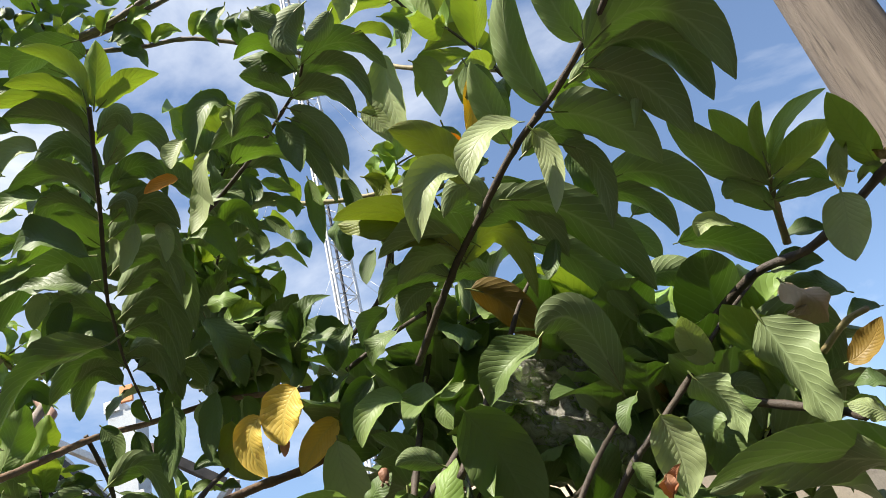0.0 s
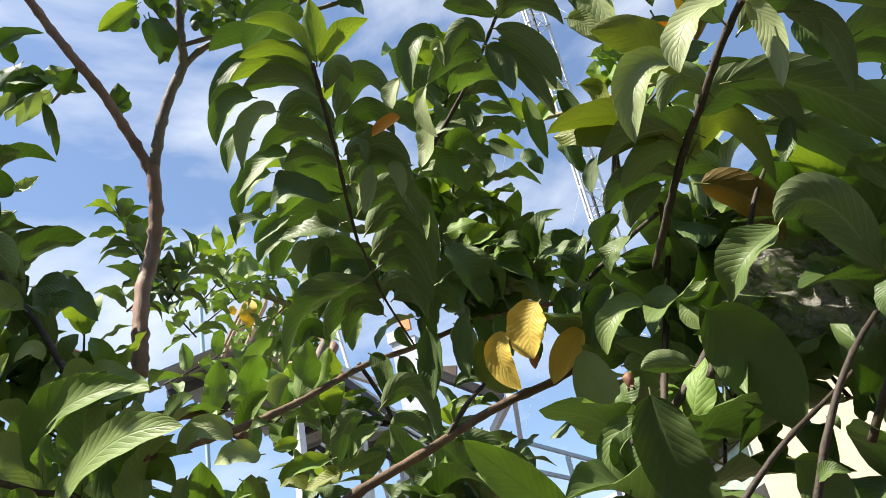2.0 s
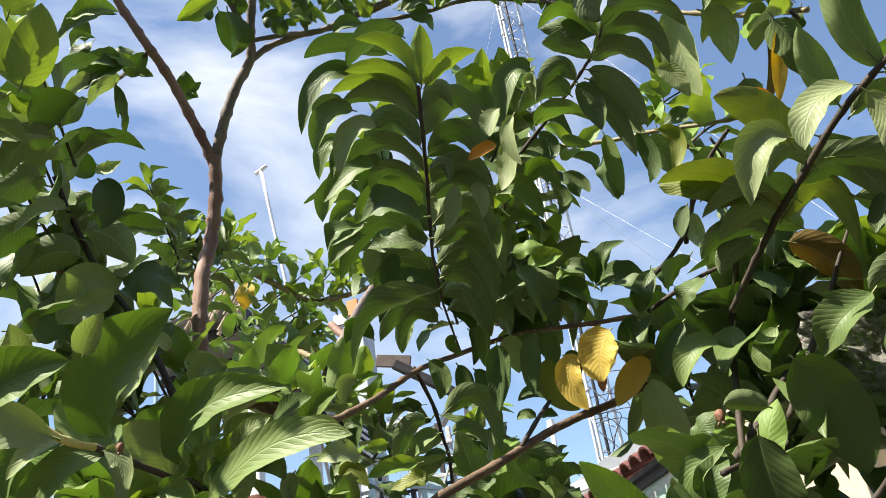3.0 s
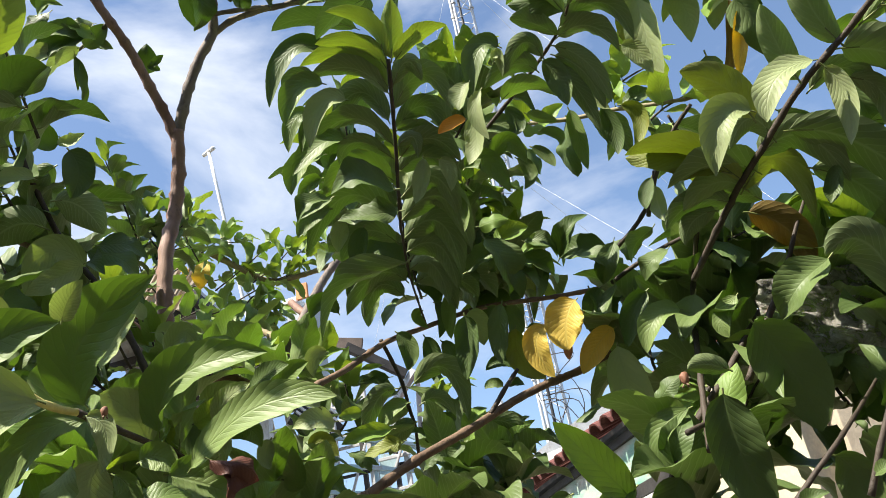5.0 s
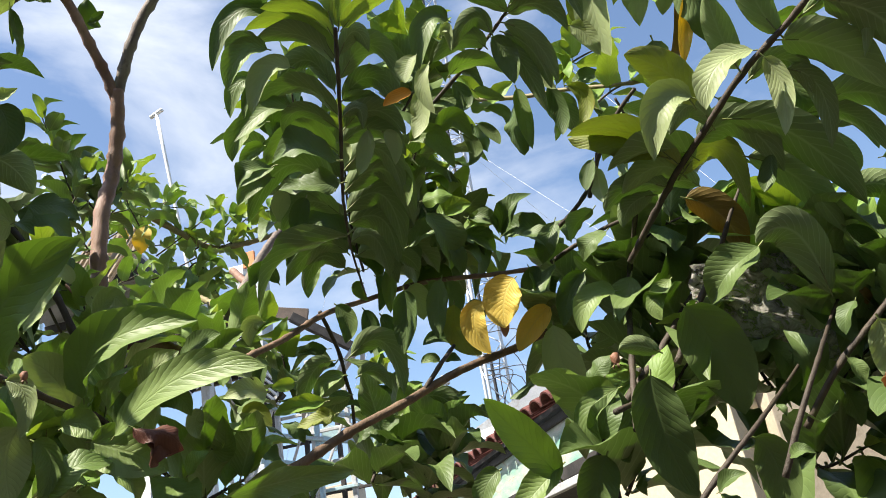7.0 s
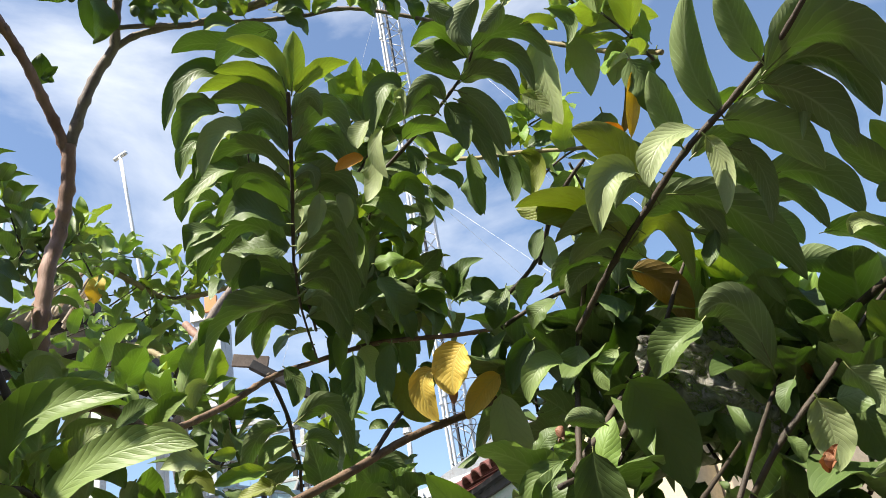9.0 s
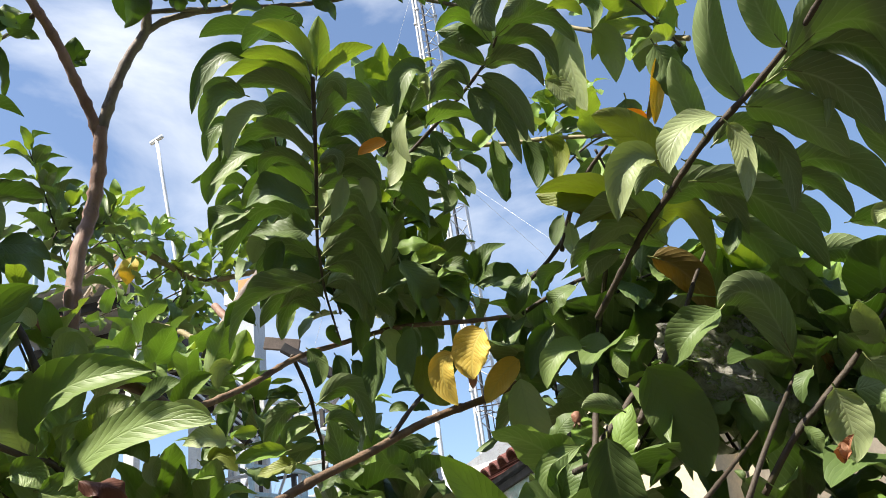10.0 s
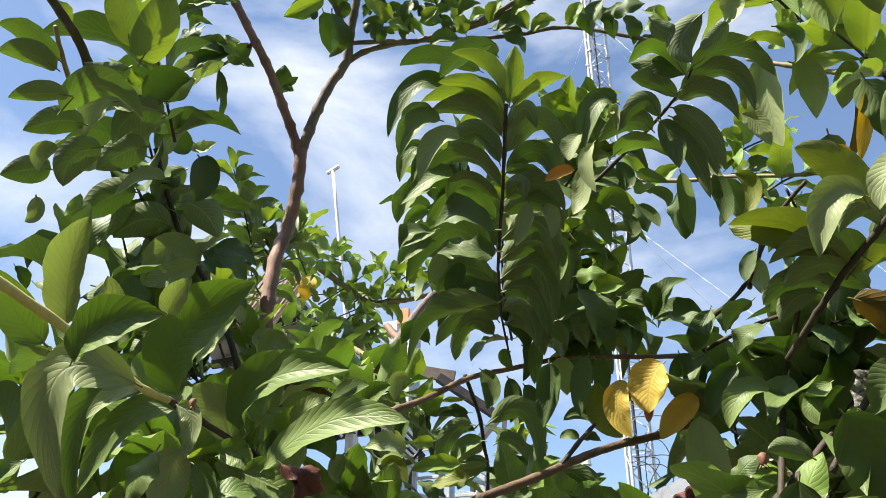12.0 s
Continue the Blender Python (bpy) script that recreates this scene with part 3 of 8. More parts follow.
b0, b1 = on_eave(-0.05, pitch_run, EAVE_Z + pitch_rise), on_eave(run + 0.05, pitch_run, EAVE_Z + pitch_rise)
low, high = [bm.verts.new(p) for p in (a0, a1, b1, b0)], [bm.verts.new(p + Vector((0, 0, 0.03))) for p in (a0, a1, b1, b0)]
bm.faces.new(low[::-1])
bm.faces.new(high)
for i in range(4):
    bm.faces.new((low[i], low[(i + 1) % 4], high[(i + 1) % 4], high[i]))
roof = under(part("roof", bm, DARKWOOD_SHADE, None, "clay tile roof"), house)

# one clay tile: a half-round cover with thickness
bm = bmesh.new()
arc = 7
for inner in (0, 1):
    for end, rr in ((0.0, 0.085), (0.40, 0.070)):
        for j in range(arc + 1):
            a = math.pi * j / arc
            r = rr - 0.014 * inner
            bm.verts.new((r * math.cos(a), end, r * math.sin(a) * 0.8))
bm.verts.ensure_lookup_table()
vs, st = bm.verts, arc + 1
for j in range(arc):
    bm.faces.new((vs[j], vs[j + 1], vs[st + j + 1], vs[st + j]))
    bm.faces.new((vs[2 * st + j + 1], vs[2 * st + j], vs[3 * st + j], vs[3 * st + j + 1]))
    bm.faces.new((vs[j + 1], vs[j], vs[2 * st + j], vs[2 * st + j + 1]))
    bm.faces.new((vs[st + j], vs[st + j + 1], vs[3 * st + j + 1], vs[3 * st + j]))
bm.faces.new((vs[0], vs[st], vs[3 * st], vs[2 * st]))
bm.faces.new((vs[arc], vs[2 * st + arc], vs[3 * st + arc], vs[st + arc]))
tile_mesh = bpy.data.meshes.new("roof_tile")
bm.normal_update()
bm.to_mesh(tile_mesh)
bm.free()
tile_mesh.materials.append(TILE)
slope = math.atan2(pitch_rise, pitch_run)
face = math.atan2(inward.y, inward.x) - math.pi / 2
tile_rng = random.Random(5)
for row in range(3):
    for i in range(int(run / 0.185) + 1):
        p = on_eave(0.05 + i * 0.185, -0.12 + row * 0.34 * math.cos(slope), EAVE_Z + 0.052 + row * 0.34 * math.sin(slope) + row * 0.01)
        ob = new("roof_tile", tile_mesh)
        ob.parent = roof
        m = Matrix.Translation(p) @ Matrix.Rotation(face + tile_rng.uniform(-0.03, 0.03), 4, "Z") @ Matrix.Rotation(slope + tile_rng.uniform(-0.02, 0.03), 4, "X")
        ob.matrix_basis = Matrix.Translation(-Vector(house.location) - Vector(roof.location)) @ m

# ---- cream wall in the sun, with a shaded return ----
yard_wall = thing("garden_wall", (0.3, 3.4, 0), "sunlit cream plastered garden wall with a tan return", "wall")
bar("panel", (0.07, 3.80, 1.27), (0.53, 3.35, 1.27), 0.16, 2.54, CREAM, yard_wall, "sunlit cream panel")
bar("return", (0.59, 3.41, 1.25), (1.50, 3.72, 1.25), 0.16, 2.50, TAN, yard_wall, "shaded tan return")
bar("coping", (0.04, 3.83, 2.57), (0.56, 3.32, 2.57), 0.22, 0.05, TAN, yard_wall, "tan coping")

# ---- the low tan annex beyond the garden wall ----
annex = thing("annex", (1.91, 5.49, 0), "low open outbuilding with a sunlit tan parapet", "outbuilding")
bar("parapet", (1.13, 4.21, 2.58), (2.81, 6.99, 2.58), 0.16, 0.38, TAN, annex, "sunlit tan plaster parapet")
bar("coping", (1.13, 4.21, 2.79), (2.81, 6.99, 2.79), 0.22, 0.05, CREAM, annex, "cream coping")
# slab and rear wall coloured dark to give the shade under the roof
bar("ceiling_slab", (0.49, 4.60, 2.44), (2.17, 7.38, 2.44), 1.3, 0.10, DARKWOOD_SHADE, annex, "roof underside, coloured dark for the shade beneath")
bar("rear_wall", (-0.15, 4.99, 1.20), (1.53, 7.77, 1.20), 0.15, 2.39, DARKWOOD_SHADE, annex, "rear wall, coloured dark for the shade in the opening")
for f in (0.03, 0.5, 0.97):
    p = Vector((1.13, 4.21, 0.00)).lerp(Vector((2.81, 6.99, 0.00)), f)
    bar("post", p, p + Vector((0, 0, 2.389)), 0.12, 0.12, TAN, annex, "tan post")

# ---- grey gabled shed behind the tiles ----
shed = thing("shed", (-1.1, 11.0, 0), "grey zinc gabled shed with a white barge board", "shed")
bm = bmesh.new()
prof = [(-1.75, 0), (0.95, 0), (0.95, 3.75), (0.5, 4.32), (-0.25, 4.25), (-1.75, 3.55)]
front = [bm.verts.new((x - 0.5, 10.4, z)) for x, z in prof]
rear = [bm.verts.new((x - 0.5, 12.4, z)) for x, z in prof]
bm.faces.new(front)
bm.faces.new(rear[::-1])
for i in range(6):
    j = (i + 1) % 6
    bm.faces.new((front[j], front[i], rear[i], rear[j]))
bmesh.ops.recalc_face_normals(bm, faces=bm.faces)
under(part("wall", bm, ZINC, None, "grey sheet wall"), shed)
bar("barge_board", (-2.32, 10.30, 3.58), (0.55, 10.30, 3.98), 0.06, 0.12, WHITE, shed, "white barge board")
bar("barge_board", (-2.2, 10.28, 3.10), (0.5, 10.28, 3.55), 0.05, 0.09, WHITE, shed)
for i in range(4):
    x = -1.9 + i * 0.62
    bar("post", (x, 10.27, 2.9), (x, 10.27, 3.66 + i * 0.07), 0.06, 0.05, WHITE, shed)

# ---- lattice mast ----
mast = thing("lattice_mast", (-2.30, 15.3, 0), "tall galvanised steel lattice mast with guy wires", "mast")
MX, MY, MR, MTOP = -2.08, 15.3, 0.29, 24.0
corners = [(MX + MR * math.cos(a), MY + MR * math.sin(a)) for a in (0.3, 0.3 + 2.094, 0.3 + 4.189)]
for x, y in corners:
    rod("leg", [(x, y, 0), (x, y, MTOP / 2), (x, y, MTOP)], 0.032, STEEL, mast, "", 8)
STEP = 0.42
for level in range(int(MTOP / STEP)):
    z = level * STEP
    for i in range(3):
        (x0, y0), (x1, y1) = corners[i], corners[(i + 1) % 3]
        z0, z1 = (z, z + STEP) if (level + i) % 2 else (z + STEP, z)
        rod("brace", [(x0, y0, z0), ((x0 + x1) / 2, (y0 + y1) / 2, (z0 + z1) / 2), (x1, y1, z1)], 0.011, STEEL, mast, "", 5)
        if level % 2 == 0:
            rod("rung", [(x0, y0, z), ((x0 + x1) / 2, (y0 + y1) / 2, z), (x1, y1, z)], 0.010, STEEL, mast, "", 5)
for z in (6.2, 9.2, 12.2, 15.2, 18.2):
    for x, y in corners:
        bm = bmesh.new()
        bmesh.ops.create_cone(bm, cap_ends=True, segments=10, radius1=0.055, radius2=0.055, depth=0.05, matrix=Matrix.Translation((x, y, z)))
        under(part("flange", bm, STEEL), mast)
bm = bmesh.new()
rr = random.Random(2)
for i in range(6):
    z0 = rr.uniform(4.6, 6.0)
    pts = [(MX + rr.uniform(-0.2, 0.2), MY - 0.3, z0 - 0.9), (MX + rr.uniform(0.2, 0.9), MY - 0.35, z0 - rr.uniform(0, 0.5)), (MX + rr.uniform(0.1, 0.8), MY - 0.35, z0 + 0.4), (MX + rr.uniform(-0.1, 0.1), MY - 0.3, z0 + 0.5)]
    tube_mesh(bm, pts, (0.009, 0.009), 5)
tube_mesh(bm, [(MX + 0.02, MY - 0.05, 0), (MX + 0.03, MY - 0.05, 8), (MX + 0.02, MY - 0.05, MTOP)], (0.03, 0.03), 6)
under(part("cable_loop", bm, CABLE, None, "looped black cables", True), mast)
for tip in ((6.5, 19.0, 0.0), (5.2, 9.0, 0.0), (-9.0, 17.0, 0.0)):
    rod("guy_wire", [(MX, MY, 16.5), tuple((Vector((MX, MY, 16.5)) + Vector(tip)) / 2 + Vector((0, 0, -0.1))), tip], 0.003, STEEL, mast, "", 4)
    rod("guy_wire", [(MX, MY, 11.0), tuple((Vector((MX, MY, 11.0)) + Vector(tip)) / 2 + Vector((0, 0, -0.1))), tip], 0.003, STEEL, mast, "", 4)
side_pole = thing("steel_pole", (-2.85, 14.6, 0), "slim white steel pole beside the mast", "pole")
rod("shaft", [(-2.85, 14.6, 0), (-2.85, 14.6, 2.7), (-2.85, 14.6, 5.6)], 0.045, WHITE, side_pole)
bm = bmesh.new()
bmesh.ops.create_cone(bm, cap_ends=True, segments=12, radius1=0.09, radius2=0.06, depth=0.16, matrix=Matrix.Translation((-2.85, 14.6, 5.62)))
under(part("cap", bm, ALU), side_pole)

# ---- white pipe with a T end ----
pipe = thing("pipe", (-3.70, 8.9, 0), "thin white plastic pipe ending in a T piece", "pipe")
foot, head = Vector((-3.70, 8.9, 0)), Vector((-4.83, 8.49, 8.29))
rod("shaft", [foot, (foot + head) / 2, head], 0.024, WHITE, pipe)
rod("tee", [head + Vector((-0.095, 0.02, -0.01)), head + Vector((0, 0, 0.01)), head + Vector((0.095, -0.02, 0.03))], 0.028, WHITE, pipe)

stake = thing("pole", (-4.88, 6.48, 0), "thin pale teal plastic pole behind the trees", "pole")
rod("shaft", [(-4.88, 6.48, 0), (-4.88, 6.48, 3.18), (-4.88, 6.48, 6.35)], 0.022, BLUE, stake)
bar("cap", (-4.91, 6.48, 6.35), (-4.85, 6.48, 6.35), 0.05, 0.05, BLUE, stake)

# ---- lean-to with its eave running away from the yard, rails and frames ----
lean = thing("lean_to", (-3.6, 6.8, 0), "open lean-to with a corrugated sheet roof on white posts", "shelter")
R0, R1 = Vector((-3.12, 5.2, 4.57)), Vector((-3.69, 8.74, 4.58))
bm = bmesh.new()
deep = Vector((-1.1, -0.17, -0.10))
cells = 70
for i in range(cells + 1):
    f = i / cells
    wave = 0.025 * math.cos(i * math.pi)
    for d in (0, 1):
        for t in (0.0, 0.008):
            bm.verts.new(R0.lerp(R1, f) + deep * d + Vector((0, 0, wave + t)))
bm.verts.ensure_lookup_table()
for i in range(cells):
    a, b = i * 4, i * 4 + 4
    v = bm.verts
    bm.faces.new((v[a + 1], v[b + 1], v[b + 3], v[a + 3]))
    bm.faces.new((v[a], v[a + 2], v[b + 2], v[b]))
    bm.faces.new((v[a], v[b], v[b + 1], v[a + 1]))
    bm.faces.new((v[a + 2], v[a + 3], v[b + 3], v[b + 2]))
under(part("roof", bm, ZINC, None, "corrugated zinc roof sheet", True), lean)
down = Vector((0.03, 0, -0.10))
bar("edge_beam", R0 + down, R1 + down, 0.06, 0.10, DARKWOOD_SHADE, lean, "dark edge beam")
bar("edge_strip", R0 + down * 0.2, R1 + down * 0.2, 0.07, 0.05, ALU, lean, "grey metal strip")
for i in range(6):
    p = R0.lerp(R1, (i + 0.4) / 6) + down * 0.75
    bar("rafter", p, p + deep, 0.05, 0.07, DARKWOOD_SHADE, lean)
for f in (0.04, 0.40, 0.72, 0.97):
    p = R0.lerp(R1, f) + down * 1.6
    bar("post", (p.x, p.y, 0), (p.x, p.y, p.z), 0.08, 0.08, WHITE, lean, "white post")
bar("brace", (-3.25, 6.28, 4.56), (-3.01, 6.85, 4.43), 0.05, 0.06, WHITE, lean, "white cross bar")
bar("brace", (-3.36, 6.22, 4.13), (-3.04, 6.84, 4.01), 0.04, 0.05, ALU, lean, "grey cross bar")
frame_tower = thing("scaffold", (-2.9, 8.0, 0), "steel scaffold frames with pale blue ledgers", "scaffold")
for x, top in ((-3.45, 4.35), (-3.1, 4.30), (-2.75, 4.22), (-2.4, 3.95)):
    for y in (7.6, 8.3):
        bar("standard", (x, y, 0), (x, y, top), 0.045, 0.045, ALU if y < 8 else DARKWOOD_SHADE, frame_tower)
for z in (2.2, 2.6, 2.95, 3.2, 3.5, 3.8, 4.1):
    bar("ledger", (-3.5, 7.56, z), (-2.35 if z < 3.9 else -2.7, 7.56, z), 0.03, 0.03, BLUE if z < 3.0 else ALU, frame_tower)
    bar("ledger", (-3.5, 8.34, z + 0.1), (-2.35 if z < 3.7 else -2.7, 8.34, z + 0.1), 0.03, 0.03, DARKWOOD_SHADE if z < 3.6 else ALU, frame_tower)
for i in range(3):
    x = -3.45 + 0.35 * i
    bar("diagonal", (x, 7.52, 2.9), (x + 0.34, 7.52, 3.8 - 0.12 * i), 0.022, 0.022, ALU, frame_tower)
bar("panel", (-2.75, 8.2, 2.35), (-2.42, 8.2, 2.35), 0.04, 0.5, CREAM, frame_tower, "cream board")

def grille(corner, stack, reach, count):
    """A dark boarded panel under the lean-to with thin white slats laid across it."""
    corner, stack, reach = Vector(corner), Vector(stack), Vector(reach)
    deep = stack.cross(reach).normalized()
    if deep.y < 0:
        deep = -deep
    bm = bmesh.new()
    ends = [corner, corner + reach, corner + reach + stack, corner + stack]
    front = [bm.verts.new(p + deep * 0.04) for p in ends]
    rear = [bm.verts.new(p + deep * 0.08) for p in ends]
    bm.faces.new(front)
    bm.faces.new(rear[::-1])
    for i in range(4):
        bm.faces.new((front[(i + 1) % 4], front[i], rear[i], rear[(i + 1) % 4]))
    bmesh.ops.recalc_face_normals(bm, faces=bm.faces)
    under(part("panel", bm, DARKWOOD_SHADE, None, "dark boarded panel"), lean)
    for i in range(count):
        p = corner + stack * ((i + 0.5) / count)
        bar("slat", p, p + reach, 0.02, 0.02, WHITE, lean, "thin white slat", 0.0)


grille((-3.52, 6.16, 3.85), (0.40, 0.26, 0.45), (0.14, 0.16, -0.18), 9)
grille((-2.97, 6.43, 3.75), (0.08, 0.23, 0.28), (0.19, 0.20, -0.21), 6)
bar("brace", (-2.99, 7.90, 4.83), (-2.46, 8.15, 4.45), 0.090, 0.090, DARKWOOD_SHADE, frame_tower, "dark sloping beam")
bar("brace", (-2.36, 8.15, 4.47), (-2.69, 8.25, 4.18), 0.070, 0.070, ALU, frame_tower, "grey brace")
bar("brace", (-2.34, 8.16, 4.46), (-2.56, 8.56, 3.58), 0.045, 0.045, ALU, frame_tower, "grey pole")
bar("brace", (-3.50, 7.85, 4.37), (-3.23, 8.05, 4.01), 0.110, 0.110, DARKWOOD_SHADE, frame_tower, "dark sloping beam")
bar("brace", (-3.15, 7.93, 4.28), (-2.90, 7.99, 4.22), 0.040, 0.040, WHITE, frame_tower)
bar("brace", (-3.17, 7.96, 4.21), (-2.92, 8.03, 4.14), 0.035, 0.035, WHITE, frame_tower)
bar("brace", (-3.68, 7.73, 4.57), (-3.74, 7.98, 4.05), 0.050, 0.050, ALU, frame_tower)
bar("brace", (-3.45, 7.82, 4.45), (-3.13, 7.84, 4.48), 0.035, 0.035, WHITE, frame_tower)
bar("brace", (-2.49, 7.37, 3.76), (-2.05, 7.56, 3.47), 0.035, 0.035, BLUE, frame_tower)
bar("brace", (-2.45, 7.43, 3.63), (-1.98, 7.63, 3.35), 0.035, 0.035, BLUE, frame_tower)
bar("board", (-3.24, 8.03, 4.97), (-2.88, 8.11, 4.89), 0.05, 0.13, BROWNBOARD, frame_tower, "weathered brown board")
bar("panel", (-2.68, 7.61, 3.45), (-2.53, 7.64, 3.42), 0.04, 0.24, BLUE, frame_tower, "pale teal panel")
rail = thing("handrail", (-2.0, 7.5, 0), "thin pale blue handrails sloping above the roof", "handrail")
for name, a, b in (("top_rail", (-2.88, 6.69, 3.62), (-2.11, 7.41, 3.49)), ("lower_rail", (-2.88, 6.69, 3.38), (-2.11, 7.41, 3.25)), ("lower_rail", (-2.88, 6.69, 3.15), (-2.11, 7.41, 3.03)), ("top_rail", (-2.12, 7.4, 3.76), (-1.5, 7.97, 3.44)), ("lower_rail", (-2.12, 7.4, 3.5), (-1.5, 7.97, 3.23))):
    bar(name, a, b, 0.035, 0.035, BLUE, rail)
for p in ((-2.84, 6.71, 3.6), (-2.51, 7.06, 3.55), (-2.11, 7.4, 3.76), (-1.82, 7.69, 3.58), (-1.52, 7.97, 3.42)):
    bar("post", (p[0], p[1], 0), p, 0.04, 0.04, BLUE, rail)

# bundle of split bamboo under the left end of the sheet roof
bundle = thing("bamboo_bundle", (-3.47, 4.96, 4.31), "bundle of pale split bamboo slats under the roof edge", "bundle")
br = random.Random(9)
for i in range(14):
    s = Vector((-3.42 + 0.030 * i + br.uniform(-0.02, 0.02), 4.96 + br.uniform(-0.04, 0.04), 4.42 + br.uniform(-0.1, 0.1) - 0.012 * i))
    bar("slat", s, s + Vector((0.20, 0.02, 0.30)), 0.035, 0.012, BAMBOO, bundle, "", 0.0)

far_house = thing("building", (-7.4, 16.0, 0), "narrow grey rendered tower with an orange painted band", "building")
bar("wall", (-7.50, 16.3, 4.65), (-6.90, 16.3, 4.65), 0.6, 9.3, GREYWALL, far_house)
bar("band", (-7.20, 15.96, 9.62), (-6.93, 15.96, 9.62), 0.08, 0.36, ORANGE, far_house, "orange painted band")
bar("parapet", (-7.56, 16.3, 9.42), (-7.22, 16.3, 9.42), 0.7, 0.25, WHITE, far_house, "white parapet")
low_block = thing("building", (-4.6, 13.0, 0), "low tan rendered block with a dark opening behind the scaffold", "building")
bar("wall", (-5.3, 13.2, 1.95), (-4.2, 13.2, 1.95), 0.5, 3.9, TAN, low_block)
bar("window", (-4.9, 12.94, 3.2), (-4.5, 12.94, 3.2), 0.06, 0.6, DARKWOOD_SHADE, low_block, "dark window")

# ---- weathered timber post ----
bm = bmesh.new()
pr = random.Random(4)
rings = []
for j in range(40):
    z = 4.6 * j / 39
    ring = []
    for i in range(18):
        a = 2 * math.pi * i / 18
        r = 0.098 + 0.012 * noise.noise(Vector((math.cos(a) * 1.5, math.sin(a) * 1.5, z * 0.6))) + 0.007 * noise.noise(Vector((math.cos(a) * 6, math.sin(a) * 6, z * 1.2)))
        ring.append(bm.verts.new((1.337 + r * math.cos(a), 1.98 + r * math.sin(a), z)))
    rings.append(ring)
for r0, r1 in zip(rings, rings[1:]):
    for i in range(18):
        bm.faces.new((r0[i], r0[(i + 1) % 18], r1[(i + 1) % 18], r1[i]))
bm.faces.new(rings[-1])
bm.faces.new(rings[0][::-1])
tagged(part("timber_post", bm, TIMBER, None, "", True), "grey weathered round timber post with long cracks", "post")
# ---- trees ----
far = Tree((-1.6, 2.9, 0), "guava tree with small bright leaves and pale twigs")
back = Tree((-0.3, 2.5, 0), "guava tree with thin twigs and hanging leaves")
fork = Tree((-0.95, 1.75, 0), "guava tree with a reddish forked stem and round leaves")
left = Tree((-1.15, 1.05, 0), "dense dark green guava tree with glossy leaves")
main = Tree((-0.45, 1.45, 0), "guava tree with a tall leafy shoot and three yellow leaves")
right = Tree((0.55, 1.35, 0), "large-leaved guava tree with long drooping leaves")
near = Tree((-0.75, 0.85, 0), "young guava bush with broad pale green leaves")


stem(far, "stalk", .012, .008, [(-1.362, 2.569, 3.200), (-1.293, 2.638, 3.150), (-1.210, 2.712, 3.096), (-1.118, 2.754, 3.100), (-1.011, 2.790, 3.121), (-0.957, 2.801, 3.142)])
stem(far, "greybark", .013, .011, [(-0.814, 1.990, 2.474), (-0.790, 1.985, 2.514), (-0.772, 2.021, 2.586), (-0.747, 2.057, 2.659), (-0.720, 2.093, 2.729), (-0.682, 2.134, 2.795)])
stem(far, "redbark", .012, .011, [(-0.841, 2.082, 2.506), (-0.802, 2.075, 2.566), (-0.790, 2.113, 2.627), (-0.824, 2.140, 2.664), (-0.884, 2.200, 2.732)])
stem(far, "stalk", .010, .006, [(-0.841, 2.068, 2.541), (-0.966, 2.195, 2.656), (-1.107, 2.319, 2.757), (-1.250, 2.440, 2.854)])
leaf(far, (-1.428, 2.644, 3.228), (-1.475, 2.680, 3.125), (0.32, -0.84, -0.44), 0.065, "yellow", 0.09)
leaf(far, (-1.504, 2.610, 3.205), (-1.506, 2.635, 3.175), (0.90, -0.32, -0.30), 0.034, "yellow", 0.09)
leaf(far, (-0.664, 1.994, 2.617), (-0.729, 1.985, 2.562), (0.05, -0.99, 0.09), 0.050, "fresh", 0.09)
leaf(far, (-0.682, 1.992, 2.605), (-0.712, 1.979, 2.626), (0.56, -0.76, 0.32), 0.023, "fresh", 0.09)
leaf(far, (-1.111, 2.626, 2.877), (-1.174, 2.597, 2.890), (0.44, -0.87, 0.21), 0.031, "fresh", 0.09)
leaf(far, (-1.333, 2.665, 3.060), (-1.383, 2.638, 3.050), (0.44, -0.88, 0.17), 0.033, "fresh", 0.09)
shoot(far, 5, 0.115, "fresh", [(-1.525, 2.423, 3.044), (-1.413, 2.501, 3.151), (-1.289, 2.576, 3.259)])
shoot(far, 5, 0.115, "fresh", [(-1.474, 2.491, 3.212), (-1.366, 2.545, 3.235), (-1.263, 2.608, 3.229)])
shoot(far, 8, 0.0883, "fresh", [(-1.383, 2.629, 3.075), (-1.270, 2.695, 3.183), (-1.192, 2.744, 3.276)])
shoot(far, 5, 0.0883, "young", [(-1.273, 2.685, 3.085), (-1.160, 2.706, 3.153), (-1.091, 2.786, 3.286)])
shoot(far, 5, 0.0883, "fresh", [(-1.320, 2.591, 2.975), (-1.219, 2.622, 3.023), (-1.135, 2.740, 3.111)])
shoot(far, 6, 0.0883, "young", [(-1.159, 2.738, 3.094), (-1.086, 2.745, 3.145), (-1.075, 2.817, 3.244)])
shoot(far, 5, 0.115, "fresh", [(-1.315, 2.395, 2.866), (-1.197, 2.451, 2.891), (-1.090, 2.522, 2.862)])
shoot(far, 5, 0.115, "fresh", [(-1.263, 2.241, 2.725), (-1.197, 2.370, 2.804), (-1.090, 2.433, 2.793)])
shoot(far, 5, 0.115, "fresh", [(-1.215, 2.076, 2.594), (-1.102, 2.132, 2.630), (-1.047, 2.267, 2.672)])
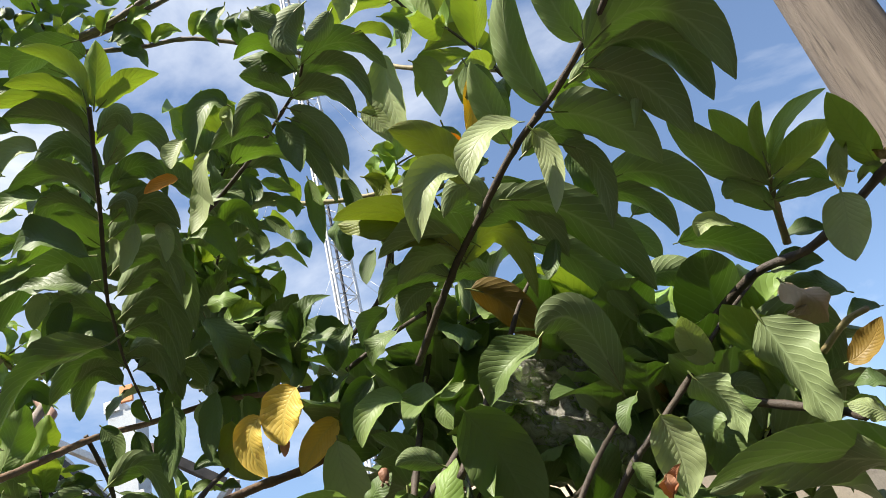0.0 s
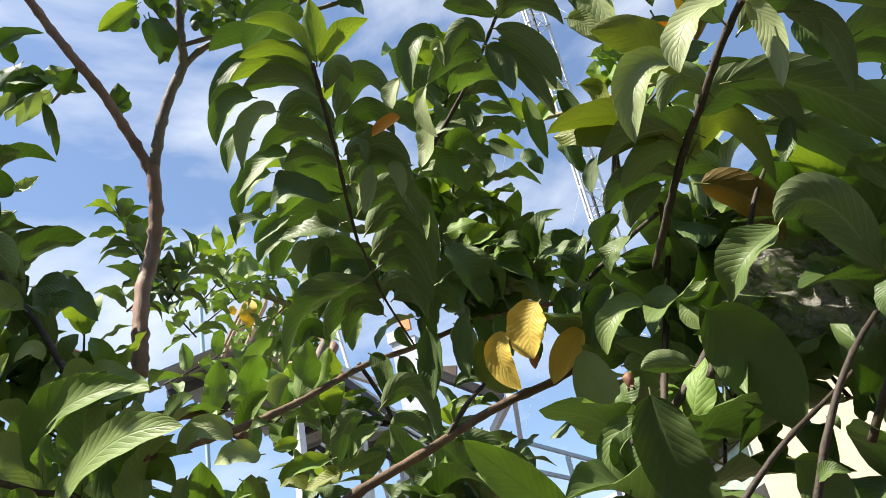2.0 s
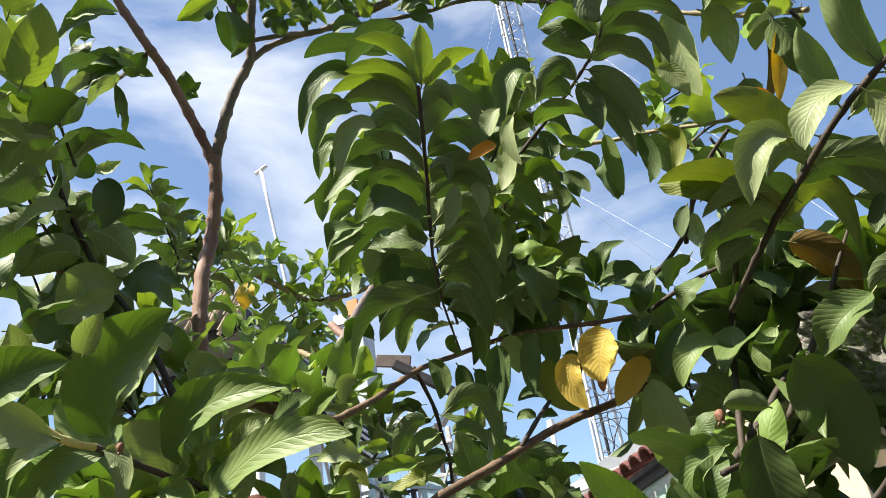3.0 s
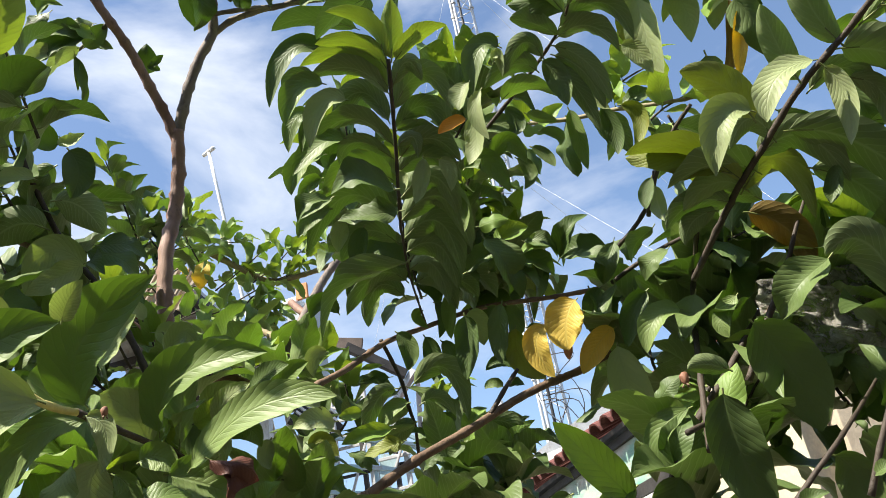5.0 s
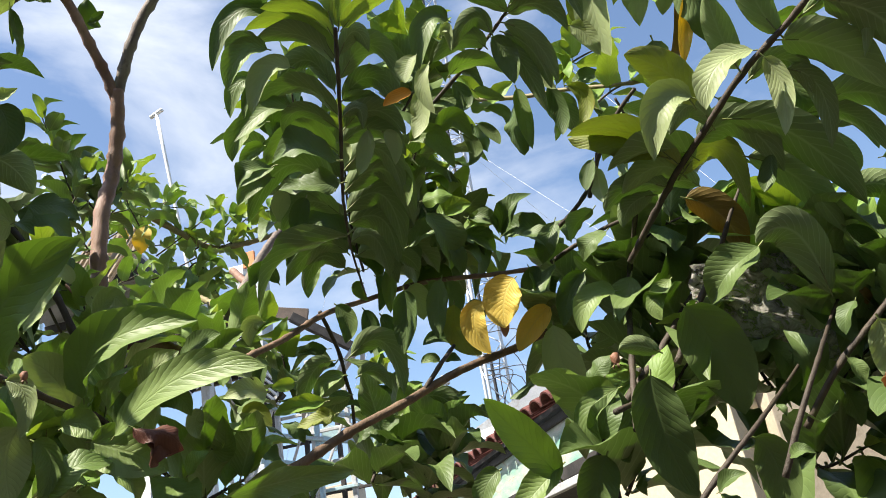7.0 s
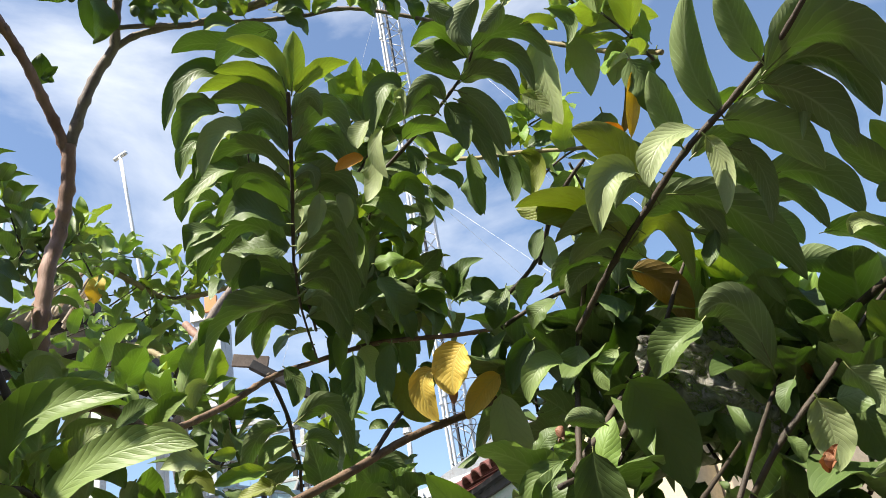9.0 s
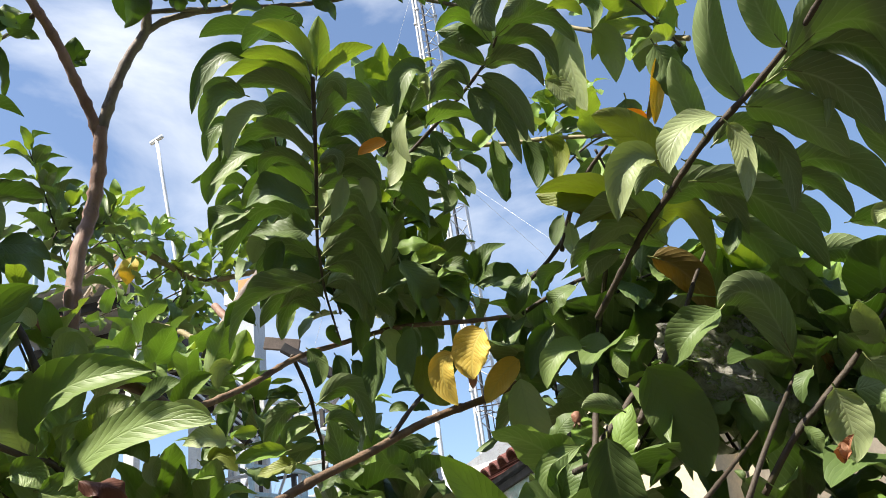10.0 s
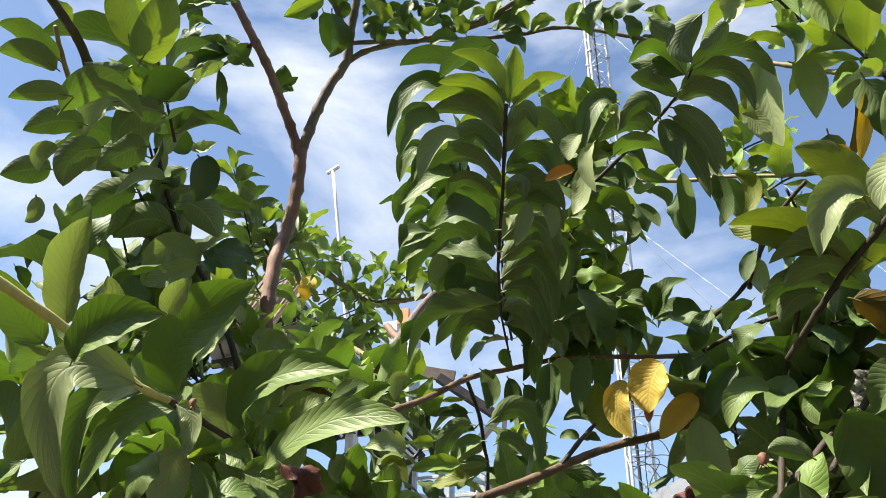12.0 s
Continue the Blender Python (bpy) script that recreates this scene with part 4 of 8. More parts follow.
shoot(far, 5, 0.115, "fresh", [(-0.975, 1.911, 2.455), (-0.883, 1.950, 2.486), (-0.796, 1.998, 2.475)])
shoot(far, 5, 0.115, "fresh", [(-0.935, 1.721, 2.369), (-0.854, 1.759, 2.398), (-0.786, 1.795, 2.403)])
shoot(far, 5, 0.115, "fresh", [(-1.347, 2.226, 2.898), (-1.368, 2.173, 2.964), (-1.364, 2.115, 3.059)])
shoot(far, 6, 0.115, "fresh", [(-0.733, 1.736, 2.319), (-0.681, 1.750, 2.349), (-0.635, 1.769, 2.354)])
shoot(far, 5, 0.127, "fresh", [(-1.264, 2.333, 3.036), (-1.276, 2.262, 3.137), (-1.244, 2.250, 3.185)])
shoot(far, 6, 0.092, "fresh", [(-1.181, 2.461, 2.890), (-1.131, 2.472, 2.921), (-1.099, 2.547, 2.800)])
shoot(far, 5, .088, "fresh", [(-1.531, 2.640, 3.124), (-1.399, 2.703, 3.155), (-1.291, 2.768, 3.146)])
shoot(far, 5, .088, "fresh", [(-1.438, 2.333, 3.069), (-1.356, 2.347, 3.135), (-1.270, 2.358, 3.201)])
shoot(far, 5, .088, "fresh", [(-1.340, 2.071, 2.697), (-1.240, 2.121, 2.737), (-1.147, 2.159, 2.777)])
shoot(far, 5, .088, "fresh", [(-1.192, 2.812, 3.156), (-1.110, 2.810, 3.228), (-1.000, 2.842, 3.256)])

stem(back, "stalk", .006, .004, [(-0.077, 1.839, 2.843), (0.046, 1.816, 2.798), (0.148, 1.779, 2.762), (0.255, 1.742, 2.716), (0.353, 1.739, 2.700)])
stem(back, "twig", .004, .003, [(-0.384, 1.502, 2.267), (-0.377, 1.560, 2.208), (-0.380, 1.598, 2.156), (-0.383, 1.626, 2.128), (-0.397, 1.665, 2.085)])
leaf(back, (0.104, 1.817, 2.798), (0.104, 1.886, 2.699), (0.63, -0.64, -0.44), 0.051, "green", 0.09)
leaf(back, (0.140, 1.823, 2.787), (0.157, 1.878, 2.696), (0.25, 0.81, 0.53), 0.048, "green", 0.09)
leaf(back, (0.037, 1.817, 2.797), (0.024, 1.875, 2.677), (-0.64, -0.71, -0.28), 0.069, "green", 0.09)
leaf(back, (0.168, 1.817, 2.794), (0.245, 1.805, 2.787), (-0.15, -0.98, 0.12), 0.045, "green", 0.09)
leaf(back, (0.135, 1.767, 2.871), (0.190, 1.792, 2.849), (0.40, -0.92, -0.04), 0.038, "young", 0.09)
leaf(back, (0.140, 1.773, 2.862), (0.129, 1.808, 2.804), (-0.65, -0.70, -0.29), 0.040, "young", 0.09)
leaf(back, (0.137, 1.813, 2.803), (0.188, 1.804, 2.831), (-0.22, -0.97, 0.11), 0.034, "young", 0.09)
leaf(back, (0.153, 1.815, 2.799), (0.145, 1.755, 2.869), (0.69, -0.59, -0.42), 0.035, "young", 0.09)
leaf(back, (0.195, 1.831, 2.771), (0.235, 1.852, 2.706), (0.47, -0.88, -0.01), 0.046, "green", 0.09)
leaf(back, (0.209, 1.851, 2.736), (0.229, 1.883, 2.696), (0.51, -0.77, -0.38), 0.032, "young", 0.09)
leaf(back, (0.283, 1.849, 2.727), (0.249, 1.882, 2.677), (-0.46, 0.57, 0.68), 0.040, "young", 0.09)
leaf(back, (-0.046, 1.801, 2.814), (-0.090, 1.757, 2.858), (0.57, -0.79, -0.21), 0.040, "young", 0.09)
leaf(back, (-0.027, 1.815, 2.794), (0.041, 1.786, 2.825), (-0.34, -0.93, -0.14), 0.040, "young", 0.09)
leaf(back, (-0.073, 1.829, 2.765), (-0.057, 1.858, 2.702), (0.61, -0.77, -0.19), 0.042, "green", 0.09)
leaf(back, (-0.374, 1.588, 2.194), (-0.288, 1.626, 2.119), (0.56, -0.80, 0.23), 0.026, "green", 0.09)
leaf(back, (-0.402, 1.571, 2.217), (-0.483, 1.541, 2.215), (0.33, -0.90, 0.27), 0.026, "green", 0.09)
leaf(back, (-0.392, 1.583, 2.190), (-0.467, 1.579, 2.106), (-0.23, -0.94, 0.24), 0.051, "green", 0.09)
leaf(back, (-0.380, 1.595, 2.163), (-0.435, 1.588, 2.133), (0.16, -0.99, -0.03), 0.026, "pale", 0.09)
leaf(back, (-0.299, 1.632, 2.115), (-0.359, 1.619, 2.139), (0.37, -0.80, 0.47), 0.021, "green", 0.09)
leaf(back, (-0.301, 1.625, 2.141), (-0.356, 1.613, 2.164), (0.35, -0.85, 0.39), 0.018, "green", 0.09)
leaf(back, (-0.357, 1.619, 2.103), (-0.408, 1.596, 2.104), (0.37, -0.78, 0.51), 0.017, "green", 0.09)
leaf(back, (-0.320, 1.632, 2.095), (-0.369, 1.628, 2.099), (0.11, -0.84, 0.53), 0.029, "green", 0.09)
leaf(back, (-0.408, 1.561, 2.240), (-0.450, 1.550, 2.238), (0.24, -0.96, -0.12), 0.011, "young", 0.09)
leaf(back, (-0.501, 1.531, 2.222), (-0.477, 1.562, 2.185), (0.83, -0.56, 0.08), 0.032, "green", 0.09)
leaf(back, (-0.378, 1.177, 2.079), (-0.354, 1.190, 2.082), (0.43, -0.84, 0.33), 0.016, "green", 0.09)
leaf(back, (-0.394, 1.191, 2.008), (-0.368, 1.194, 2.013), (0.01, -0.90, 0.44), 0.016, "olive", 0.09)
leaf(back, (-0.427, 1.391, 2.048), (-0.399, 1.412, 2.016), (0.73, -0.65, 0.20), 0.027, "green", 0.09)
leaf(back, (-0.455, 1.485, 2.070), (-0.418, 1.501, 2.043), (0.56, -0.78, 0.29), 0.015, "green", 0.09)
leaf(back, (-0.238, 1.405, 2.024), (-0.269, 1.407, 2.000), (-0.16, -0.98, 0.14), 0.023, "green", 0.09)
leaf(back, (-0.265, 1.406, 1.987), (-0.291, 1.398, 2.008), (0.51, -0.78, 0.36), 0.020, "green", 0.09)
leaf(back, (-0.305, 1.393, 1.994), (-0.276, 1.395, 2.013), (-0.08, -0.97, 0.24), 0.020, "green", 0.09)
leaf(back, (-0.236, 1.415, 1.982), (-0.263, 1.399, 1.983), (0.46, -0.76, 0.47), 0.018, "green", 0.09)
shoot(back, 5, 0.095, "green", [(-0.391, 1.818, 2.073), (-0.355, 1.802, 2.101), (-0.319, 1.765, 2.128)])
shoot(back, 5, 0.095, "green", [(-0.305, 1.840, 2.049), (-0.281, 1.822, 2.076), (-0.257, 1.784, 2.103)])
shoot(back, 5, 0.095, "green", [(-0.679, 1.758, 2.130), (-0.649, 1.745, 2.149), (-0.619, 1.713, 2.168)])
shoot(back, 5, 0.095, "green", [(-0.447, 1.965, 2.217), (-0.428, 1.952, 2.235), (-0.408, 1.919, 2.252)])
shoot(back, 7, 0.115, "green", [(-0.295, 1.408, 1.932), (-0.281, 1.455, 1.988), (-0.244, 1.456, 2.027)])
shoot(back, 5, 0.10, "green", [(-0.235, 1.529, 1.931), (-0.261, 1.563, 1.999), (-0.238, 1.557, 2.052)])
shoot(back, 6, 0.115, "green", [(-0.247, 1.478, 1.902), (-0.200, 1.482, 1.946), (-0.181, 1.479, 1.987)])
shoot(back, 4, 0.10, "green", [(-0.511, 1.557, 2.130), (-0.483, 1.557, 2.166), (-0.480, 1.541, 2.218)])
shoot(back, 7, 0.103, "young", [(-0.251, 1.814, 2.535), (-0.192, 1.813, 2.559), (-0.127, 1.824, 2.557)])
shoot(back, 7, 0.103, "green", [(-0.277, 1.728, 2.466), (-0.199, 1.735, 2.485), (-0.107, 1.759, 2.465)])
shoot(back, 7, 0.115, "young", [(-0.237, 1.776, 2.615), (-0.182, 1.759, 2.662), (-0.151, 1.734, 2.713)])
shoot(back, 7, 0.115, "green", [(-0.300, 1.625, 2.433), (-0.247, 1.627, 2.455), (-0.190, 1.639, 2.455)])
shoot(back, 6, 0.115, "young", [(-0.214, 1.556, 2.778), (-0.155, 1.546, 2.806), (-0.111, 1.538, 2.826)])
shoot(back, 6, 0.115, "green", [(-0.180, 1.530, 2.649), (-0.127, 1.506, 2.697), (-0.089, 1.484, 2.735)])
shoot(back, 3, 0.10, "young", [(0.122, 1.809, 2.809), (0.184, 1.790, 2.835), (0.253, 1.777, 2.846)])
shoot(back, 3, 0.10, "young", [(0.184, 1.768, 2.681), (0.242, 1.749, 2.706), (0.307, 1.735, 2.716)])
shoot(back, 3, 0.10, "green", [(0.242, 1.671, 2.642), (0.258, 1.702, 2.585), (0.253, 1.730, 2.533)])

stem(fork, "redbark", .0145, .0125, [(-0.740, 1.358, 2.326), (-0.742, 1.368, 2.495), (-0.735, 1.390, 2.594), (-0.717, 1.381, 2.680), (-0.702, 1.360, 2.770)])
stem(fork, "redbark", .0105, .008, [(-0.708, 1.375, 2.732), (-0.713, 1.348, 2.785), (-0.724, 1.317, 2.836), (-0.743, 1.268, 2.919), (-0.764, 1.212, 2.986), (-0.786, 1.173, 3.047), (-0.805, 1.121, 3.116), (-0.821, 1.053, 3.178)])
stem(fork, "greybark", .011, .0085, [(-0.702, 1.363, 2.767), (-0.668, 1.347, 2.843), (-0.635, 1.344, 2.915), (-0.599, 1.342, 2.968), (-0.582, 1.316, 3.017), (-0.560, 1.292, 3.078), (-0.530, 1.250, 3.153)])
stem(fork, "greybark", .007, .004, [(-0.589, 1.316, 3.014), (-0.593, 1.279, 3.044), (-0.598, 1.239, 3.075), (-0.592, 1.197, 3.111)])
stem(fork, "greybark", .007, .005, [(-0.600, 1.345, 2.965), (-0.558, 1.347, 2.986), (-0.489, 1.357, 2.995), (-0.430, 1.367, 2.995), (-0.311, 1.377, 3.014), (-0.240, 1.370, 3.027), (-0.176, 1.354, 3.043)])
stem(fork, "greybark", .005, .004, [(-0.585, 1.322, 2.996), (-0.519, 1.341, 2.996), (-0.431, 1.369, 2.994), (-0.248, 1.419, 2.991), (-0.126, 1.434, 2.988), (0.030, 1.465, 2.929), (0.094, 1.471, 2.893)])
stem(fork, "twig", .005, .003, [(-0.758, 1.219, 2.969), (-0.819, 1.243, 2.965), (-0.885, 1.265, 2.972)])
stem(fork, "greybark", .006, .005, [(-0.342, 1.385, 3.011), (-0.277, 1.384, 3.017), (-0.212, 1.378, 3.026), (-0.172, 1.368, 3.030), (-0.107, 1.351, 3.030)])
stem(fork, "twig", .0028, .0018, [(-0.515, 1.255, 3.101), (-0.501, 1.258, 3.105), (-0.490, 1.257, 3.111)])
stem(fork, "twig", .0028, .0018, [(-0.582, 1.205, 3.111), (-0.555, 1.192, 3.133), (-0.546, 1.180, 3.146)])
stem(fork, "twig", .0026, .0016, [(-0.502, 1.326, 3.032), (-0.497, 1.310, 3.049), (-0.496, 1.298, 3.060)])
stem(fork, "twig", .0026, .0016, [(-0.385, 1.359, 3.035), (-0.386, 1.339, 3.053), (-0.388, 1.320, 3.069)])
stem(fork, "redbark", .009, .011, [(-0.872, 1.266, 2.411), (-0.846, 1.312, 2.394), (-0.818, 1.358, 2.375), (-0.796, 1.419, 2.336)])
stem(fork, "redbark", .006, .007, [(-0.844, 1.366, 2.398), (-0.812, 1.389, 2.400), (-0.783, 1.417, 2.385)])
leaf(fork, (-0.743, 1.319, 2.901), (-0.716, 1.282, 2.942), (0.24, -0.64, -0.73), 0.041, "green", 0.09)
leaf(fork, (-0.702, 1.270, 2.868), (-0.668, 1.265, 2.880), (0.13, -0.74, -0.65), 0.016, "green", 0.09)
leaf(fork, (-0.706, 1.267, 2.868), (-0.689, 1.286, 2.865), (0.60, -0.63, -0.49), 0.015, "green", 0.09)
leaf(fork, (-0.575, 1.222, 2.990), (-0.607, 1.282, 2.928), (0.80, -0.16, -0.58), 0.053, "green", 0.09)
leaf(fork, (-0.582, 1.197, 3.007), (-0.661, 1.176, 2.967), (0.47, -0.65, -0.59), 0.035, "young", 0.09)
leaf(fork, (-0.555, 1.240, 2.984), (-0.544, 1.218, 2.991), (0.31, -0.18, -0.93), 0.015, "green", 0.09)
leaf(fork, (-0.518, 1.255, 2.989), (-0.508, 1.234, 2.998), (0.66, -0.02, -0.75), 0.015, "green", 0.09)
leaf(fork, (-0.499, 1.303, 2.954), (-0.487, 1.274, 2.978), (0.34, -0.51, -0.79), 0.023, "green", 0.09)
leaf(fork, (-0.454, 1.321, 2.957), (-0.430, 1.302, 2.992), (-0.18, -0.91, -0.36), 0.027, "green", 0.09)
leaf(fork, (-0.464, 1.281, 2.990), (-0.508, 1.232, 3.014), (0.65, -0.71, -0.27), 0.038, "young", 0.09)
leaf(fork, (-0.415, 1.276, 3.016), (-0.443, 1.293, 2.983), (-0.11, -0.91, -0.40), 0.027, "green", 0.09)
leaf(fork, (-0.407, 1.311, 2.986), (-0.371, 1.306, 3.013), (0.09, -0.95, -0.30), 0.026, "young", 0.09)
leaf(fork, (-0.473, 1.283, 2.984), (-0.429, 1.322, 2.971), (0.64, -0.77, -0.08), 0.035, "young", 0.09)
leaf(fork, (-0.807, 1.182, 2.874), (-0.835, 1.243, 2.793), (0.79, -0.33, -0.52), 0.020, "green", 0.09)
leaf(fork, (-0.807, 1.182, 2.874), (-0.825, 1.215, 2.819), (0.61, -0.57, -0.54), 0.011, "young", 0.09)
leaf(fork, (-0.794, 1.179, 2.888), (-0.861, 1.169, 2.834), (-0.63, 0.11, 0.77), 0.031, "pale", 0.09)
leaf(fork, (-0.775, 1.175, 2.905), (-0.874, 1.153, 2.865), (0.25, -0.96, -0.07), 0.063, "green", 0.09)
leaf(fork, (-0.779, 1.167, 2.909), (-0.845, 1.128, 2.907), (0.51, -0.86, 0.00), 0.044, "green", 0.09)
leaf(fork, (-0.794, 1.146, 2.916), (-0.763, 1.186, 2.899), (0.80, -0.60, 0.05), 0.031, "young", 0.09)
leaf(fork, (-0.825, 1.159, 2.881), (-0.888, 1.138, 2.848), (0.40, -0.90, -0.19), 0.037, "pale", 0.09)
leaf(fork, (-0.332, 1.372, 2.984), (-0.350, 1.329, 3.027), (0.71, -0.62, -0.33), 0.037, "young", 0.09)
leaf(fork, (-0.280, 1.373, 2.999), (-0.240, 1.357, 3.036), (-0.21, -0.96, -0.19), 0.033, "young", 0.09)
leaf(fork, (-0.269, 1.388, 2.987), (-0.205, 1.402, 2.983), (0.20, -0.97, -0.11), 0.038, "green", 0.09)
leaf(fork, (-0.255, 1.398, 2.981), (-0.222, 1.441, 2.953), (0.71, -0.68, -0.21), 0.035, "green", 0.09)
leaf(fork, (-0.200, 1.410, 2.983), (-0.146, 1.412, 2.994), (0.07, -0.98, -0.19), 0.032, "young", 0.09)
leaf(fork, (-0.338, 1.341, 3.012), (-0.286, 1.339, 3.024), (-0.01, -0.99, -0.13), 0.031, "green", 0.09)
leaf(fork, (-0.231, 1.377, 3.008), (-0.180, 1.375, 3.021), (-0.02, -0.99, -0.10), 0.031, "young", 0.09)
leaf(fork, (-0.120, 1.421, 2.988), (-0.049, 1.431, 2.994), (0.15, -0.98, -0.14), 0.038, "young", 0.09)
leaf(fork, (-0.043, 1.403, 2.988), (-0.033, 1.445, 2.932), (0.70, -0.63, -0.34), 0.041, "green", 0.09)
leaf(fork, (-0.032, 1.426, 2.994), (0.039, 1.428, 2.992), (0.02, -1.00, -0.09), 0.041, "green", 0.09)
leaf(fork, (-0.003, 1.438, 2.984), (0.001, 1.475, 2.932), (0.58, -0.68, -0.44), 0.037, "green", 0.09)
leaf(fork, (-0.372, 1.340, 3.001), (-0.411, 1.306, 3.016), (0.63, -0.76, -0.12), 0.031, "green", 0.09)
leaf(fork, (0.048, 1.481, 2.942), (-0.004, 1.490, 2.914), (-0.18, -0.98, -0.01), 0.034, "green", 0.09)
leaf(fork, (0.028, 1.466, 2.957), (0.084, 1.467, 2.970), (0.02, -1.00, -0.02), 0.033, "young", 0.09)
leaf(fork, (0.033, 1.478, 2.944), (0.091, 1.498, 2.932), (0.29, -0.94, -0.18), 0.036, "young", 0.09)
leaf(fork, (-0.522, 1.274, 3.055), (-0.491, 1.318, 3.037), (0.72, -0.63, -0.27), 0.026, "green", 0.09)
leaf(fork, (-0.478, 1.310, 3.043), (-0.442, 1.346, 3.034), (0.69, -0.71, -0.08), 0.029, "green", 0.09)
leaf(fork, (-0.489, 1.331, 3.019), (-0.450, 1.342, 3.027), (0.30, -0.93, -0.21), 0.021, "young", 0.09)
leaf(fork, (-0.470, 1.340, 3.019), (-0.426, 1.367, 3.003), (0.50, -0.86, -0.08), 0.031, "young", 0.09)
leaf(fork, (-0.395, 1.352, 3.037), (-0.369, 1.390, 3.019), (0.70, -0.64, -0.31), 0.029, "green", 0.09)
leaf(fork, (-0.358, 1.367, 3.037), (-0.304, 1.380, 3.047), (0.24, -0.97, -0.01), 0.033, "pale", 0.09)
leaf(fork, (-0.330, 1.387, 3.028), (-0.280, 1.397, 3.040), (0.21, -0.98, -0.00), 0.030, "young", 0.09)
leaf(fork, (-0.283, 1.384, 3.044), (-0.229, 1.440, 3.020), (0.63, -0.73, -0.28), 0.033, "green", 0.09)
leaf(fork, (-0.286, 1.410, 3.018), (-0.222, 1.433, 3.002), (0.34, -0.94, 0.02), 0.041, "green", 0.09)
leaf(fork, (-0.234, 1.396, 3.046), (-0.212, 1.436, 3.008), (0.62, -0.69, -0.37), 0.028, "young", 0.09)
leaf(fork, (-0.202, 1.428, 3.022), (-0.150, 1.442, 3.023), (0.26, -0.96, -0.11), 0.025, "young", 0.09)
leaf(fork, (-0.343, 1.386, 3.024), (-0.394, 1.379, 3.003), (0.15, -0.99, 0.00), 0.032, "green", 0.09)
leaf(fork, (-0.430, 1.339, 3.037), (-0.389, 1.336, 3.054), (-0.03, -1.00, -0.08), 0.025, "green", 0.09)
leaf(fork, (-0.362, 1.352, 3.050), (-0.405, 1.344, 3.034), (0.25, -0.94, -0.24), 0.027, "young", 0.09)
leaf(fork, (-0.428, 1.317, 3.057), (-0.467, 1.331, 3.043), (-0.18, -0.90, -0.39), 0.026, "green", 0.09)
leaf(fork, (-0.199, 1.402, 3.048), (-0.239, 1.388, 3.066), (0.28, -0.95, -0.10), 0.026, "young", 0.09)
leaf(fork, (-0.082, 1.387, 2.999), (-0.121, 1.414, 2.973), (-0.32, -0.86, -0.40), 0.032, "young", 0.09)
leaf(fork, (-0.631, 1.166, 3.115), (-0.616, 1.231, 3.060), (0.72, -0.54, -0.44), 0.050, "fresh", 0.09)
leaf(fork, (-0.626, 1.240, 3.060), (-0.689, 1.235, 3.031), (0.34, -0.69, -0.64), 0.047, "fresh", 0.09)
leaf(fork, (-0.584, 1.226, 3.093), (-0.591, 1.279, 3.061), (0.53, -0.39, -0.75), 0.053, "green", 0.09)
leaf(fork, (-0.621, 1.261, 3.045), (-0.628, 1.331, 2.982), (0.60, -0.49, -0.62), 0.051, "green", 0.09)
leaf(fork, (-0.566, 1.202, 3.120), (-0.530, 1.256, 3.093), (0.56, -0.63, -0.54), 0.041, "green", 0.09)
leaf(fork, (-0.501, 1.212, 3.142), (-0.496, 1.260, 3.112), (0.67, -0.44, -0.60), 0.048, "green", 0.09)
leaf(fork, (-0.488, 1.256, 3.112), (-0.440, 1.302, 3.080), (0.48, -0.78, -0.40), 0.034, "green", 0.09)
leaf(fork, (-0.505, 1.262, 3.100), (-0.503, 1.301, 3.076), (0.62, -0.44, -0.65), 0.039, "green", 0.09)
leaf(fork, (-0.548, 1.267, 3.077), (-0.503, 1.311, 3.054), (0.63, -0.75, -0.21), 0.032, "green", 0.09)
leaf(fork, (-0.495, 1.313, 3.061), (-0.455, 1.329, 3.051), (0.22, -0.86, -0.47), 0.029, "green", 0.09)
leaf(fork, (-0.500, 1.332, 3.042), (-0.461, 1.356, 3.043), (0.48, -0.74, -0.47), 0.030, "green", 0.09)
leaf(fork, (-0.507, 1.331, 3.039), (-0.548, 1.306, 3.028), (0.56, -0.73, -0.39), 0.028, "green", 0.09)
leaf(fork, (-0.541, 1.328, 3.026), (-0.506, 1.345, 3.011), (0.13, -0.81, -0.58), 0.033, "green", 0.09)
leaf(fork, (-0.512, 1.337, 3.032), (-0.493, 1.356, 3.024), (0.46, -0.67, -0.58), 0.016, "green", 0.09)
leaf(fork, (-0.429, 1.292, 3.106), (-0.387, 1.347, 3.068), (0.55, -0.72, -0.43), 0.046, "fresh", 0.09)
leaf(fork, (-0.385, 1.334, 3.086), (-0.365, 1.357, 3.074), (0.50, -0.70, -0.51), 0.023, "green", 0.09)
leaf(fork, (-0.555, 1.179, 3.143), (-0.516, 1.202, 3.156), (0.54, -0.54, -0.65), 0.027, "green", 0.09)
leaf(fork, (-0.578, 1.194, 3.121), (-0.620, 1.159, 3.142), (0.48, -0.80, -0.37), 0.028, "green", 0.09)
leaf(fork, (-0.598, 1.147, 3.145), (-0.632, 1.117, 3.156), (0.40, -0.66, -0.63), 0.027, "green", 0.09)
leaf(fork, (-0.582, 1.263, 3.064), (-0.579, 1.295, 3.050), (0.62, -0.35, -0.70), 0.027, "green", 0.09)
leaf(fork, (-0.539, 1.288, 3.063), (-0.530, 1.308, 3.047), (0.57, -0.67, -0.48), 0.023, "green", 0.09)
leaf(fork, (-0.355, 1.352, 3.080), (-0.297, 1.370, 3.078), (0.25, -0.86, -0.45), 0.034, "green", 0.09)
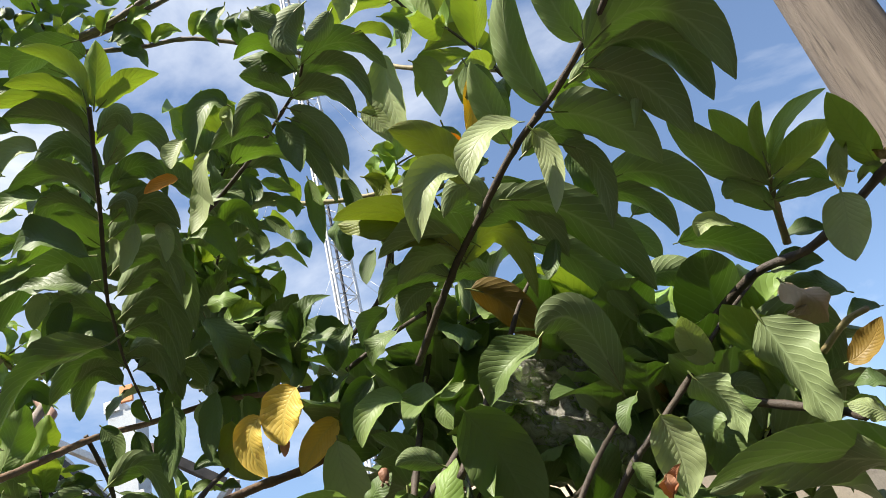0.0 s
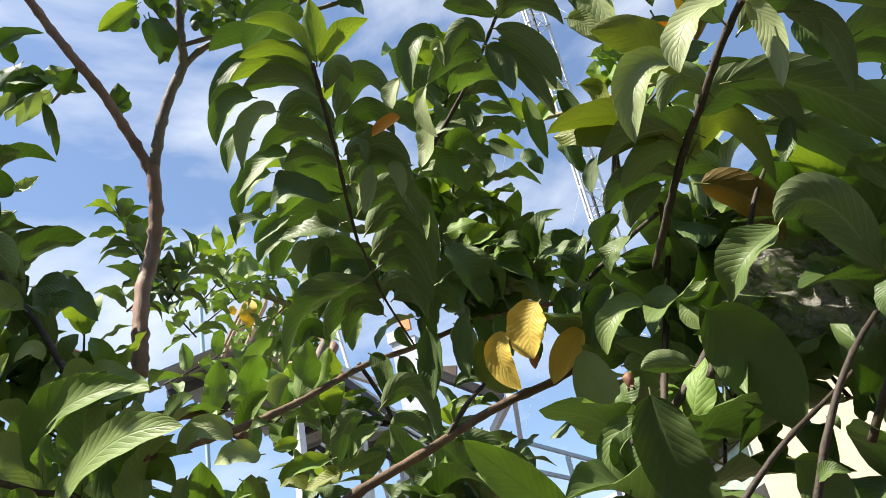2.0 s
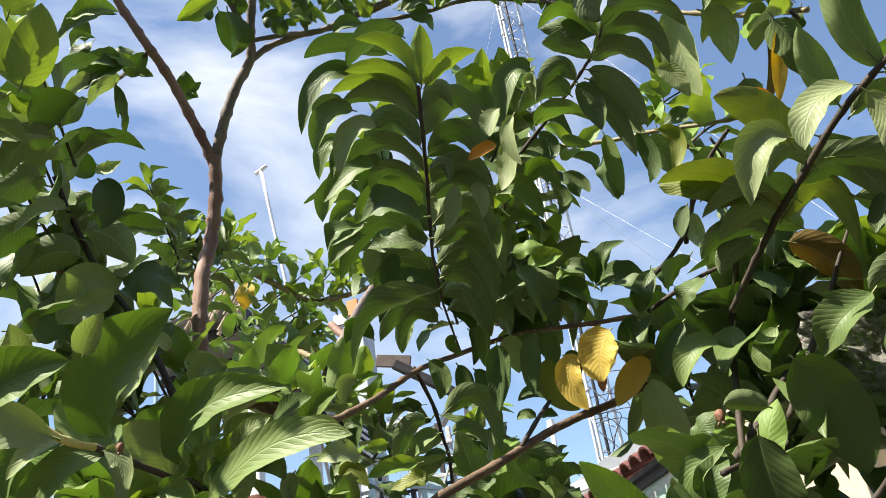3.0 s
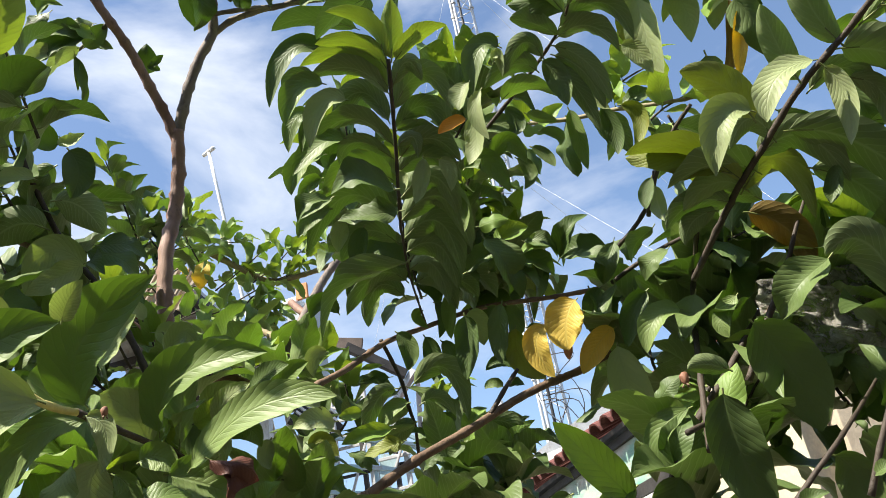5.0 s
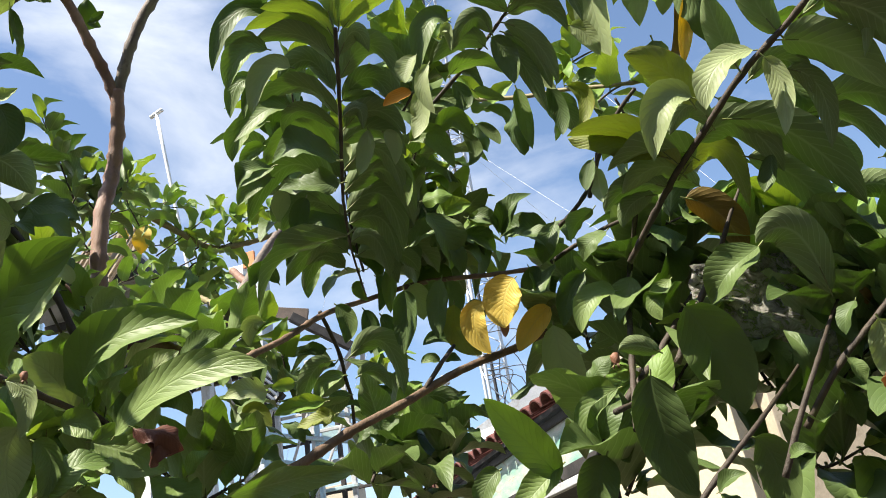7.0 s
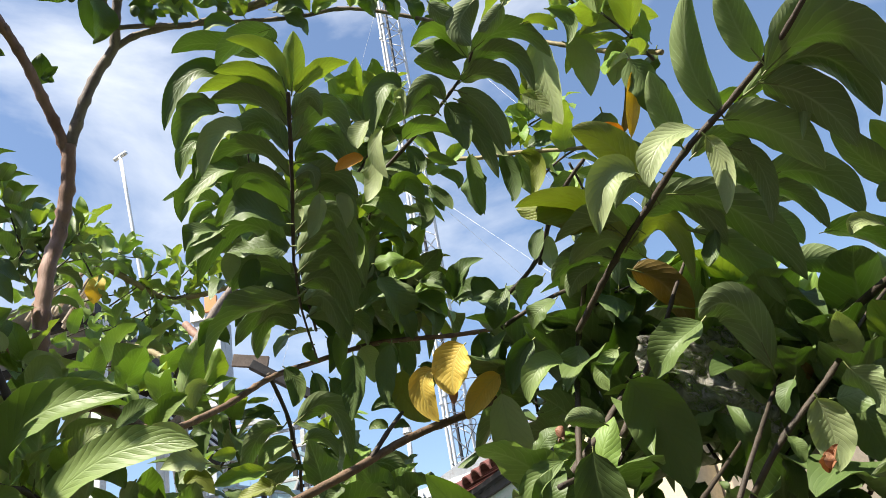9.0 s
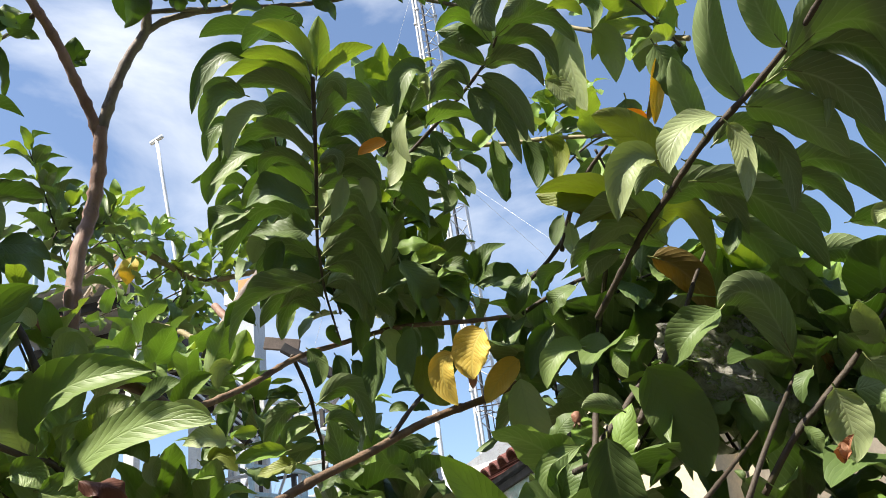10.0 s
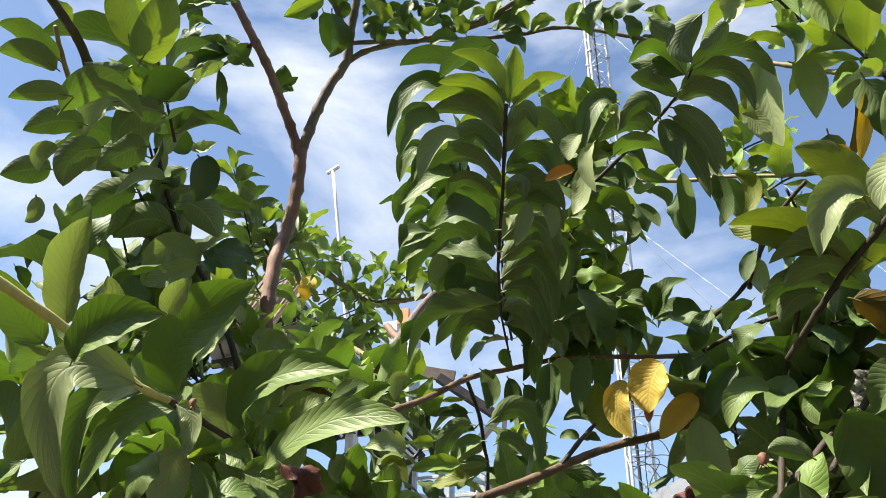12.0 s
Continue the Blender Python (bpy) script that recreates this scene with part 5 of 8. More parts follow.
leaf(fork, (-0.288, 1.360, 3.093), (-0.249, 1.386, 3.093), (0.42, -0.62, -0.66), 0.040, "fresh", 0.09)
leaf(fork, (-0.275, 1.396, 3.063), (-0.239, 1.423, 3.037), (0.30, -0.84, -0.46), 0.030, "green", 0.09)
leaf(fork, (-0.235, 1.375, 3.093), (-0.197, 1.413, 3.083), (0.46, -0.63, -0.62), 0.031, "green", 0.09)
leaf(fork, (-0.278, 1.428, 3.031), (-0.233, 1.448, 3.024), (0.24, -0.78, -0.57), 0.028, "green", 0.09)
leaf(fork, (-0.338, 1.370, 3.069), (-0.393, 1.356, 3.063), (0.27, -0.85, -0.46), 0.033, "green", 0.09)
leaf(fork, (-0.386, 1.370, 3.053), (-0.436, 1.358, 3.042), (0.31, -0.68, -0.66), 0.031, "fresh", 0.09)
leaf(fork, (-0.331, 1.424, 3.019), (-0.336, 1.462, 2.983), (0.61, -0.51, -0.61), 0.030, "green", 0.09)
leaf(fork, (-0.826, 1.230, 2.941), (-0.771, 1.229, 2.976), (0.44, -0.53, -0.72), 0.038, "green", 0.09)
leaf(fork, (-0.809, 1.240, 2.945), (-0.781, 1.261, 2.940), (0.53, -0.77, -0.34), 0.021, "green", 0.09)
shoot(fork, 7, .09, "green", [(-1.093, 1.769, 2.820), (-1.094, 1.715, 2.896), (-1.093, 1.640, 2.991)])
shoot(fork, 6, .09, "green", [(-1.057, 1.812, 2.794), (-1.080, 1.752, 2.858), (-1.091, 1.690, 2.932)])
shoot(fork, 6, .09, "green", [(-1.026, 1.741, 2.722), (-0.977, 1.743, 2.771), (-0.926, 1.744, 2.819)])
shoot(fork, 6, .09, "green", [(-1.104, 1.691, 2.711), (-1.061, 1.700, 2.748), (-0.999, 1.686, 2.833)])

arch(left, (-0.615, 0.796, 2.511), (-0.583, 0.781, 2.553), (-0.555, 0.759, 2.601), (-0.58, 0.54, 0.61), 0.058, "young")
arch(left, (-0.623, 0.781, 2.532), (-0.626, 0.752, 2.574), (-0.635, 0.729, 2.601), (-0.54, 0.72, 0.44), 0.045, "young")
arch(left, (-0.629, 0.827, 2.530), (-0.678, 0.776, 2.570), (-0.758, 0.738, 2.560), (0.12, 0.15, 0.98), 0.059, "green")
arch(left, (-0.632, 0.874, 2.489), (-0.699, 0.830, 2.492), (-0.727, 0.833, 2.432), (0.41, -0.91, -0.02), 0.048, "pale")
arch(left, (-0.629, 0.877, 2.485), (-0.667, 0.859, 2.484), (-0.703, 0.863, 2.441), (-0.51, 0.46, 0.72), 0.042, "green")
arch(left, (-0.646, 0.865, 2.495), (-0.618, 0.851, 2.522), (-0.574, 0.857, 2.519), (0.20, -0.59, -0.79), 0.047, "green")
arch(left, (-0.775, 1.114, 2.621), (-0.796, 1.089, 2.632), (-0.807, 1.058, 2.653), (0.55, -0.64, -0.54), 0.045, "green")
arch(left, (-0.571, 0.900, 2.408), (-0.565, 0.913, 2.376), (-0.579, 0.916, 2.343), (0.60, -0.76, -0.26), 0.041, "green")
arch(left, (-0.771, 1.110, 2.628), (-0.755, 1.118, 2.617), (-0.726, 1.117, 2.625), (0.15, -0.99, -0.01), 0.028, "pale")
arch(left, (-0.648, 0.924, 2.403), (-0.675, 0.906, 2.400), (-0.708, 0.896, 2.370), (0.31, -0.92, 0.23), 0.030, "pale")
arch(left, (-0.608, 0.920, 2.352), (-0.581, 0.935, 2.341), (-0.562, 0.961, 2.305), (-0.39, 0.85, 0.36), 0.048, "green")
arch(left, (-0.752, 0.816, 2.413), (-0.773, 0.808, 2.404), (-0.774, 0.816, 2.377), (0.71, -0.56, -0.43), 0.026, "pale")
arch(left, (-0.672, 1.063, 2.332), (-0.706, 1.025, 2.351), (-0.748, 1.027, 2.291), (0.54, -0.78, -0.32), 0.045, "pale")
arch(left, (-0.671, 0.716, 2.467), (-0.702, 0.685, 2.491), (-0.732, 0.659, 2.502), (0.08, 0.46, 0.88), 0.038, "fresh")
arch(left, (-0.676, 0.720, 2.457), (-0.706, 0.695, 2.472), (-0.739, 0.676, 2.472), (-0.10, 0.44, 0.89), 0.037, "fresh")
arch(left, (-0.654, 0.731, 2.414), (-0.688, 0.715, 2.415), (-0.726, 0.701, 2.409), (-0.21, 0.35, 0.91), 0.030, "fresh")
arch(left, (-0.690, 0.755, 2.416), (-0.630, 0.756, 2.443), (-0.582, 0.791, 2.403), (0.02, 0.26, 0.96), 0.049, "fresh")
arch(left, (-0.832, 0.868, 2.380), (-0.833, 0.877, 2.356), (-0.846, 0.872, 2.342), (0.49, -0.82, -0.28), 0.025, "pale")
arch(left, (-0.593, 0.761, 2.468), (-0.621, 0.752, 2.459), (-0.645, 0.732, 2.469), (-0.35, 0.67, 0.65), 0.030, "green")
arch(left, (-0.662, 0.890, 2.442), (-0.694, 0.881, 2.434), (-0.735, 0.875, 2.410), (-0.42, 0.63, 0.66), 0.049, "green")
arch(left, (-0.681, 0.827, 2.404), (-0.720, 0.819, 2.389), (-0.739, 0.830, 2.353), (-0.54, 0.54, 0.64), 0.046, "green")
arch(left, (-0.793, 1.127, 2.586), (-0.826, 1.129, 2.558), (-0.813, 1.154, 2.521), (-0.60, 0.66, 0.45), 0.046, "green")
arch(left, (-0.742, 0.968, 2.428), (-0.784, 0.954, 2.419), (-0.829, 0.953, 2.386), (-0.42, 0.64, 0.64), 0.053, "green")
arch(left, (-0.714, 1.025, 2.392), (-0.753, 1.003, 2.399), (-0.798, 0.997, 2.373), (-0.37, 0.73, 0.58), 0.056, "green")
arch(left, (-0.719, 0.821, 2.450), (-0.753, 0.803, 2.451), (-0.797, 0.788, 2.437), (-0.36, 0.53, 0.77), 0.041, "green")
arch(left, (-0.804, 0.857, 2.415), (-0.834, 0.844, 2.414), (-0.873, 0.831, 2.405), (-0.35, 0.70, 0.62), 0.043, "green")
stem(left, "twig", .007, .005, [(-0.729, 0.835, 2.531), (-0.697, 0.760, 2.542), (-0.672, 0.694, 2.537), (-0.645, 0.638, 2.523), (-0.602, 0.587, 2.518), (-0.550, 0.543, 2.515)])
stem(left, "stalk", .004, .003, [(-0.724, 0.786, 2.495), (-0.707, 0.742, 2.514), (-0.682, 0.703, 2.520)])
stem(left, "twig", .0055, .004, [(-0.613, 1.139, 2.144), (-0.634, 1.115, 2.221), (-0.686, 1.101, 2.322), (-0.726, 1.081, 2.390), (-0.749, 1.043, 2.474), (-0.747, 0.994, 2.532)])
stem(left, "redbark", .006, .004, [(-0.884, 1.026, 2.429), (-0.839, 1.065, 2.438), (-0.772, 1.082, 2.395)])
leaf(left, (-0.614, 0.763, 2.613), (-0.543, 0.730, 2.673), (-0.53, 0.32, 0.79), 0.053, "young", 0.09)
leaf(left, (-0.634, 0.733, 2.617), (-0.658, 0.686, 2.616), (0.89, -0.45, -0.03), 0.031, "young", 0.09)
leaf(left, (-0.624, 0.744, 2.619), (-0.635, 0.696, 2.638), (0.93, -0.31, -0.20), 0.018, "young", 0.09)
leaf(left, (-0.651, 0.757, 2.586), (-0.679, 0.702, 2.601), (0.90, -0.43, 0.07), 0.037, "green", 0.09)
leaf(left, (-0.911, 1.128, 2.992), (-0.802, 1.170, 3.046), (0.44, -0.88, -0.18), 0.037, "green", 0.09)
leaf(left, (-0.871, 1.161, 2.996), (-0.844, 1.138, 3.049), (0.10, -0.89, -0.44), 0.037, "green", 0.09)
leaf(left, (-0.607, 0.583, 2.517), (-0.606, 0.612, 2.517), (0.72, -0.00, -0.69), 0.017, "orange", 0.09)
leaf(left, (-0.704, 0.704, 2.576), (-0.697, 0.737, 2.559), (0.97, -0.23, -0.02), 0.022, "young", 0.09)
leaf(left, (-0.700, 0.629, 2.625), (-0.632, 0.673, 2.646), (0.58, -0.77, -0.28), 0.032, "green", 0.09)
leaf(left, (-0.690, 0.654, 2.620), (-0.669, 0.699, 2.611), (0.89, -0.44, -0.12), 0.029, "green", 0.09)
leaf(left, (-0.619, 0.709, 2.644), (-0.619, 0.682, 2.655), (0.99, -0.06, -0.15), 0.017, "green", 0.09)
leaf(left, (-0.860, 1.169, 2.998), (-0.919, 1.168, 2.956), (0.12, -0.98, -0.16), 0.042, "green", 0.09)
leaf(left, (-0.836, 1.207, 2.984), (-0.891, 1.195, 2.967), (0.27, -0.94, -0.20), 0.034, "green", 0.09)
leaf(left, (-0.803, 1.228, 2.990), (-0.851, 1.206, 2.980), (0.45, -0.88, -0.16), 0.032, "green", 0.09)
leaf(left, (-0.847, 1.227, 2.959), (-0.911, 1.223, 2.906), (-0.64, 0.04, 0.77), 0.033, "pale", 0.09)
leaf(left, (-0.895, 1.205, 2.940), (-0.937, 1.201, 2.911), (-0.57, 0.19, 0.80), 0.030, "pale", 0.09)
leaf(left, (-0.814, 0.923, 2.336), (-0.854, 0.906, 2.280), (0.29, -0.95, 0.07), 0.040, "green", 0.09)
leaf(left, (-0.869, 0.896, 2.284), (-0.865, 0.923, 2.258), (0.98, -0.21, -0.05), 0.022, "green", 0.09)
leaf(left, (-0.856, 0.924, 2.267), (-0.841, 0.948, 2.238), (0.92, -0.31, 0.23), 0.023, "green", 0.09)
leaf(left, (-0.641, 1.018, 2.307), (-0.705, 0.982, 2.264), (0.59, -0.78, -0.23), 0.036, "pale", 0.09)
leaf(left, (-0.651, 1.062, 2.359), (-0.601, 1.113, 2.343), (0.73, -0.65, 0.21), 0.038, "green", 0.09)
leaf(left, (-0.750, 1.159, 2.420), (-0.694, 1.221, 2.373), (0.80, -0.56, 0.22), 0.055, "green", 0.09)
leaf(left, (-0.795, 0.984, 2.279), (-0.730, 1.036, 2.271), (0.61, -0.72, 0.33), 0.049, "green", 0.09)
leaf(left, (-0.740, 1.051, 2.258), (-0.801, 1.047, 2.190), (0.11, -0.99, -0.05), 0.053, "green", 0.09)
leaf(left, (-0.741, 1.067, 2.227), (-0.773, 1.054, 2.173), (0.13, -0.98, 0.16), 0.037, "green", 0.09)
leaf(left, (-0.677, 1.074, 2.309), (-0.712, 1.075, 2.262), (0.14, -0.98, -0.12), 0.034, "green", 0.09)
leaf(left, (-0.701, 1.124, 2.312), (-0.724, 1.126, 2.250), (0.06, -1.00, -0.06), 0.038, "green", 0.09)
leaf(left, (-0.672, 1.170, 2.268), (-0.730, 1.129, 2.269), (0.54, -0.74, 0.40), 0.041, "green", 0.09)
leaf(left, (-0.595, 1.117, 2.220), (-0.543, 1.144, 2.205), (0.42, -0.89, -0.18), 0.035, "pale", 0.09)
leaf(left, (-0.708, 1.251, 2.321), (-0.691, 1.276, 2.309), (0.85, -0.48, 0.20), 0.019, "green", 0.09)
leaf(left, (-0.619, 1.089, 2.240), (-0.599, 1.096, 2.275), (0.57, -0.81, -0.17), 0.024, "green", 0.09)
leaf(left, (-0.823, 1.212, 2.217), (-0.765, 1.252, 2.243), (0.42, -0.84, 0.33), 0.043, "green", 0.09)
leaf(left, (-0.855, 1.187, 2.215), (-0.857, 1.156, 2.250), (1.00, -0.09, -0.03), 0.027, "green", 0.09)
leaf(left, (-0.906, 1.137, 2.218), (-0.887, 1.167, 2.194), (0.88, -0.45, 0.12), 0.025, "green", 0.09)
leaf(left, (-0.550, 0.843, 2.358), (-0.538, 0.805, 2.395), (0.78, -0.29, -0.55), 0.046, "green", 0.09)
leaf(left, (-0.557, 0.812, 2.620), (-0.503, 0.843, 2.631), (0.51, -0.85, -0.13), 0.035, "fresh", 0.09)
leaf(left, (-0.574, 0.834, 2.591), (-0.538, 0.840, 2.598), (0.20, -0.98, -0.07), 0.021, "fresh", 0.09)
leaf(left, (-0.552, 0.659, 2.516), (-0.522, 0.669, 2.533), (0.40, -0.90, -0.16), 0.021, "young", 0.09)
shoot(left, 4, .12, "green", [(-0.780, 1.196, 2.321), (-0.788, 1.138, 2.404), (-0.788, 1.086, 2.475)])
shoot(left, 4, .12, "green", [(-0.762, 1.229, 2.285), (-0.777, 1.179, 2.355), (-0.782, 1.131, 2.420)])
shoot(left, 4, .12, "green", [(-0.846, 1.158, 2.288), (-0.849, 1.110, 2.362), (-0.849, 1.060, 2.432)])
shoot(left, 4, .12, "green", [(-0.757, 1.207, 2.200), (-0.779, 1.155, 2.268), (-0.806, 1.113, 2.301)])
shoot(left, 4, .12, "green", [(-0.787, 1.110, 2.444), (-0.785, 1.045, 2.527), (-0.779, 0.977, 2.603)])
shoot(left, 4, .12, "green", [(-0.778, 1.054, 2.426), (-0.754, 0.959, 2.470), (-0.743, 0.902, 2.541)])
shoot(left, 4, .12, "green", [(-0.748, 1.037, 2.574), (-0.739, 0.977, 2.641), (-0.728, 0.917, 2.703)])
shoot(left, 4, .11, "green", [(-0.796, 1.347, 2.265), (-0.807, 1.302, 2.341), (-0.786, 1.276, 2.414)])
shoot(left, 4, .12, "green", [(-0.830, 1.077, 2.188), (-0.798, 1.084, 2.234), (-0.756, 1.105, 2.265)])
shoot(left, 4, .12, "green", [(-0.801, 0.992, 2.113), (-0.789, 0.954, 2.212), (-0.772, 0.913, 2.300)])

arch(main, (-0.171, 1.124, 2.561), (-0.157, 1.104, 2.602), (-0.147, 1.083, 2.640), (-0.33, 0.79, 0.52), 0.036, "young")
arch(main, (-0.179, 1.121, 2.564), (-0.193, 1.088, 2.616), (-0.246, 1.062, 2.640), (0.44, 0.48, 0.76), 0.033, "young")
arch(main, (-0.166, 1.127, 2.560), (-0.123, 1.118, 2.580), (-0.075, 1.116, 2.582), (-0.22, 0.08, 0.97), 0.037, "young")
arch(main, (-0.185, 1.139, 2.557), (-0.214, 1.110, 2.597), (-0.280, 1.089, 2.609), (0.36, 0.26, 0.90), 0.038, "young")
arch(main, (-0.196, 1.166, 2.546), (-0.236, 1.129, 2.599), (-0.318, 1.111, 2.596), (0.29, 0.20, 0.94), 0.044, "young")
arch(main, (-0.298, 1.204, 2.692), (-0.364, 1.178, 2.697), (-0.415, 1.192, 2.606), (0.13, -0.99, -0.04), 0.043, "green")
arch(main, (-0.200, 1.177, 2.542), (-0.243, 1.144, 2.586), (-0.311, 1.129, 2.583), (0.27, 0.18, 0.94), 0.047, "green")
arch(main, (-0.229, 1.253, 2.546), (-0.260, 1.220, 2.597), (-0.318, 1.225, 2.561), (0.00, 0.45, 0.89), 0.042, "green")
arch(main, (-0.262, 1.145, 2.532), (-0.300, 1.135, 2.523), (-0.331, 1.144, 2.465), (-0.05, -1.00, 0.07), 0.044, "pale")
arch(main, (-0.292, 1.133, 2.568), (-0.330, 1.120, 2.561), (-0.360, 1.125, 2.506), (0.13, -0.99, -0.02), 0.042, "fresh")
arch(main, (-0.303, 1.125, 2.582), (-0.334, 1.118, 2.582), (-0.357, 1.130, 2.543), (-0.56, 0.12, 0.82), 0.031, "green")
arch(main, (-0.337, 1.176, 2.552), (-0.362, 1.167, 2.544), (-0.381, 1.176, 2.493), (0.08, -0.99, -0.06), 0.033, "fresh")
arch(main, (-0.340, 1.189, 2.546), (-0.354, 1.187, 2.536), (-0.367, 1.195, 2.498), (0.02, -0.99, -0.13), 0.018, "green")
arch(main, (-0.231, 1.262, 2.504), (-0.284, 1.225, 2.554), (-0.357, 1.222, 2.525), (0.13, 0.11, 0.98), 0.048, "green")
arch(main, (-0.242, 1.283, 2.494), (-0.294, 1.256, 2.528), (-0.330, 1.261, 2.499), (-0.02, 0.29, 0.96), 0.035, "green")
arch(main, (-0.305, 1.229, 2.525), (-0.344, 1.215, 2.515), (-0.393, 1.210, 2.471), (0.08, -0.97, 0.22), 0.049, "fresh")
arch(main, (-0.187, 1.166, 2.545), (-0.156, 1.156, 2.571), (-0.141, 1.172, 2.538), (-0.01, 0.79, 0.61), 0.029, "green")
arch(main, (-0.212, 1.236, 2.553), (-0.148, 1.221, 2.589), (-0.116, 1.251, 2.521), (0.26, 0.33, 0.91), 0.047, "green")
arch(main, (-0.223, 1.272, 2.536), (-0.168, 1.263, 2.559), (-0.140, 1.284, 2.510), (0.20, 0.49, 0.85), 0.041, "green")
arch(main, (-0.223, 1.272, 2.536), (-0.187, 1.276, 2.529), (-0.151, 1.285, 2.509), (0.34, 0.13, 0.93), 0.034, "fresh")
arch(main, (-0.224, 1.266, 2.501), (-0.195, 1.265, 2.507), (-0.196, 1.278, 2.475), (0.01, 0.91, 0.42), 0.025, "green")
arch(main, (-0.229, 1.286, 2.491), (-0.171, 1.280, 2.506), (-0.132, 1.302, 2.456), (0.27, 0.36, 0.90), 0.047, "green")
arch(main, (-0.260, 1.318, 2.476), (-0.315, 1.293, 2.504), (-0.379, 1.296, 2.467), (-0.13, 0.27, 0.95), 0.058, "fresh")
arch(main, (-0.351, 1.247, 2.519), (-0.390, 1.237, 2.506), (-0.413, 1.241, 2.456), (0.11, -0.99, -0.01), 0.042, "fresh")
arch(main, (-0.375, 1.286, 2.500), (-0.399, 1.281, 2.489), (-0.418, 1.281, 2.461), (0.29, -0.94, -0.19), 0.028, "fresh")
arch(main, (-0.373, 1.322, 2.480), (-0.407, 1.313, 2.470), (-0.438, 1.306, 2.448), (0.28, -0.96, -0.06), 0.035, "fresh")
arch(main, (-0.388, 1.342, 2.470), (-0.422, 1.332, 2.461), (-0.449, 1.330, 2.425), (0.29, -0.94, -0.17), 0.036, "fresh")
arch(main, (-0.292, 1.383, 2.441), (-0.360, 1.346, 2.487), (-0.449, 1.365, 2.406), (-0.24, 0.27, 0.93), 0.064, "green")
arch(main, (-0.366, 1.360, 2.440), (-0.383, 1.359, 2.425), (-0.392, 1.365, 2.394), (0.40, -0.86, -0.32), 0.033, "pale")
arch(main, (-0.341, 1.373, 2.431), (-0.357, 1.378, 2.400), (-0.369, 1.383, 2.361), (0.17, -0.96, -0.21), 0.035, "green")
arch(main, (-0.302, 1.430, 2.414), (-0.351, 1.406, 2.442), (-0.406, 1.414, 2.399), (-0.20, 0.45, 0.87), 0.049, "green")
arch(main, (-0.309, 1.480, 2.384), (-0.352, 1.443, 2.415), (-0.417, 1.445, 2.345), (0.26, -0.96, 0.13), 0.054, "green")
arch(main, (-0.318, 1.504, 2.369), (-0.369, 1.483, 2.388), (-0.440, 1.495, 2.330), (-0.30, 0.47, 0.83), 0.055, "green")
arch(main, (-0.335, 1.531, 2.352), (-0.376, 1.510, 2.377), (-0.418, 1.525, 2.324), (-0.29, 0.60, 0.75), 0.042, "green")
arch(main, (-0.507, 1.621, 2.395), (-0.531, 1.598, 2.422), (-0.561, 1.599, 2.392), (0.36, -0.85, -0.37), 0.036, "green")
arch(main, (-0.344, 1.501, 2.420), (-0.383, 1.493, 2.409), (-0.409, 1.495, 2.370), (0.11, -0.99, -0.03), 0.039, "green")
arch(main, (-0.393, 1.554, 2.388), (-0.412, 1.555, 2.363), (-0.426, 1.561, 2.323), (0.06, -0.99, -0.14), 0.034, "fresh")
arch(main, (-0.187, 1.273, 2.467), (-0.196, 1.282, 2.429), (-0.216, 1.284, 2.395), (-0.17, -0.98, -0.08), 0.033, "pale")
arch(main, (-0.243, 1.309, 2.480), (-0.237, 1.315, 2.460), (-0.252, 1.317, 2.436), (-0.30, -0.95, -0.11), 0.020, "pale")
arch(main, (-0.165, 1.291, 2.466), (-0.151, 1.297, 2.444), (-0.157, 1.304, 2.408), (-0.14, -0.96, -0.24), 0.027, "pale")
arch(main, (-0.244, 1.311, 2.479), (-0.182, 1.308, 2.488), (-0.143, 1.331, 2.435), (0.24, 0.56, 0.80), 0.047, "green")
arch(main, (-0.264, 1.359, 2.454), (-0.192, 1.351, 2.476), (-0.170, 1.385, 2.398), (0.20, 0.72, 0.66), 0.054, "green")
arch(main, (-0.275, 1.394, 2.434), (-0.196, 1.388, 2.453), (-0.169, 1.430, 2.355), (0.29, 0.67, 0.68), 0.058, "green")
arch(main, (-0.286, 1.428, 2.415), (-0.216, 1.425, 2.425), (-0.202, 1.467, 2.325), (0.27, 0.77, 0.58), 0.057, "green")
arch(main, (-0.292, 1.453, 2.400), (-0.230, 1.458, 2.394), (-0.219, 1.489, 2.317), (0.15, 0.85, 0.50), 0.054, "green")
arch(main, (-0.301, 1.485, 2.380), (-0.257, 1.487, 2.377), (-0.248, 1.517, 2.305), (0.03, 0.91, 0.41), 0.046, "green")
arch(main, (-0.169, 1.373, 2.441), (-0.156, 1.381, 2.409), (-0.166, 1.385, 2.371), (-0.22, -0.96, -0.17), 0.018, "fresh")
arch(main, (-0.246, 1.512, 2.361), (-0.212, 1.524, 2.341), (-0.196, 1.538, 2.312), (0.19, 0.78, 0.60), 0.035, "green")
arch(main, (-0.302, 1.512, 2.363), (-0.257, 1.515, 2.359), (-0.239, 1.540, 2.300), (0.01, 0.91, 0.41), 0.044, "green")
arch(main, (-0.315, 1.566, 2.328), (-0.327, 1.566, 2.317), (-0.310, 1.574, 2.293), (0.26, -0.95, -0.18), 0.022, "fresh")
arch(main, (-0.246, 1.439, 2.445), (-0.211, 1.445, 2.439), (-0.204, 1.463, 2.399), (-0.12, 0.92, 0.36), 0.037, "green")
arch(main, (-0.267, 1.479, 2.422), (-0.237, 1.488, 2.406), (-0.235, 1.510, 2.358), (-0.19, 0.92, 0.35), 0.038, "green")
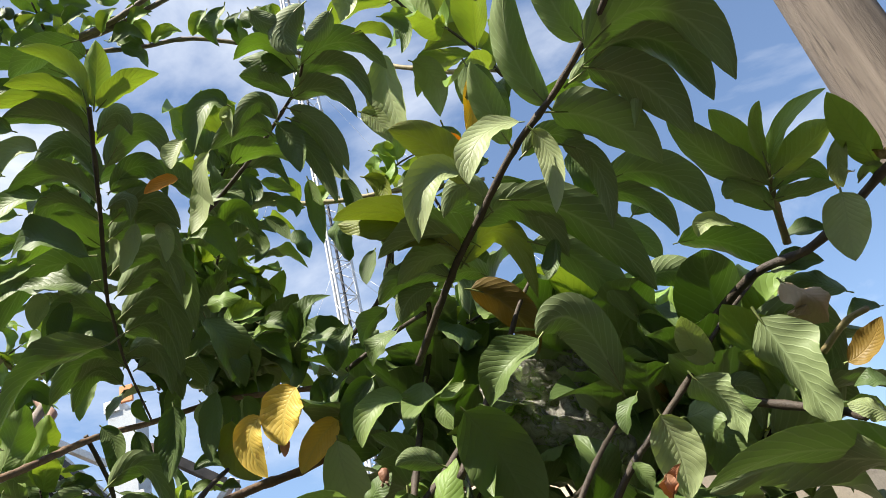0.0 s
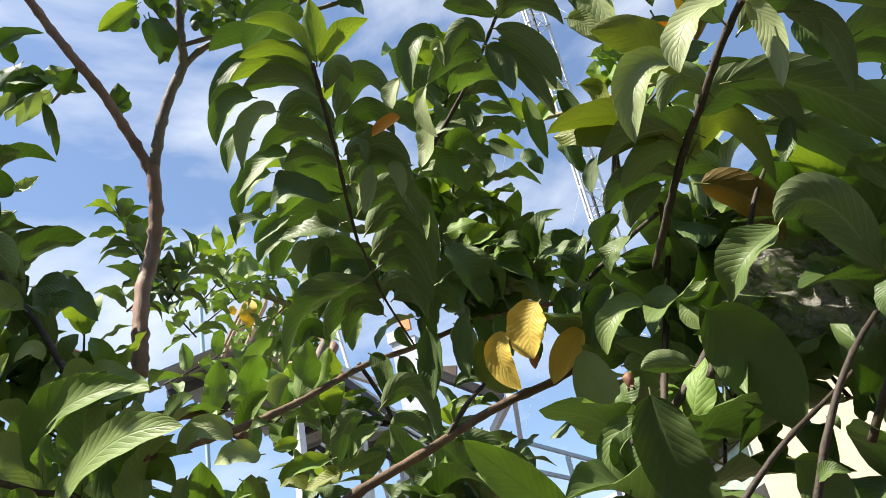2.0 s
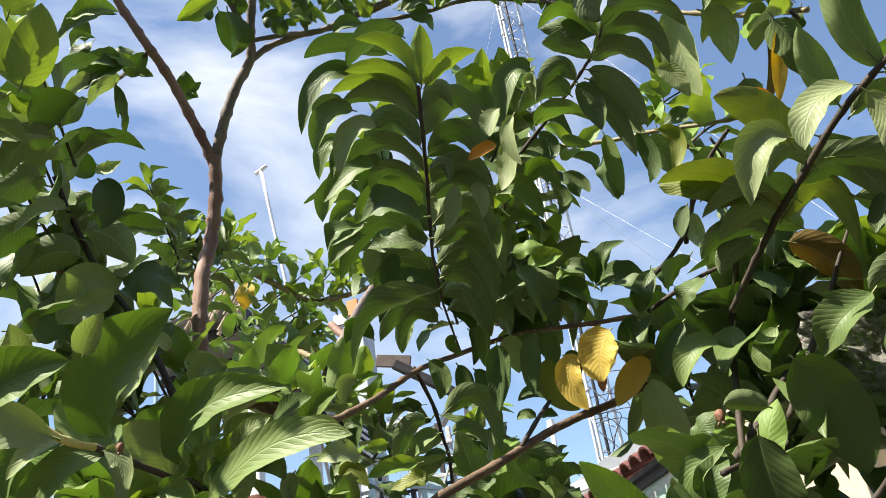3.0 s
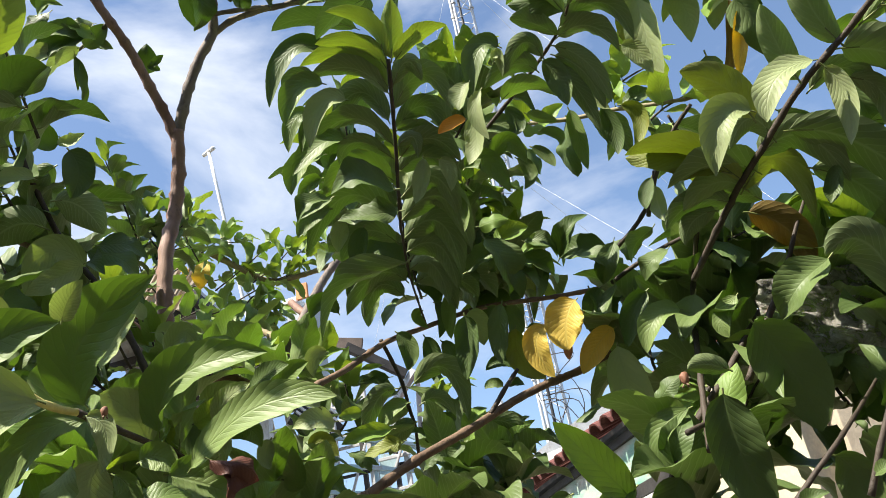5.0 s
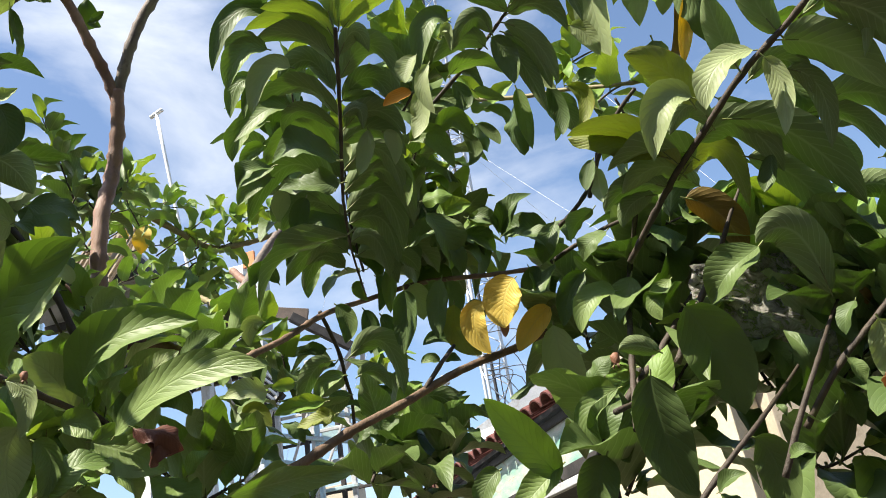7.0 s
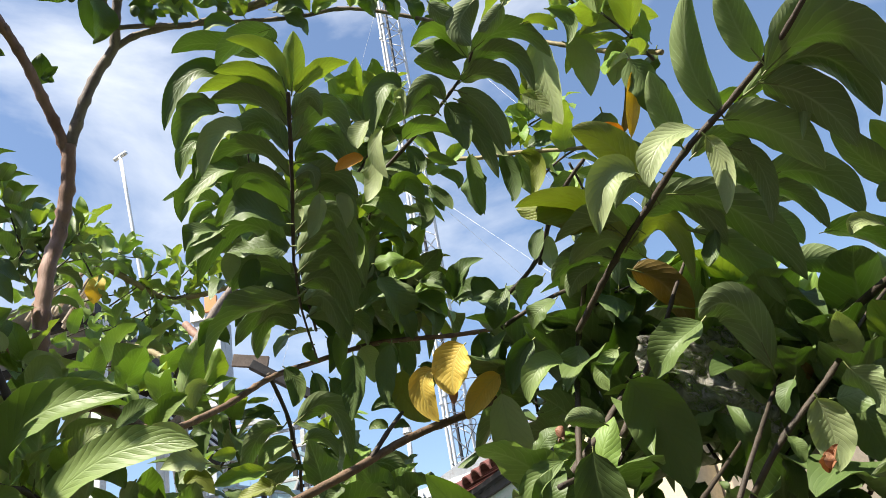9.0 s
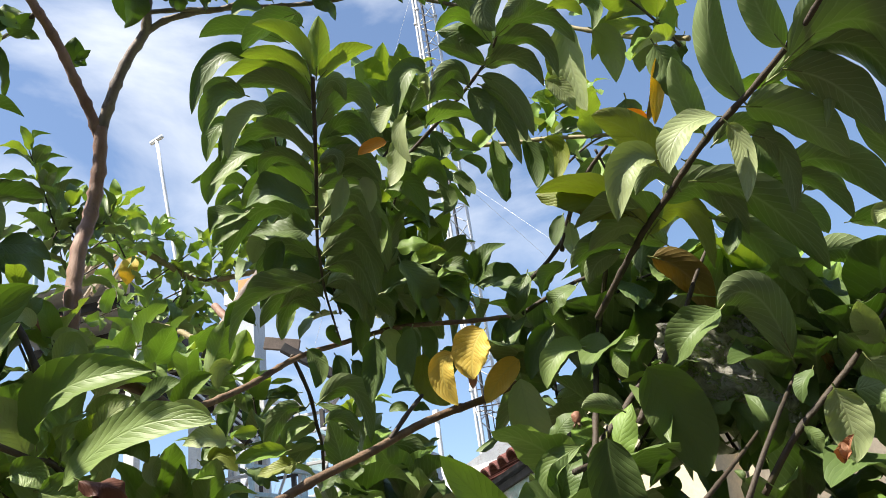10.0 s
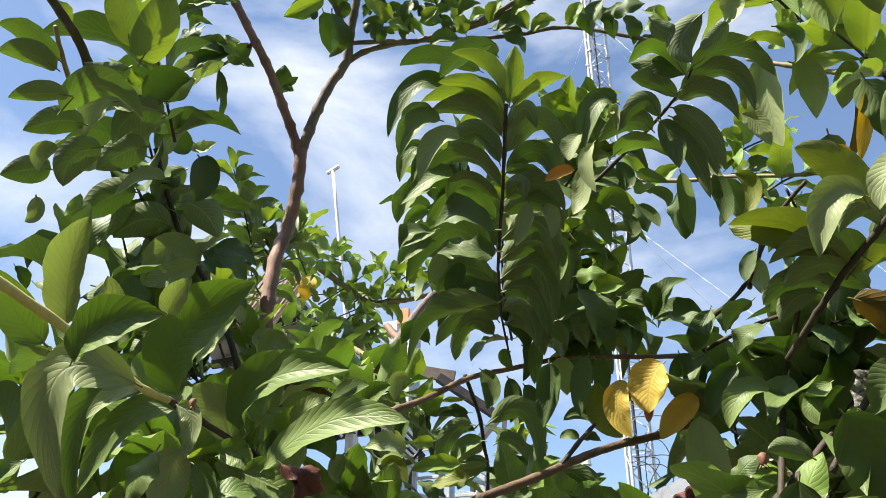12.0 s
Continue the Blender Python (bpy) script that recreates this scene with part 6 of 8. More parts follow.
arch(main, (-0.227, 1.379, 2.479), (-0.198, 1.392, 2.456), (-0.177, 1.403, 2.433), (-0.09, 0.92, 0.38), 0.036, "green")
arch(main, (-0.285, 1.558, 2.332), (-0.274, 1.565, 2.305), (-0.291, 1.571, 2.266), (-0.04, -0.98, -0.19), 0.026, "green")
arch(main, (-0.247, 1.545, 2.340), (-0.257, 1.551, 2.304), (-0.267, 1.560, 2.254), (-0.09, -0.98, -0.15), 0.030, "fresh")
arch(main, (-0.228, 1.588, 2.310), (-0.218, 1.596, 2.280), (-0.216, 1.604, 2.241), (0.19, -0.96, -0.18), 0.044, "pale")
arch(main, (-0.193, 1.589, 2.308), (-0.178, 1.598, 2.280), (-0.193, 1.603, 2.245), (-0.06, -0.98, -0.20), 0.031, "green")
arch(main, (-0.156, 1.596, 2.303), (-0.146, 1.606, 2.269), (-0.164, 1.610, 2.232), (-0.12, -0.98, -0.18), 0.033, "green")
arch(main, (-0.238, 1.182, 2.697), (-0.313, 1.152, 2.728), (-0.374, 1.141, 2.716), (0.11, 0.09, 0.99), 0.051, "green")
arch(main, (-0.193, 1.111, 2.683), (-0.245, 1.108, 2.669), (-0.285, 1.111, 2.639), (-0.43, 0.06, 0.90), 0.048, "green")
arch(main, (-0.196, 1.147, 2.689), (-0.218, 1.134, 2.703), (-0.256, 1.122, 2.711), (0.06, 0.57, 0.82), 0.032, "green")
arch(main, (-0.141, 1.684, 2.281), (-0.121, 1.688, 2.264), (-0.135, 1.696, 2.225), (-0.05, -0.98, -0.22), 0.028, "green")
arch(main, (-0.066, 1.372, 2.165), (-0.088, 1.375, 2.135), (-0.071, 1.388, 2.085), (-0.11, -0.98, -0.19), 0.042, "yellow")
arch(main, (-0.010, 1.366, 2.190), (-0.034, 1.369, 2.160), (-0.039, 1.376, 2.117), (-0.22, -0.97, -0.05), 0.065, "yellow")
arch(main, (0.034, 1.396, 2.139), (-0.001, 1.399, 2.118), (-0.030, 1.408, 2.084), (0.02, -0.97, -0.25), 0.040, "yellow")
arch(main, (-0.038, 1.380, 2.133), (-0.041, 1.383, 2.120), (-0.044, 1.384, 2.105), (-0.19, -0.97, -0.12), 0.015, "rosy")
arch(main, (-0.091, 1.199, 2.464), (-0.112, 1.194, 2.458), (-0.136, 1.190, 2.446), (0.16, -0.98, 0.11), 0.024, "orange")
arch(main, (-0.072, 1.186, 2.518), (-0.086, 1.188, 2.500), (-0.097, 1.191, 2.477), (-0.37, -0.92, 0.11), 0.041, "pale")
arch(main, (0.098, 1.199, 2.599), (0.063, 1.170, 2.642), (0.016, 1.168, 2.623), (0.22, 0.15, 0.96), 0.035, "fresh")
arch(main, (0.080, 1.228, 2.583), (0.045, 1.208, 2.606), (0.014, 1.194, 2.617), (0.24, 0.41, 0.88), 0.037, "green")
arch(main, (0.046, 1.252, 2.569), (0.022, 1.234, 2.593), (-0.022, 1.245, 2.552), (-0.25, 0.65, 0.72), 0.033, "green")
arch(main, (0.030, 1.269, 2.559), (-0.005, 1.254, 2.574), (-0.058, 1.255, 2.547), (-0.18, 0.41, 0.89), 0.040, "green")
arch(main, (-0.016, 1.219, 2.592), (-0.049, 1.208, 2.586), (-0.076, 1.223, 2.518), (-0.08, -1.00, 0.00), 0.044, "green")
arch(main, (-0.069, 1.273, 2.560), (-0.084, 1.279, 2.526), (-0.075, 1.291, 2.474), (-0.31, -0.93, -0.18), 0.028, "pale")
arch(main, (-0.100, 1.306, 2.539), (-0.102, 1.319, 2.493), (-0.122, 1.321, 2.457), (-0.37, -0.93, -0.07), 0.041, "pale")
arch(main, (-0.033, 1.240, 2.580), (-0.022, 1.234, 2.588), (-0.024, 1.247, 2.552), (-0.14, -0.95, -0.28), 0.018, "pale")
arch(main, (0.107, 1.191, 2.603), (0.177, 1.186, 2.618), (0.226, 1.208, 2.566), (0.28, 0.10, 0.95), 0.049, "green")
arch(main, (0.085, 1.220, 2.587), (0.158, 1.214, 2.604), (0.189, 1.244, 2.536), (0.41, 0.16, 0.90), 0.046, "green")
arch(main, (0.079, 1.231, 2.581), (0.131, 1.232, 2.582), (0.164, 1.253, 2.531), (0.46, 0.19, 0.87), 0.047, "green")
arch(main, (0.069, 1.242, 2.574), (0.112, 1.263, 2.537), (0.130, 1.293, 2.471), (0.28, 0.79, 0.55), 0.032, "green")
arch(main, (0.065, 1.255, 2.566), (0.102, 1.275, 2.530), (0.119, 1.302, 2.469), (0.27, 0.80, 0.54), 0.032, "green")
arch(main, (0.051, 1.261, 2.563), (0.085, 1.288, 2.510), (0.102, 1.319, 2.440), (0.21, 0.85, 0.49), 0.031, "green")
arch(main, (0.044, 1.258, 2.565), (0.062, 1.269, 2.529), (0.062, 1.278, 2.481), (-0.15, -0.95, -0.26), 0.040, "green")
arch(main, (0.061, 1.339, 2.511), (0.065, 1.351, 2.464), (0.064, 1.362, 2.404), (-0.19, -0.96, -0.22), 0.028, "fresh")
arch(main, (0.114, 1.346, 2.505), (0.124, 1.362, 2.456), (0.117, 1.366, 2.417), (-0.22, -0.95, -0.22), 0.030, "green")
arch(main, (0.145, 1.354, 2.499), (0.171, 1.362, 2.467), (0.146, 1.368, 2.415), (-0.40, -0.90, -0.16), 0.030, "olive")
arch(main, (0.170, 1.268, 2.553), (0.189, 1.273, 2.533), (0.205, 1.283, 2.493), (-0.08, -0.96, -0.27), 0.032, "pale")
arch(main, (-0.084, 1.344, 2.467), (-0.051, 1.333, 2.485), (-0.030, 1.347, 2.442), (-0.15, -0.90, -0.40), 0.036, "fresh")
arch(main, (-0.133, 1.340, 2.466), (-0.094, 1.335, 2.464), (-0.070, 1.354, 2.402), (0.08, -0.99, -0.14), 0.041, "fresh")
arch(main, (-0.045, 1.352, 2.460), (-0.028, 1.362, 2.430), (-0.046, 1.364, 2.405), (-0.14, -0.97, -0.21), 0.025, "green")
arch(main, (-0.016, 1.350, 2.471), (0.005, 1.357, 2.450), (0.013, 1.360, 2.427), (0.02, -0.98, -0.22), 0.020, "green")
arch(main, (0.005, 1.342, 2.491), (0.032, 1.347, 2.478), (0.031, 1.350, 2.457), (0.02, -0.98, -0.21), 0.020, "fresh")
arch(main, (-0.040, 1.296, 2.544), (0.008, 1.292, 2.553), (0.055, 1.307, 2.520), (0.23, 0.09, 0.97), 0.045, "fresh")
arch(main, (0.137, 1.119, 2.642), (0.102, 1.127, 2.610), (0.111, 1.141, 2.573), (-0.17, 0.91, 0.37), 0.043, "green")
arch(main, (0.171, 1.135, 2.631), (0.149, 1.141, 2.609), (0.125, 1.141, 2.595), (-0.28, 0.82, 0.50), 0.029, "green")
arch(main, (0.193, 1.168, 2.612), (0.224, 1.170, 2.610), (0.244, 1.178, 2.590), (0.37, 0.13, 0.92), 0.024, "young")
arch(main, (0.235, 1.155, 2.616), (0.265, 1.163, 2.591), (0.251, 1.171, 2.552), (-0.29, -0.91, -0.29), 0.023, "fresh")
arch(main, (0.062, 1.111, 2.650), (0.082, 1.122, 2.626), (0.107, 1.125, 2.619), (0.15, 0.80, 0.58), 0.030, "green")
arch(main, (-0.009, 1.325, 2.522), (0.008, 1.331, 2.510), (0.039, 1.337, 2.497), (0.35, 0.41, 0.84), 0.025, "fresh")
arch(main, (-0.044, 1.348, 2.564), (-0.031, 1.360, 2.532), (-0.053, 1.358, 2.514), (0.17, -0.96, -0.22), 0.032, "green")
arch(main, (-0.111, 1.360, 2.543), (-0.060, 1.359, 2.540), (-0.041, 1.366, 2.503), (0.04, -1.00, -0.07), 0.038, "green")
arch(main, (0.106, 1.315, 2.526), (0.109, 1.321, 2.504), (0.126, 1.326, 2.482), (-0.10, -0.96, -0.28), 0.020, "pale")
arch(main, (-0.194, 1.386, 2.222), (-0.199, 1.396, 2.176), (-0.213, 1.404, 2.120), (-0.09, -0.98, -0.16), 0.043, "green")
arch(main, (-0.130, 1.390, 2.227), (-0.145, 1.399, 2.184), (-0.152, 1.406, 2.133), (-0.13, -0.98, -0.14), 0.036, "green")
arch(main, (-0.120, 1.411, 2.187), (-0.122, 1.424, 2.139), (-0.092, 1.431, 2.099), (0.07, -0.98, -0.20), 0.042, "olive")
arch(main, (-0.134, 1.437, 2.130), (-0.157, 1.423, 2.143), (-0.183, 1.416, 2.133), (0.41, -0.89, 0.22), 0.024, "green")
arch(main, (-0.166, 1.445, 2.108), (-0.179, 1.437, 2.115), (-0.194, 1.433, 2.108), (0.37, -0.89, 0.26), 0.019, "green")
arch(main, (-0.307, 1.413, 2.141), (-0.246, 1.410, 2.150), (-0.233, 1.446, 2.066), (0.38, 0.65, 0.66), 0.046, "green")
arch(main, (-0.339, 1.410, 2.140), (-0.377, 1.411, 2.124), (-0.412, 1.431, 2.068), (-0.44, 0.64, 0.63), 0.035, "green")
arch(main, (-0.325, 1.424, 2.115), (-0.354, 1.417, 2.108), (-0.376, 1.417, 2.080), (0.08, -0.99, 0.08), 0.028, "fresh")
arch(main, (-0.323, 1.439, 2.084), (-0.354, 1.440, 2.072), (-0.378, 1.450, 2.043), (-0.22, 0.83, 0.50), 0.033, "green")
arch(main, (-0.427, 1.433, 2.074), (-0.369, 1.434, 2.074), (-0.323, 1.431, 2.078), (-0.03, 0.34, 0.94), 0.031, "fresh")
arch(main, (-0.304, 1.429, 2.109), (-0.272, 1.429, 2.111), (-0.253, 1.443, 2.079), (0.21, 0.70, 0.69), 0.027, "green")
arch(main, (-0.218, 1.463, 2.059), (-0.179, 1.466, 2.055), (-0.149, 1.483, 2.016), (0.12, 0.82, 0.56), 0.038, "green")
arch(main, (-0.206, 1.481, 2.026), (-0.167, 1.480, 2.030), (-0.145, 1.494, 1.998), (-0.11, 0.97, 0.21), 0.033, "green")
arch(main, (-0.239, 1.469, 2.043), (-0.207, 1.482, 2.017), (-0.193, 1.492, 1.989), (0.07, 0.89, 0.44), 0.036, "green")
arch(main, (-0.445, 1.387, 2.163), (-0.459, 1.390, 2.139), (-0.465, 1.395, 2.107), (-0.00, -0.99, -0.14), 0.029, "green")
arch(main, (-0.433, 1.362, 2.216), (-0.454, 1.356, 2.212), (-0.461, 1.363, 2.180), (0.38, -0.87, -0.32), 0.029, "pale")
arch(main, (-0.509, 1.421, 2.080), (-0.481, 1.417, 2.083), (-0.459, 1.424, 2.056), (0.04, -1.00, -0.04), 0.034, "olive")
arch(main, (-0.543, 1.377, 2.161), (-0.505, 1.357, 2.190), (-0.460, 1.342, 2.200), (-0.31, -0.94, -0.17), 0.044, "fresh")
arch(main, (-0.293, 1.478, 2.240), (-0.285, 1.489, 2.201), (-0.295, 1.493, 2.163), (0.01, -0.98, -0.20), 0.035, "green")
arch(main, (-0.339, 1.465, 2.257), (-0.324, 1.474, 2.225), (-0.334, 1.479, 2.188), (0.24, -0.95, -0.19), 0.034, "green")
arch(main, (-0.266, 1.487, 2.227), (-0.257, 1.497, 2.197), (-0.275, 1.498, 2.170), (0.27, -0.94, -0.21), 0.030, "green")
stem(main, "twig", .0035, .0018, [(-0.175, 1.118, 2.557), (-0.214, 1.219, 2.480), (-0.260, 1.330, 2.397), (-0.271, 1.366, 2.390), (-0.296, 1.458, 2.354), (-0.322, 1.605, 2.312)])
stem(main, "bark", .006, .0045, [(-0.432, 1.046, 2.038), (-0.437, 1.149, 2.077), (-0.431, 1.253, 2.121), (-0.401, 1.360, 2.177), (-0.378, 1.507, 2.261), (-0.334, 1.642, 2.323), (-0.222, 1.700, 2.354), (-0.068, 1.746, 2.351), (0.038, 1.773, 2.354), (0.143, 1.793, 2.358)])
stem(main, "bark", .0068, .006, [(-0.352, 1.143, 1.912), (-0.315, 1.196, 1.942), (-0.270, 1.247, 1.978), (-0.199, 1.310, 2.019), (-0.140, 1.366, 2.058), (-0.086, 1.409, 2.084), (-0.042, 1.451, 2.103), (0.016, 1.470, 2.125)])
stem(main, "twig", .004, .003, [(-0.172, 1.333, 2.038), (-0.144, 1.358, 2.081), (-0.130, 1.403, 2.116)])
stem(main, "twig", .004, .002, [(-0.134, 1.382, 2.519), (-0.061, 1.347, 2.551), (0.002, 1.303, 2.570), (0.046, 1.262, 2.578), (0.089, 1.225, 2.595), (0.112, 1.188, 2.608)])
stem(main, "twig", .004, .003, [(0.053, 1.466, 2.287), (0.109, 1.424, 2.308), (0.148, 1.388, 2.335), (0.163, 1.352, 2.361)])
stem(main, "bark", .011, .009, [(-0.820, 1.310, 2.187), (-0.724, 1.314, 2.220), (-0.635, 1.345, 2.222), (-0.595, 1.351, 2.204), (-0.526, 1.360, 2.151)])
leaf(main, (-0.230, 1.221, 2.394), (-0.327, 1.196, 2.403), (0.26, -0.95, 0.20), 0.058, "green", 0.09)
leaf(main, (-0.233, 1.238, 2.364), (-0.328, 1.216, 2.367), (0.23, -0.94, 0.27), 0.046, "green", 0.09)
leaf(main, (-0.325, 1.189, 2.393), (-0.380, 1.182, 2.364), (0.04, -0.99, 0.16), 0.035, "green", 0.09)
leaf(main, (-0.043, 1.555, 2.641), (0.007, 1.571, 2.628), (0.35, -0.92, 0.18), 0.031, "young", 0.09)
leaf(main, (-0.271, 1.360, 2.334), (-0.437, 1.355, 2.235), (-0.51, 0.18, 0.84), 0.055, "green", 0.09)
leaf(main, (-0.135, 1.386, 2.348), (-0.119, 1.433, 2.257), (0.68, -0.69, -0.24), 0.057, "green", 0.09)
leaf(main, (-0.116, 1.403, 2.318), (-0.129, 1.412, 2.290), (0.24, -0.90, -0.38), 0.019, "green", 0.09)
leaf(main, (-0.107, 1.412, 2.302), (-0.101, 1.431, 2.242), (0.39, -0.89, -0.24), 0.028, "green", 0.09)
leaf(main, (-0.160, 1.453, 2.109), (-0.134, 1.467, 2.107), (0.49, -0.82, 0.30), 0.017, "green", 0.09)
leaf(main, (-0.287, 1.764, 2.377), (-0.240, 1.779, 2.380), (0.28, -0.92, 0.26), 0.028, "young", 0.09)
leaf(main, (0.012, 1.435, 2.227), (0.028, 1.468, 2.163), (0.57, -0.78, -0.26), 0.043, "green", 0.09)
leaf(main, (0.053, 1.437, 2.225), (0.051, 1.463, 2.128), (-0.66, -0.73, -0.18), 0.058, "green", 0.09)
leaf(main, (0.014, 1.548, 2.209), (0.094, 1.531, 2.245), (-0.29, -0.93, 0.21), 0.048, "green", 0.09)
leaf(main, (0.115, 1.210, 2.613), (0.017, 1.192, 2.644), (0.10, -0.97, -0.23), 0.039, "green", 0.09)
leaf(main, (-0.027, 1.490, 2.322), (0.039, 1.478, 2.382), (-0.24, -0.97, 0.08), 0.039, "green", 0.09)
leaf(main, (0.057, 1.501, 2.306), (-0.032, 1.501, 2.325), (0.04, -0.99, 0.16), 0.053, "green", 0.09)
leaf(main, (-0.092, 1.473, 2.344), (-0.026, 1.492, 2.346), (0.27, -0.94, 0.20), 0.031, "young", 0.09)
leaf(main, (-0.131, 1.454, 2.371), (-0.067, 1.464, 2.386), (0.14, -0.99, 0.08), 0.039, "young", 0.09)
leaf(main, (-0.149, 1.436, 2.400), (-0.094, 1.443, 2.400), (0.13, -0.98, 0.12), 0.032, "young", 0.09)
leaf(main, (-0.191, 1.461, 2.332), (-0.110, 1.470, 2.356), (0.03, -0.96, 0.26), 0.042, "green", 0.09)
leaf(main, (-0.130, 1.472, 2.333), (-0.138, 1.451, 2.372), (0.76, -0.62, -0.19), 0.026, "young", 0.09)
leaf(main, (-0.094, 1.475, 2.338), (-0.047, 1.510, 2.299), (0.56, -0.83, -0.07), 0.037, "green", 0.09)
leaf(main, (-0.080, 1.466, 2.360), (-0.031, 1.490, 2.324), (0.51, -0.85, 0.14), 0.033, "green", 0.09)
leaf(main, (-0.153, 1.472, 2.325), (-0.127, 1.470, 2.346), (0.22, -0.92, -0.34), 0.020, "green", 0.09)
leaf(main, (0.035, 1.515, 2.271), (0.076, 1.514, 2.299), (0.17, -0.95, -0.27), 0.029, "green", 0.09)
leaf(main, (0.095, 1.508, 2.291), (0.065, 1.501, 2.328), (0.39, -0.91, 0.15), 0.028, "green", 0.09)
leaf(main, (-0.280, 1.190, 2.791), (-0.337, 1.185, 2.789), (0.08, -1.00, -0.04), 0.033, "green", 0.09)
leaf(main, (-0.038, 1.357, 2.963), (-0.070, 1.410, 2.921), (-0.48, -0.70, -0.52), 0.043, "green", 0.09)
leaf(main, (-0.013, 1.371, 2.952), (-0.028, 1.396, 2.911), (-0.42, -0.83, -0.37), 0.029, "green", 0.09)
leaf(main, (0.047, 1.245, 2.798), (0.081, 1.268, 2.778), (0.43, -0.87, -0.23), 0.024, "young", 0.09)
shoot(main, 9, 0.127, "green", [(-0.357, 1.728, 2.423), (-0.331, 1.587, 2.492), (-0.284, 1.454, 2.578)])
shoot(main, 8, 0.127, "green", [(-0.314, 1.737, 2.427), (-0.282, 1.746, 2.544), (-0.236, 1.653, 2.626)])
shoot(main, 7, 0.127, "green", [(-0.453, 1.657, 2.507), (-0.465, 1.596, 2.608), (-0.471, 1.563, 2.750)])
shoot(main, 6, 0.127, "green", [(-0.305, 1.794, 2.431), (-0.239, 1.803, 2.442), (-0.170, 1.806, 2.463)])
shoot(main, 6, 0.127, "green", [(-0.235, 1.690, 2.560), (-0.172, 1.608, 2.622), (-0.130, 1.562, 2.705)])
shoot(main, 7, .125, "green", [(-0.402, 1.650, 2.655), (-0.406, 1.554, 2.706), (-0.393, 1.494, 2.794)])
shoot(main, 7, .12, "green", [(-0.288, 1.842, 2.457), (-0.220, 1.851, 2.468), (-0.144, 1.864, 2.464)])

arch(right, (0.388, 1.032, 2.285), (0.366, 0.995, 2.348), (0.383, 0.954, 2.423), (0.16, 0.86, 0.49), 0.040, "fresh")
arch(right, (0.430, 0.959, 2.298), (0.410, 0.933, 2.342), (0.404, 0.908, 2.384), (0.31, 0.77, 0.55), 0.039, "fresh")
arch(right, (0.339, 1.065, 2.274), (0.326, 1.041, 2.316), (0.321, 1.015, 2.361), (0.21, 0.83, 0.52), 0.036, "fresh")
arch(right, (0.282, 1.100, 2.260), (0.255, 1.072, 2.305), (0.212, 1.052, 2.329), (0.26, 0.65, 0.71), 0.047, "olive")
arch(right, (0.277, 1.071, 2.256), (0.238, 1.060, 2.249), (0.213, 1.074, 2.185), (-0.08, -1.00, 0.03), 0.044, "pale")
arch(right, (0.352, 1.027, 2.271), (0.305, 1.019, 2.257), (0.281, 1.026, 2.209), (-0.23, -0.93, 0.28), 0.042, "pale")
arch(right, (0.256, 1.176, 2.218), (0.192, 1.136, 2.270), (0.120, 1.116, 2.273), (0.29, 0.20, 0.93), 0.052, "olive")
arch(right, (0.303, 1.135, 2.240), (0.280, 1.115, 2.269), (0.246, 1.122, 2.239), (-0.19, 0.83, 0.53), 0.032, "green")
arch(right, (0.276, 1.169, 2.221), (0.226, 1.149, 2.239), (0.160, 1.143, 2.221), (-0.02, 0.06, 1.00), 0.056, "green")
arch(right, (0.258, 1.190, 2.210), (0.222, 1.176, 2.225), (0.172, 1.180, 2.201), (-0.15, 0.64, 0.75), 0.041, "fresh")
arch(right, (0.236, 1.201, 2.203), (0.187, 1.187, 2.212), (0.145, 1.189, 2.186), (-0.22, 0.49, 0.84), 0.039, "green")
arch(right, (0.149, 1.231, 2.289), (0.137, 1.235, 2.268), (0.129, 1.237, 2.246), (-0.28, -0.96, -0.01), 0.023, "green")
arch(right, (0.427, 0.950, 2.277), (0.514, 0.943, 2.297), (0.561, 0.979, 2.213), (0.40, 0.15, 0.90), 0.067, "green")
arch(right, (0.431, 0.989, 2.292), (0.510, 0.988, 2.299), (0.550, 1.019, 2.225), (0.45, 0.17, 0.87), 0.063, "green")
arch(right, (0.434, 0.994, 2.291), (0.483, 1.008, 2.261), (0.520, 1.033, 2.200), (0.51, 0.50, 0.70), 0.057, "green")
arch(right, (0.412, 1.010, 2.289), (0.474, 1.008, 2.299), (0.467, 1.037, 2.228), (0.61, 0.36, 0.71), 0.031, "fresh")
arch(right, (0.390, 1.039, 2.282), (0.445, 1.051, 2.257), (0.490, 1.075, 2.201), (0.46, 0.45, 0.77), 0.060, "green")
arch(right, (0.441, 1.148, 2.244), (0.509, 1.152, 2.238), (0.552, 1.178, 2.175), (0.40, 0.40, 0.82), 0.057, "green")
arch(right, (0.350, 1.082, 2.265), (0.397, 1.078, 2.277), (0.420, 1.098, 2.230), (0.35, 0.37, 0.86), 0.032, "green")
arch(right, (0.364, 1.039, 2.265), (0.375, 1.050, 2.224), (0.361, 1.060, 2.168), (-0.53, -0.83, -0.16), 0.028, "pale")
arch(right, (0.396, 1.079, 2.264), (0.429, 1.096, 2.232), (0.425, 1.124, 2.166), (0.33, 0.82, 0.48), 0.029, "green")
arch(right, (0.321, 1.126, 2.243), (0.402, 1.150, 2.205), (0.461, 1.195, 2.112), (0.33, 0.64, 0.69), 0.058, "green")
arch(right, (0.282, 1.149, 2.232), (0.340, 1.146, 2.241), (0.376, 1.176, 2.174), (0.32, 0.57, 0.76), 0.051, "green")
arch(right, (0.254, 1.189, 2.210), (0.310, 1.180, 2.233), (0.331, 1.215, 2.152), (0.43, 0.47, 0.77), 0.039, "olive")
